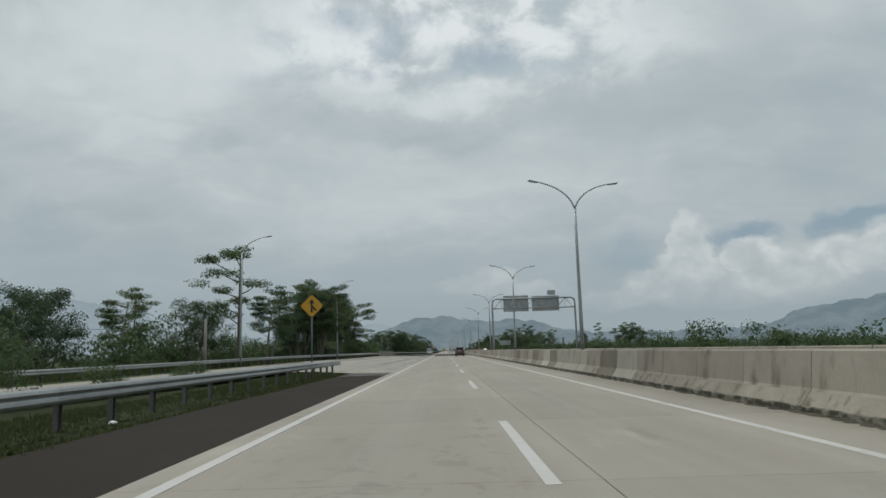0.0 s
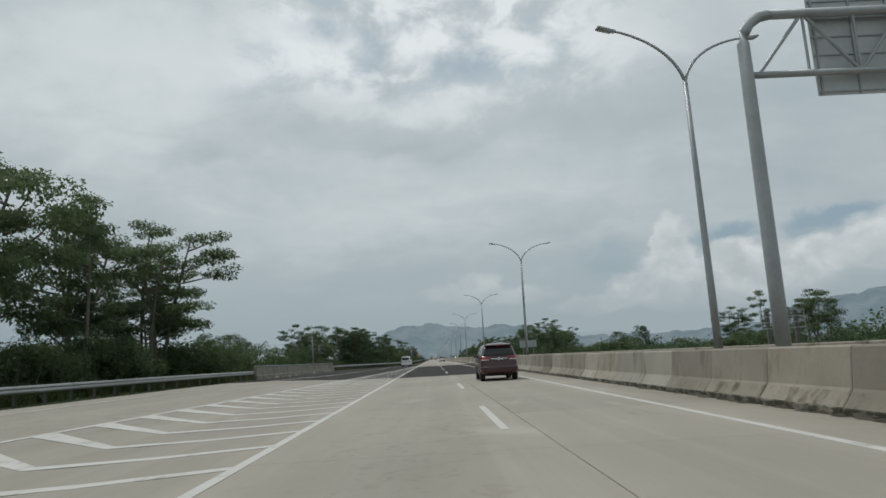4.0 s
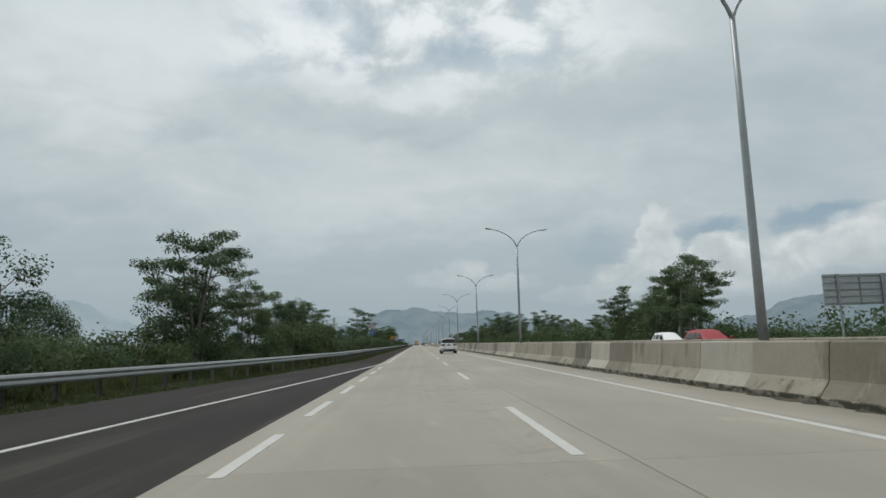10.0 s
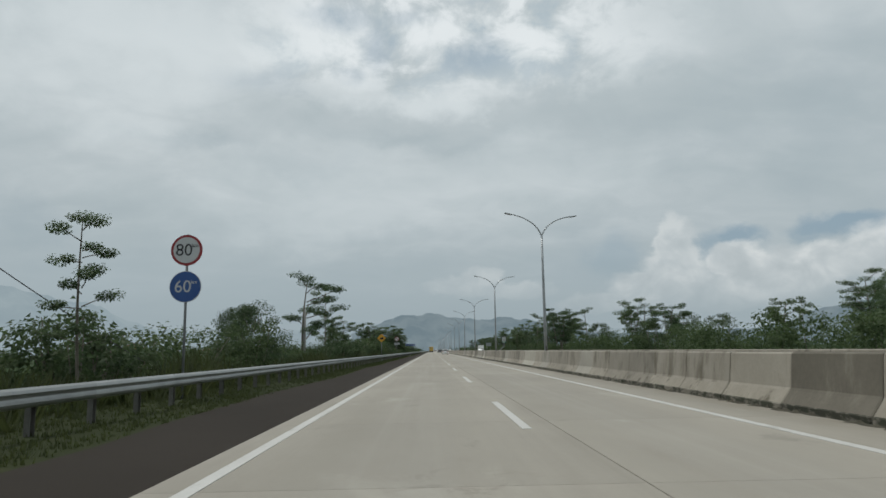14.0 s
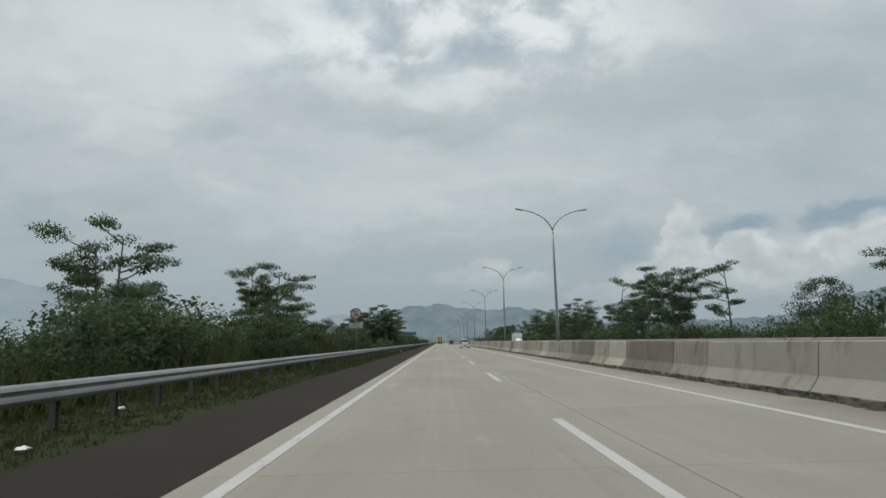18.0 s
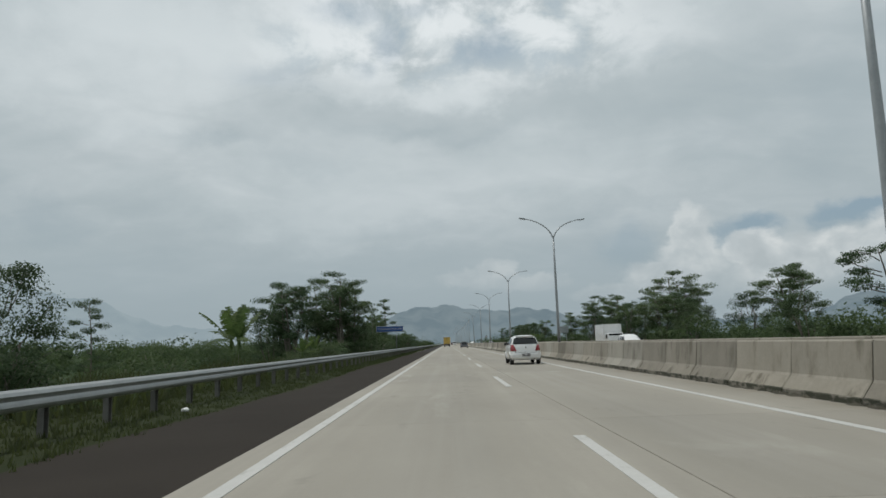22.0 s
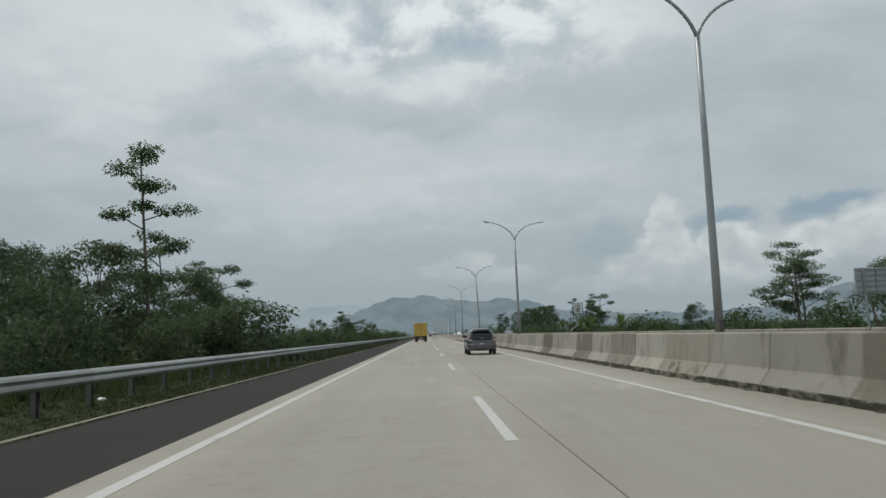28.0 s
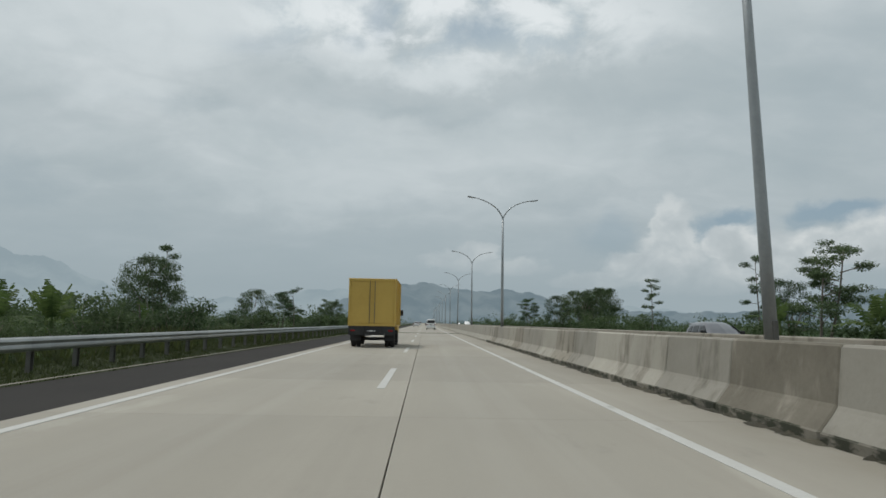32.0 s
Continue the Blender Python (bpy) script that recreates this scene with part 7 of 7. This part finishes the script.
def build_poles():
    for x, y, top in ((-20.7, 214.5, 5.95), (-14.1, 345.3, 5.5), (-15.8, 407.5, 6.0), (-21.3, 58.0, 4.4)):
        z = land(x, y)
        p = thing("utility_pole", "plain grey concrete utility pole among the bushes", "utility pole", pose(x, y, z), "utility poles")
        v, f = tube([(0, 0, -0.5), (0, 0, (top - z) / 2), (0, 0, top - z)], [0.15, 0.13, 0.105], 12)
        child("pole", mesh_of("pole", v, f, CONCRETE_POLE, True), p)
        part("pole_cap", rod((0, 0, top - z), (0, 0, top - z + 0.05), 0.115, 0.09, 12), CONCRETE_POLE, p)
        part("bracket", box(0.3, 0.06, 0.06, (0, 0, top - z - 0.3), 0.01), POST, p)
    wire((-14.1, 345.3, 5.3), (-27, 347, 4.2), 0.5, "overhead_cable", "thin sagging cable from a utility pole")
    wire((-14.1, 345.3, 5.3), (-11.4, 354, 1.0), 0.1, "stay_wire", "thin stay wire from a utility pole to the ground")
    wire((-20.7, 214.5, 5.7), (-34, 220, 5.2), 0.6, "overhead_cable", "thin sagging cable from a utility pole")
    wire((-21.3, 57, 4.2), (-40, 52, 4.2), 0.6, "overhead_cable", "thin sagging cable from a utility pole")


def banana(seed, at, height, group="banana plants"):
    rnd = random.Random(seed)
    b = thing("banana_plant", "banana plant with long upright torn leaves", "banana plant", at, group)
    v, f = tube([(0, 0, -0.3), (0, 0, height * 0.25), (0.03, 0, height * 0.5)], [0.13, 0.12, 0.08], 10)
    child("stem", mesh_of("stem", v, f, LEAF_N, True), b)
    for k in range(8):
        a = k * 2.4 + rnd.uniform(-0.3, 0.3)
        steep = (1.48, 1.36, 1.42, 1.2, 1.05, 1.15, 0.7, 0.5)[k] + rnd.uniform(-0.05, 0.05)
        ln = height * rnd.uniform(0.5, 0.62)
        wide, sag = 0.10 * height * rnd.uniform(0.8, 1.1), 0.10 + 0.35 * (1.5 - steep)
        spine = []
        n = 26
        for i in range(n + 1):
            u = i / n
            spine.append((ln * (math.cos(steep) * u + 0.12 * u * u), height * 0.47 + ln * (math.sin(steep) * u - sag * u * u)))
        verts, faces = [], []
        ca, sa = math.cos(a), math.sin(a)
        for i in range(n):
            (o0, z0), (o1, z1) = spine[i], spine[i + 1]
            u = (i + 0.5) / n
            w = wide * (0.12 if u < 0.14 else max(0.15, math.sin(math.pi * min(1, (u - 0.1) / 0.95)) ** 0.55))
            for q in (-1, 1):
                # each torn strip hangs a little by itself
                w2, fall = w * rnd.uniform(0.75, 1.08), w * rnd.uniform(0.1, 0.55)
                gap = rnd.uniform(0.02, 0.3) if u > 0.2 else 0.0
                e = len(verts)
                lead = 0.25 * w
                om, zm = o0 + (o1 - o0) * (1 - gap), z0 + (z1 - z0) * (1 - gap)
                tx = (o1 - o0) / max(1e-6, math.hypot(o1 - o0, z1 - z0))
                tz = (z1 - z0) / max(1e-6, math.hypot(o1 - o0, z1 - z0))
                for (o, z, s2, drop, fwd) in ((o0, z0, 0, 0, 0), (o1, z1, 0, 0, 0), (om, zm, w2 * q, fall, lead), (o0, z0, w2 * q, fall, lead)):
                    oo, zz = o + tx * fwd, z + tz * fwd - drop
                    verts.append((ca * oo - sa * s2, sa * oo + ca * s2, zz))
                faces.append((e, e + 1, e + 2, e + 3))
        child("leaf", mesh_of("leaf", verts, faces, LEAF_N, False), b)
    return b


def build_bananas():
    first = [banana(201 + k, pose(0, 0, 0), 3.6) for k in range(2)]
    spots = [(-17.6, 541, 6.1), (-15.8, 537, 5.4), (-14, 549, 2.9), (-14, 554, 3.1), (-15, 700, 3.2), (-20, 709, 3.8), (-20, 727, 4.1), (-22.8, 734.2, 5.0), (-21.5, 738.7, 4.6), (-18.2, 731.2, 4.6), (-24.5, 742.2, 5.0), (-20, 747.2, 4.4), (-26, 729.2, 4.8), (27.5, 727.2, 4.6), (29, 731.2, 4.8), (28.2, 736.2, 4.4), (31, 741.2, 4.8), (26.8, 745.2, 4.2), (26.5, 703.2, 4.0), (27.6, 707.2, 4.2)]
    for k, (x, y, h) in enumerate(spots):
        m = pose(x, y, land(x, y), 0, 0, k * 67) @ Matrix.Diagonal((h / 3.6, h / 3.6, h / 3.6, 1))
        ob = first[k] if k < 2 else copy_thing(first[k % 2], pose(0, 0, 0))
        ob.matrix_basis = m


def build_sheds():
    for k, (x, y, turn, w, d, h, wall, label) in enumerate((
        (-15.2, 343.5, 8, 2.2, 2.0, 2.1, SIGN_BLUE, "small blue-walled shed in the bushes"),
        (-62.0, 470.0, 20, 9, 7, 3.2, WALL_WHITE, "white-walled house with a clay roof across the fields"),
        (-75.0, 560.0, -15, 8, 7, 3.2, WALL_WHITE, "white-walled house with a clay roof across the fields"),
    )):
        z = land(x, y)
        s = thing("shed" if k == 0 else "house", label, "shed" if k == 0 else "house", pose(x, y, z, 0, 0, turn))
        part("wall", box(w, d, h, (0, 0, h / 2 - 0.1), 0.02), wall, s)
        r = flat_shape([(-w / 2 - 0.4, h - 0.15), (w / 2 + 0.4, h - 0.15), (0, h + w * (0.12 if k == 0 else 0.22))], -d / 2 - 0.4, d + 0.8)
        part("roof", r, SIGN_BACK if k == 0 else ROOF_TILE, s)
        part("door", box(0.85, 0.06, min(2.0, h - 0.2), (-w * 0.15, -d / 2 - 0.01, min(2.0, h - 0.2) / 2), 0.01), BLACK_PLASTIC, s)
        if k:
            for sx in (-0.36, 0.2, 0.38):
                part("window", box(1.0, 0.08, 1.0, (sx * w, -d / 2 - 0.01, 1.6), 0.01), GLASS_DARK, s)


def build_litter():
    rnd = random.Random(12)
    for x, y in ((-7.35, 13.3), (-8.3, 426.5), (-6.95, 421.0), (-8.2, 624.5), (-7.1, 505.0)):
        bm = bmesh.new()
        bmesh.ops.create_icosphere(bm, subdivisions=2, radius=0.08)
        for v in bm.verts:
            v.co = Vector((v.co.x * rnd.uniform(0.7, 1.5), v.co.y * rnd.uniform(0.8, 1.4), max(-0.03, v.co.z * rnd.uniform(0.25, 0.7))))
        me = bpy.data.meshes.new("litter")
        bm.to_mesh(me)
        bm.free()
        me.materials.append(LITTER)
        ob = new("litter", me)
        ob.matrix_basis = pose(x, y, land(x, y) + 0.06, 0, 0, rnd.uniform(0, 360))
        tagged(ob, "crumpled white plastic litter lying on the grass verge", "litter", "litter")


# ------------------------------------------------------------ the place, built
build_ground()
build_hills()
ROAD = build_road()
build_markings()
build_lamps()
build_guardrails()
build_parapet()
build_gantry()
build_plants()
build_far_woods()
build_grass()
build_cars()
build_truck("box truck with a yellow cargo body and black underside", pose(-1.75, 728.7, 0, 0, 0, -0.5), YELLOW_PAINT, "yellow")
build_truck("small white box truck on the other carriageway", pose(15.2, 564, 0, 0, 0, 180) @ Matrix.Diagonal((0.8, 0.8, 0.8, 1)), WHITE_PAINT, "white")
build_signs()
build_bare_frame()
build_poles()
build_bananas()
build_sheds()
build_litter()


# ------------------------------------------------------------ barrier segments and pavement slabs, last
def build_barriers():
    wall = structure("median_barrier", *extrude_profile([(-0.2, -0.2), (-0.2, 0.06), (-0.6, 0.06), (-0.6, -0.2)], [(FOOT_X, y, 0) for y in (Y_FIRST, Y_LAST)]), BARRIER_FOOT, "stained grey concrete median barrier in short segments", "barrier")
    old, pale, length = barrier_mesh("barrier_segment", 2.635, BARRIER, BARRIER_SLOPE), barrier_mesh("barrier_segment", 2.635, BARRIER_PALE, BARRIER_PALE), 2.65
    dark = barrier_mesh("barrier_segment", 2.635, BARRIER_DARK, BARRIER_DARK)
    rnd = random.Random(44)
    y = -20.0
    while y < 742:
        u, fresh = rnd.random(), 0.62 if y > 596 else 0.18
        child("barrier_segment", pale if u < fresh else dark if u > 0.84 else old, wall, "", pose(FOOT_X + 0.006 * math.sin(y * 3.1), y, 0.004 * math.sin(y * 1.7), 0, 0, 0.12 * math.sin(y * 2.3)))
        y += length
    # soil, moss and leaf litter swept against the foot
    gen = np.random.default_rng(21)
    cy = np.sort(gen.uniform(-20, 742, 2600))
    cy = cy[np.sin(cy * 0.23) + 0.8 * np.sin(cy * 0.071 + 1.3) + gen.normal(0, 0.6, len(cy)) > -0.5]
    verts, faces = [], []
    for q in cy:
        ln, wd, hi = gen.uniform(0.15, 0.7), gen.uniform(0.03, 0.16), gen.uniform(0.008, 0.05)
        o = len(verts)
        cx = FOOT_X - 0.01
        for k in range(7):
            a = math.pi * k / 6
            verts.append((cx - wd * math.sin(a) * gen.uniform(0.7, 1.2), q - ln / 2 * math.cos(a), 0.002))
        verts.append((cx - wd * 0.25, q, hi))
        faces += [(o + k + 1, o + k, o + 7) for k in range(6)]
        verts.append((cx + 0.01, q, hi * 1.3))
        faces += [(o + 7, o, o + 8), (o + 6, o + 7, o + 8)]
    tagged(new("swept_dirt", mesh_of("swept_dirt", verts, faces, DIRT)), "dark mossy dirt swept against the barrier foot", "dirt", kind="stuff")
    verts, faces = [], []
    n = len(FACE)
    while y < 1900:
        o = len(verts)
        verts += [(FOOT_X + x, yy, z) for yy in (y, y + 7.9) for x, z in FACE]
        faces += [(o + k, o + k + 1, o + n + k + 1, o + n + k) for k in range(n - 1)]
        faces.append(tuple(o + k for k in range(n - 1, -1, -1)))
        y += 8.0
    structure("median_barrier_ahead", verts, faces, BARRIER_PALE, "grey concrete median barrier running on to the skyline", "barrier")
    verts, faces = [], []
    y = -20.0
    while y < 1900:
        o = len(verts)
        verts += [(8.75 + x, yy, z) for yy in (y, y + 3.96) for x, z in FACE]
        faces += [(o + k, o + k + 1, o + n + k + 1, o + n + k) for k in range(n - 1)]
        faces.append(tuple(o + k for k in range(n - 1, -1, -1)))
        faces.append(tuple(o + n + k for k in range(n)))
        y += 4.0
    structure("median_barrier_opposite", verts, faces, BARRIER, "grey concrete barrier along the other carriageway", "barrier")


def build_slabs():
    def slab(name, w, l):
        bm = bmesh.new()
        bmesh.ops.create_cube(bm, size=1.0)
        for v in bm.verts:
            v.co = ((v.co.x + 0.5) * w, (v.co.y + 0.5) * l, (v.co.z - 0.5) * 0.04)
        edges = [e for e in bm.edges if all(v.co.z > -0.001 for v in e.verts)]
        bmesh.ops.bevel(bm, geom=edges, offset=0.004, segments=1, affect="EDGES")
        me = bpy.data.meshes.new(name)
        bm.to_mesh(me)
        bm.free()
        me.materials.append(CONCRETE_ROAD)
        return me

    left = slab("slab", JOINT_X - SLAB_LEFT - 0.012, 5.492)
    right = slab("slab", FOOT_X + 0.1 - JOINT_X - 0.012, 5.492)
    y = -37.5
    while y < 775:
        if not DECK_FROM - 5.4 < y < DECK_TO - 0.1:
            child("slab", left, ROAD, "", pose(SLAB_LEFT, y, 0))
            child("slab", right, ROAD, "", pose(JOINT_X + 0.002, y, 0))
        y += 5.5
    # shorter slabs where the bridge surface ends
    child("slab", slab("slab", JOINT_X - SLAB_LEFT - 0.012, 5.07), ROAD, "", pose(SLAB_LEFT, 210.42, 0))
    child("slab", slab("slab", FOOT_X + 0.1 - JOINT_X - 0.012, 5.07), ROAD, "", pose(JOINT_X + 0.002, 210.42, 0))


build_barriers()
build_slabs()
